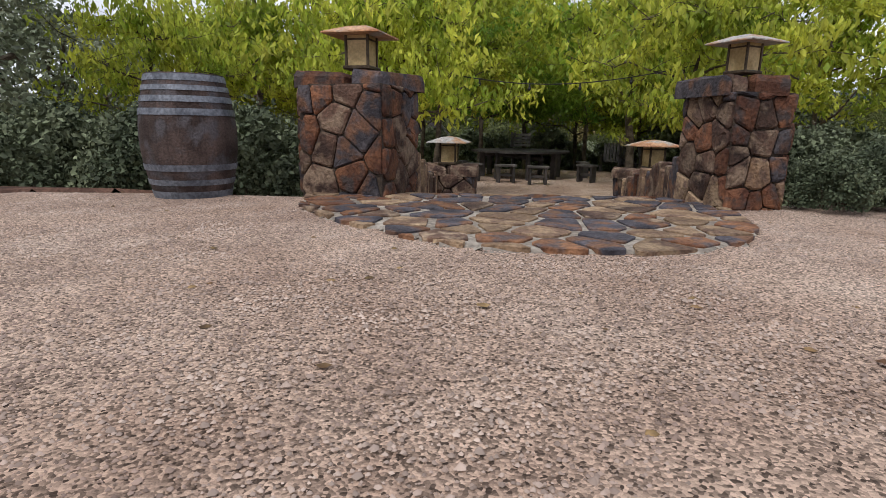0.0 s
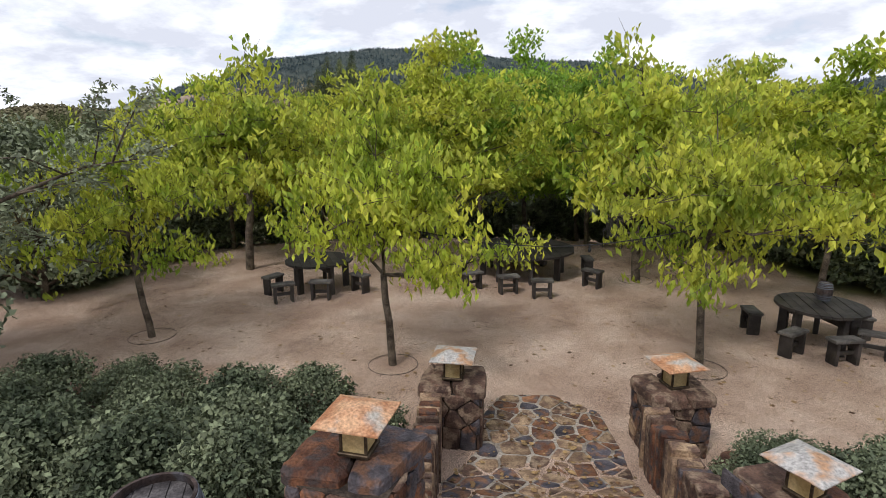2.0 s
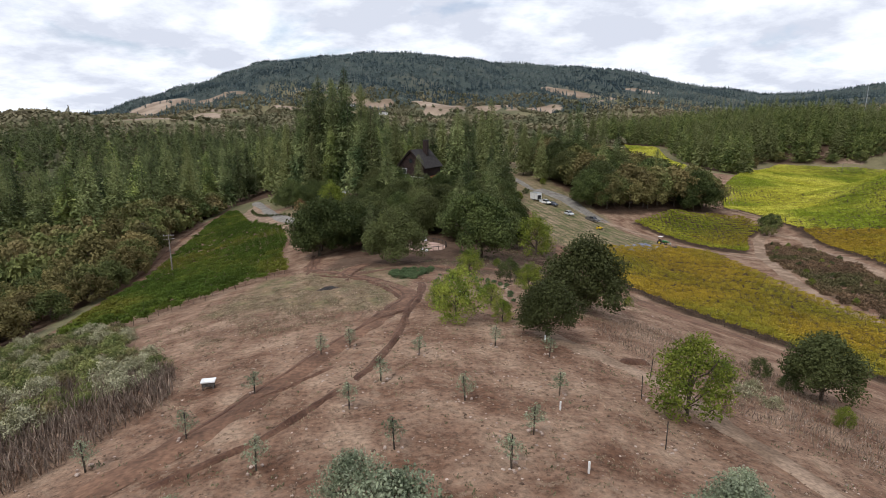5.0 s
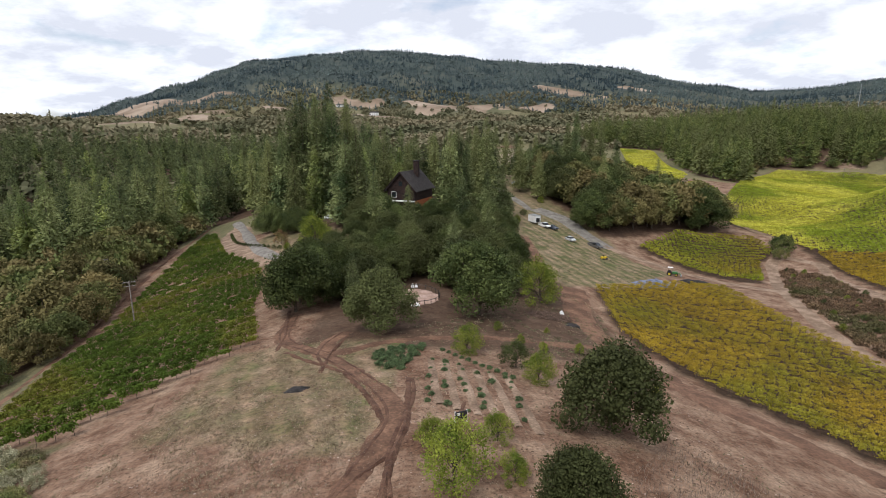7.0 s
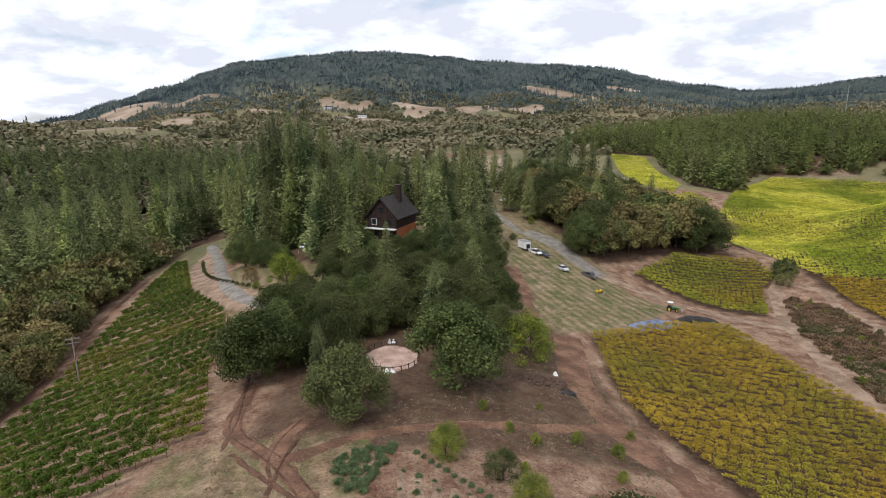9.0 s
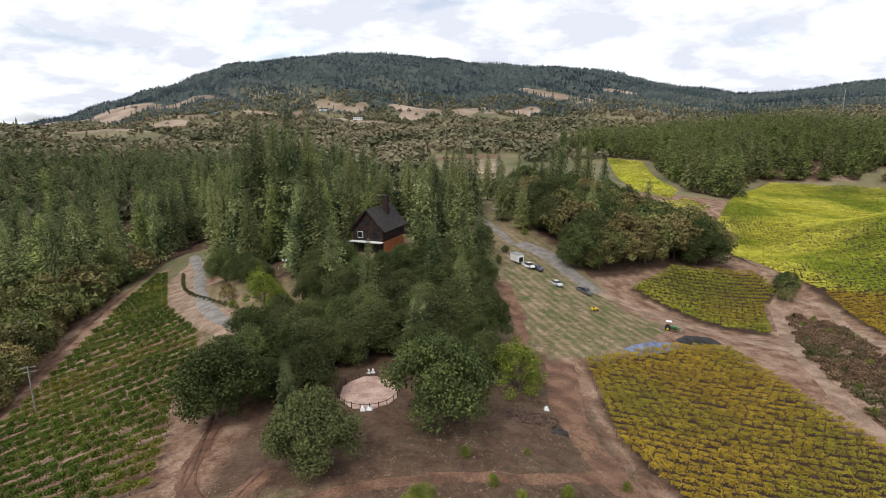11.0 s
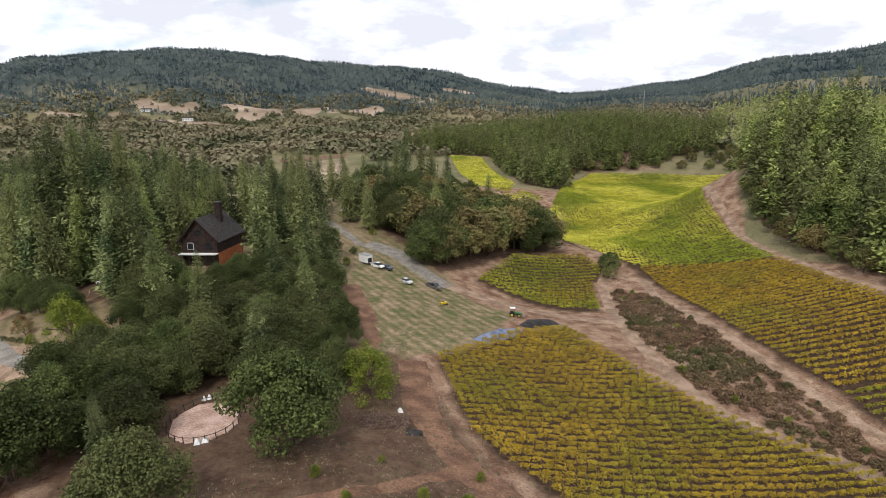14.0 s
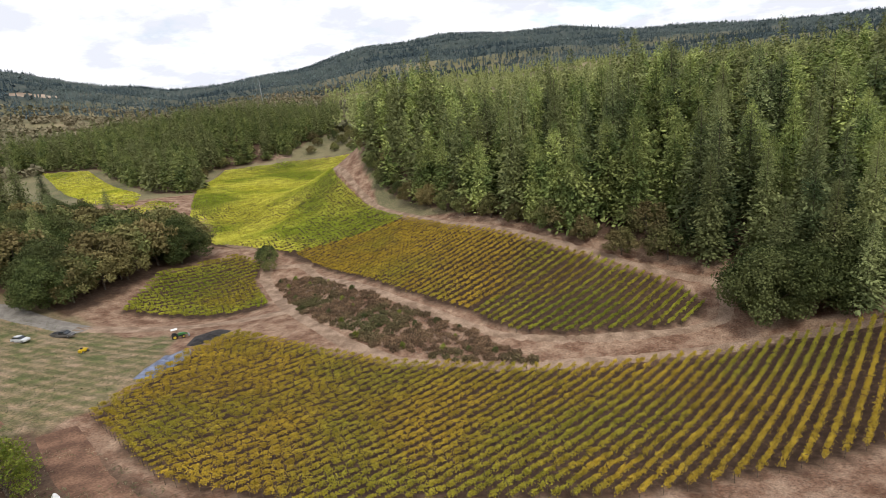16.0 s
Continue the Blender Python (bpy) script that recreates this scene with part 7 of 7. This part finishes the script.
for x, y in scatter([(-25, 59), (-27, 66), (-35, 74), (-41, 85), (-57, 90), (-64, 96), (-74, 90), (-60, 62), (-42, 50), (-30, 52)], 230, 1.9, R):
    cream = R.random() < 0.3
    plant("coyote_brush", CREAM if cream else GREENB, x, y, "coyote brush with cream seed heads" if cream else "low green brush on the bank", "bush", "brush on the bank", R.uniform(0.6, 1.1), R.uniform(0, 360), crown="foliage")


def stalks(poly, n, h, seed, label):
    rng = np.random.default_rng(seed)
    px, py = [q[0] for q in poly], [q[1] for q in poly]
    x, y = rng.uniform(min(px), max(px), n * 3), rng.uniform(min(py), max(py), n * 3)
    k = inside(poly, x, y)
    x, y = x[k][:n], y[k][:n]
    d = rng.normal(0, 0.28, (len(x), 3))
    d[:, 2] = 1
    L = h * rng.uniform(0.5, 1.2, len(x))
    c = np.stack([x, y, heights(x, y) + L * 0.42], 1)
    v, f = leaf_cloud(c, d, L, np.full(len(x), 0.045), rng, 0.1)
    return tagged(part("dry_stalks", np_mesh("dry_stalks", v, f, M["stalk"])), label, "dry weeds", kind="stuff")


stalks([(-21, 55), (-24, 62), (-32, 66), (-42, 60), (-34, 46), (-24, 44)], 5200, 1.5, 4, "tall dry brown weed stalks along the bank")
stalks([(17, 58), (14, 74), (22, 84), (34, 70), (36, 52), (26, 46)], 3200, 0.7, 5, "dry brown weeds beside the path")
stalks([(-30, 88), (-8, 98), (-6, 74), (-26, 70)], 5000, 0.22, 6, "mown dry grass strip")
SCRUB = clump_tree("scrub", 1.0, 1.5, 420, 0.36, M["leaf_rust"], 93, base=0.0, trunk_r=0.05, lobes=22)
RUST_FIELD = [(118, 213), (123, 197), (107, 150), (104, 122), (99, 106), (91, 121), (88, 142), (96, 174)]
for x, y in scatter(RUST_FIELD, 330, 1.35, R):
    plant("scrub_bush", SCRUB, x, y, "low red-brown scrub between the tracks", "bush", "scrub between the tracks", R.uniform(0.45, 1.2), R.uniform(0, 360), crown="foliage")
for x, y, s in [(127, 228, 0.75), (130, 232, 0.65), (123, 222, 0.5)]:
    plant("oak_tree", OAK_LO[0], x, y, "small grey-green oak at the track fork", "tree", "oak groves", s, 30)
for k in range(26):
    u = k / 25
    x, y = -82 + 45 * u, 250 - 68 * u
    plant("hedge_bush", BUSH[1], x - 6 * math.sin(math.pi * u), y, "small clipped bush along the driveway", "bush", "driveway bushes", R.uniform(0.35, 0.5), R.uniform(0, 360), crown="foliage")

# ---- poles and pylon ----
M["pole"] = material("grey_timber_pole", (0.16, 0.13, 0.11), (0.30, 0.27, 0.24), 2, 0.9)


def power_pole(x, y, h, turn):
    ob = empty("power_pole", pose(x, y, ground_z(x, y), 0, 0, turn), "grey timber power pole with crossarms", "pole", "power poles")
    v, f = tube_data([(0, 0, -0.3), (0, 0, h)], [0.17, 0.11], 8)
    part("shaft", mesh_from("pole_shaft", v, f, M["pole"]), ob)
    for k in range(2):
        part("crossarm", box_mesh("crossarm", 2.6, 0.13, 0.15, M["pole"], 0.01, pose(0, 0.1, h - 0.4 - 0.9 * k)), ob)
    for s in (-1.1, -0.5, 0.5, 1.1):
        part("insulator", box_mesh("insulator", 0.09, 0.09, 0.22, M["steel"], 0.02, pose(s, 0.1, h - 0.25)), ob)


for x, y, h, t in [(-70.7, 155, 10.5, 25), (84, 247, 11, 20), (320, 455, 9, 60), (-96, 190, 9.5, 25)]:
    power_pole(x, y, h, t)


def pylon(x, y, base, h, w):
    ob = empty("pylon", pose(x, y, base, 0, 0, 40), "steel lattice transmission tower above the wood", "pylon")
    v, f = [], []
    lv = 9
    for k in range(lv + 1):
        u = k / lv
        r = w * (1 - 0.75 * u)
        ring = [Vector((sx * r, sy * r, h * u)) for sx, sy in ((-1, -1), (1, -1), (1, 1), (-1, 1))]
        if k:
            for i in range(4):
                tube_data([prev[i], ring[i]], [0.13, 0.13], 4, v, f)
                tube_data([prev[i], ring[(i + 1) % 4]], [0.08, 0.08], 3, v, f)
        prev = ring
    part("lattice", mesh_from("pylon_lattice", v, f, M["steel"]), ob)
    for z in (0.72, 0.84, 0.96):
        part("arm", box_mesh("pylon_arm", w * 3.4, 0.3, 0.3, M["steel"], 0.0, pose(0, 0, h * z)), ob)


pylon(398, 370, ground_z(398, 370) - 1, 54.5 - ground_z(398, 370), 4.0)
v, f = tube_data([(872, 1165, ground_z(872, 1165) - 2), (872, 1165, 96)], [0.9, 0.5], 5)
tagged(part("radio_mast", mesh_from("radio_mast", v, f, M["steel"])), "thin radio mast on the far ridge", "mast")
patch("bare_slope", [(335, 478), (352, 470), (362, 500), (345, 512), (332, 500)], M["track"], "bare tan slope above the vineyard", step=3.0)
patch("far_field", [(22, 668), (98, 690), (104, 720), (24, 700)], M["redsoil"], "bare ploughed red field beyond the oaks", step=4.0)
patch("far_field", [(44, 535), (72, 535), (98, 680), (36, 664)], M["meadow"], "tan ploughed field beyond the oaks", step=4.0)

# brown shrub and small round bushes
RUSTY = clump_tree("rusty_shrub", 3.4, 1.8, 4200, 0.13, M["leaf_rust_tree"], 95, base=0.03, trunk_r=0.08)
plant("bush", RUSTY, -47.5, 197, "orange-brown autumn shrub beside the driveway", "bush", "shrubs by the driveway", 1.35, 10)
plant("bush", RUSTY, -36, 236, "red-brown tree among the firs", "bush", "shrubs by the driveway", 1.8, 80)
plant("bush", RUSTY, 71, 262, "yellow-brown oak at the edge of the grove", "bush", "shrubs by the driveway", 2.2, 120)
for x, y, s in [(23.1, 59.8, 0.75), (24.2, 58.3, 0.5)]:
    plant("bush", CREAM, x, y, "small round cream-yellow bush beside the path", "bush", "round bushes by the path", s, 40, crown="foliage")
# loose soil thrown up beside the path
heap("soil_mound", [(13, 62.2), (16.6, 63.4), (16.8, 64.4), (14.2, 64.6)], 0.55, M["rut"], "low mound of freshly dug red soil", "mound", 11)


def tufts(poly, n, h, w, mat, seed, name, label, category):
    """Short grass and weed blades in loose tufts."""
    rng = np.random.default_rng(seed)
    px, py = [q[0] for q in poly], [q[1] for q in poly]
    x, y = rng.uniform(min(px), max(px), n), rng.uniform(min(py), max(py), n)
    k = inside(poly, x, y) & (np.sin(x * 0.31 + seed) * np.sin(y * 0.23) + 0.5 * np.sin(x * 0.9 + y * 0.7) > -0.2)
    x, y = np.repeat(x[k], 5), np.repeat(y[k], 5)
    x, y = x + rng.normal(0, 0.14, len(x)), y + rng.normal(0, 0.14, len(y))
    d = rng.normal(0, 0.55, (len(x), 3))
    d[:, 2] = 1
    L = h * rng.uniform(0.5, 1.3, len(x))
    v, f = leaf_cloud(np.stack([x, y, heights(x, y) + L * 0.35], 1), d, L, np.full(len(x), w), rng, 0.1)
    return tagged(part(name, np_mesh(name, v, f, mat)), label, category, kind="stuff")


M["straw"] = material("straw_grass", (0.20, 0.15, 0.095), (0.40, 0.32, 0.22), 0.8, 0.95, island=0.35)
M["weed"] = material("grey_green_weeds", (0.09, 0.10, 0.05), (0.20, 0.20, 0.11), 0.8, 0.9, island=0.35)
SLOPE = [(-34, 34), (-36, 60), (-38, 90), (-28, 116), (0, 118), (30, 112), (33, 60), (30, 34)]
tufts(SLOPE, 7000, 0.16, 0.05, M["straw"], 21, "dry_grass", "sparse tufts of dry straw grass on red soil", "dry grass")
tufts(SLOPE, 2600, 0.2, 0.06, M["weed"], 22, "weeds", "sparse grey-green weeds on red soil", "weeds")
tufts([(-36, 96), (-26, 110), (-8, 94), (-8, 72), (-30, 68)], 8000, 0.2, 0.06, M["straw"], 23, "dry_grass", "mown pale straw on the dry strip", "dry grass")
tufts(YARD, 5200, 0.25, 0.09, M["weed"], 24, "weeds", "patchy green weeds in the mown yard", "weeds")
tufts(RUST_FIELD, 5000, 0.6, 0.12, M["stalk"], 25, "dry_weeds", "tall dry brown weeds between the tracks", "dry weeds")
tufts([(150, 90), (158, 92), (176, 178), (200, 224), (190, 226), (164, 166)], 2500, 0.4, 0.12, M["straw"], 26, "dry_grass", "dry grass along the foot of the wood", "dry grass")
for x, y in scatter(RUST_FIELD, 34, 4.0, R):
    plant("bush", BUSH[R.randrange(2)], x, y, "low green bush among the brown scrub", "bush", "bushes between the tracks", R.uniform(0.3, 0.6), R.uniform(0, 360))
LOWER = [(-6, 120), (6, 112), (34, 106), (33, 150), (24, 160), (14, 150), (8, 134)]
tufts(LOWER, 3200, 0.3, 0.08, M["weed"], 27, "weeds", "rank grey-green weeds below the oaks", "weeds")
tufts(LOWER, 2200, 0.3, 0.07, M["straw"], 28, "dry_grass", "dry straw grass below the oaks", "dry grass")
for x, y, s in [(15, 112, 0.5), (21, 114, 0.55), (26, 112, 0.6), (18, 124, 0.35), (30, 118, 0.45), (24, 105, 0.5), (12, 104, 0.45), (27, 99, 0.5)]:
    plant("bush", BUSH[0], x, y, "low yellow-green shrub on the rough slope", "bush", "shrubs of the slope", s, R.uniform(0, 360))

# ---- far farm buildings ----
def far_barn(x, y, L, W, h, turn, label):
    ob = empty("farm_building", pose(x, y, ground_z(x, y) - 0.5, 0, 0, turn), label, "building", "far farm buildings")
    part("wall", box_mesh("barn_wall", L, W, h, M["white"]), ob)
    v = [(sx * (L / 2 + 0.6), sy, z) for sx in (-1, 1) for sy, z in ((-W / 2 - 0.8, h), (W / 2 + 0.8, h), (0, h + W * 0.3))]
    part("roof", mesh_from("barn_roof", v, [(0, 1, 2), (3, 5, 4), (0, 2, 5, 3), (1, 4, 5, 2), (0, 3, 4, 1)], M["shingle"]), ob)
    for k in range(4):
        part("window", box_mesh("barn_window", L * 0.09, 0.3, h * 0.4, M["glass_dark"], 0.0, pose(L * (k - 1.5) / 4, -W / 2, h * 0.3)), ob)


far_barn(-212, 1470, 44, 12, 7, 6, "long low white barn on the far hillside")
far_barn(-150, 1490, 22, 11, 7, -8, "small white farmhouse on the far hillside")
far_barn(-262, 1640, 20, 10, 6, 15, "small white farmhouse among far oaks")
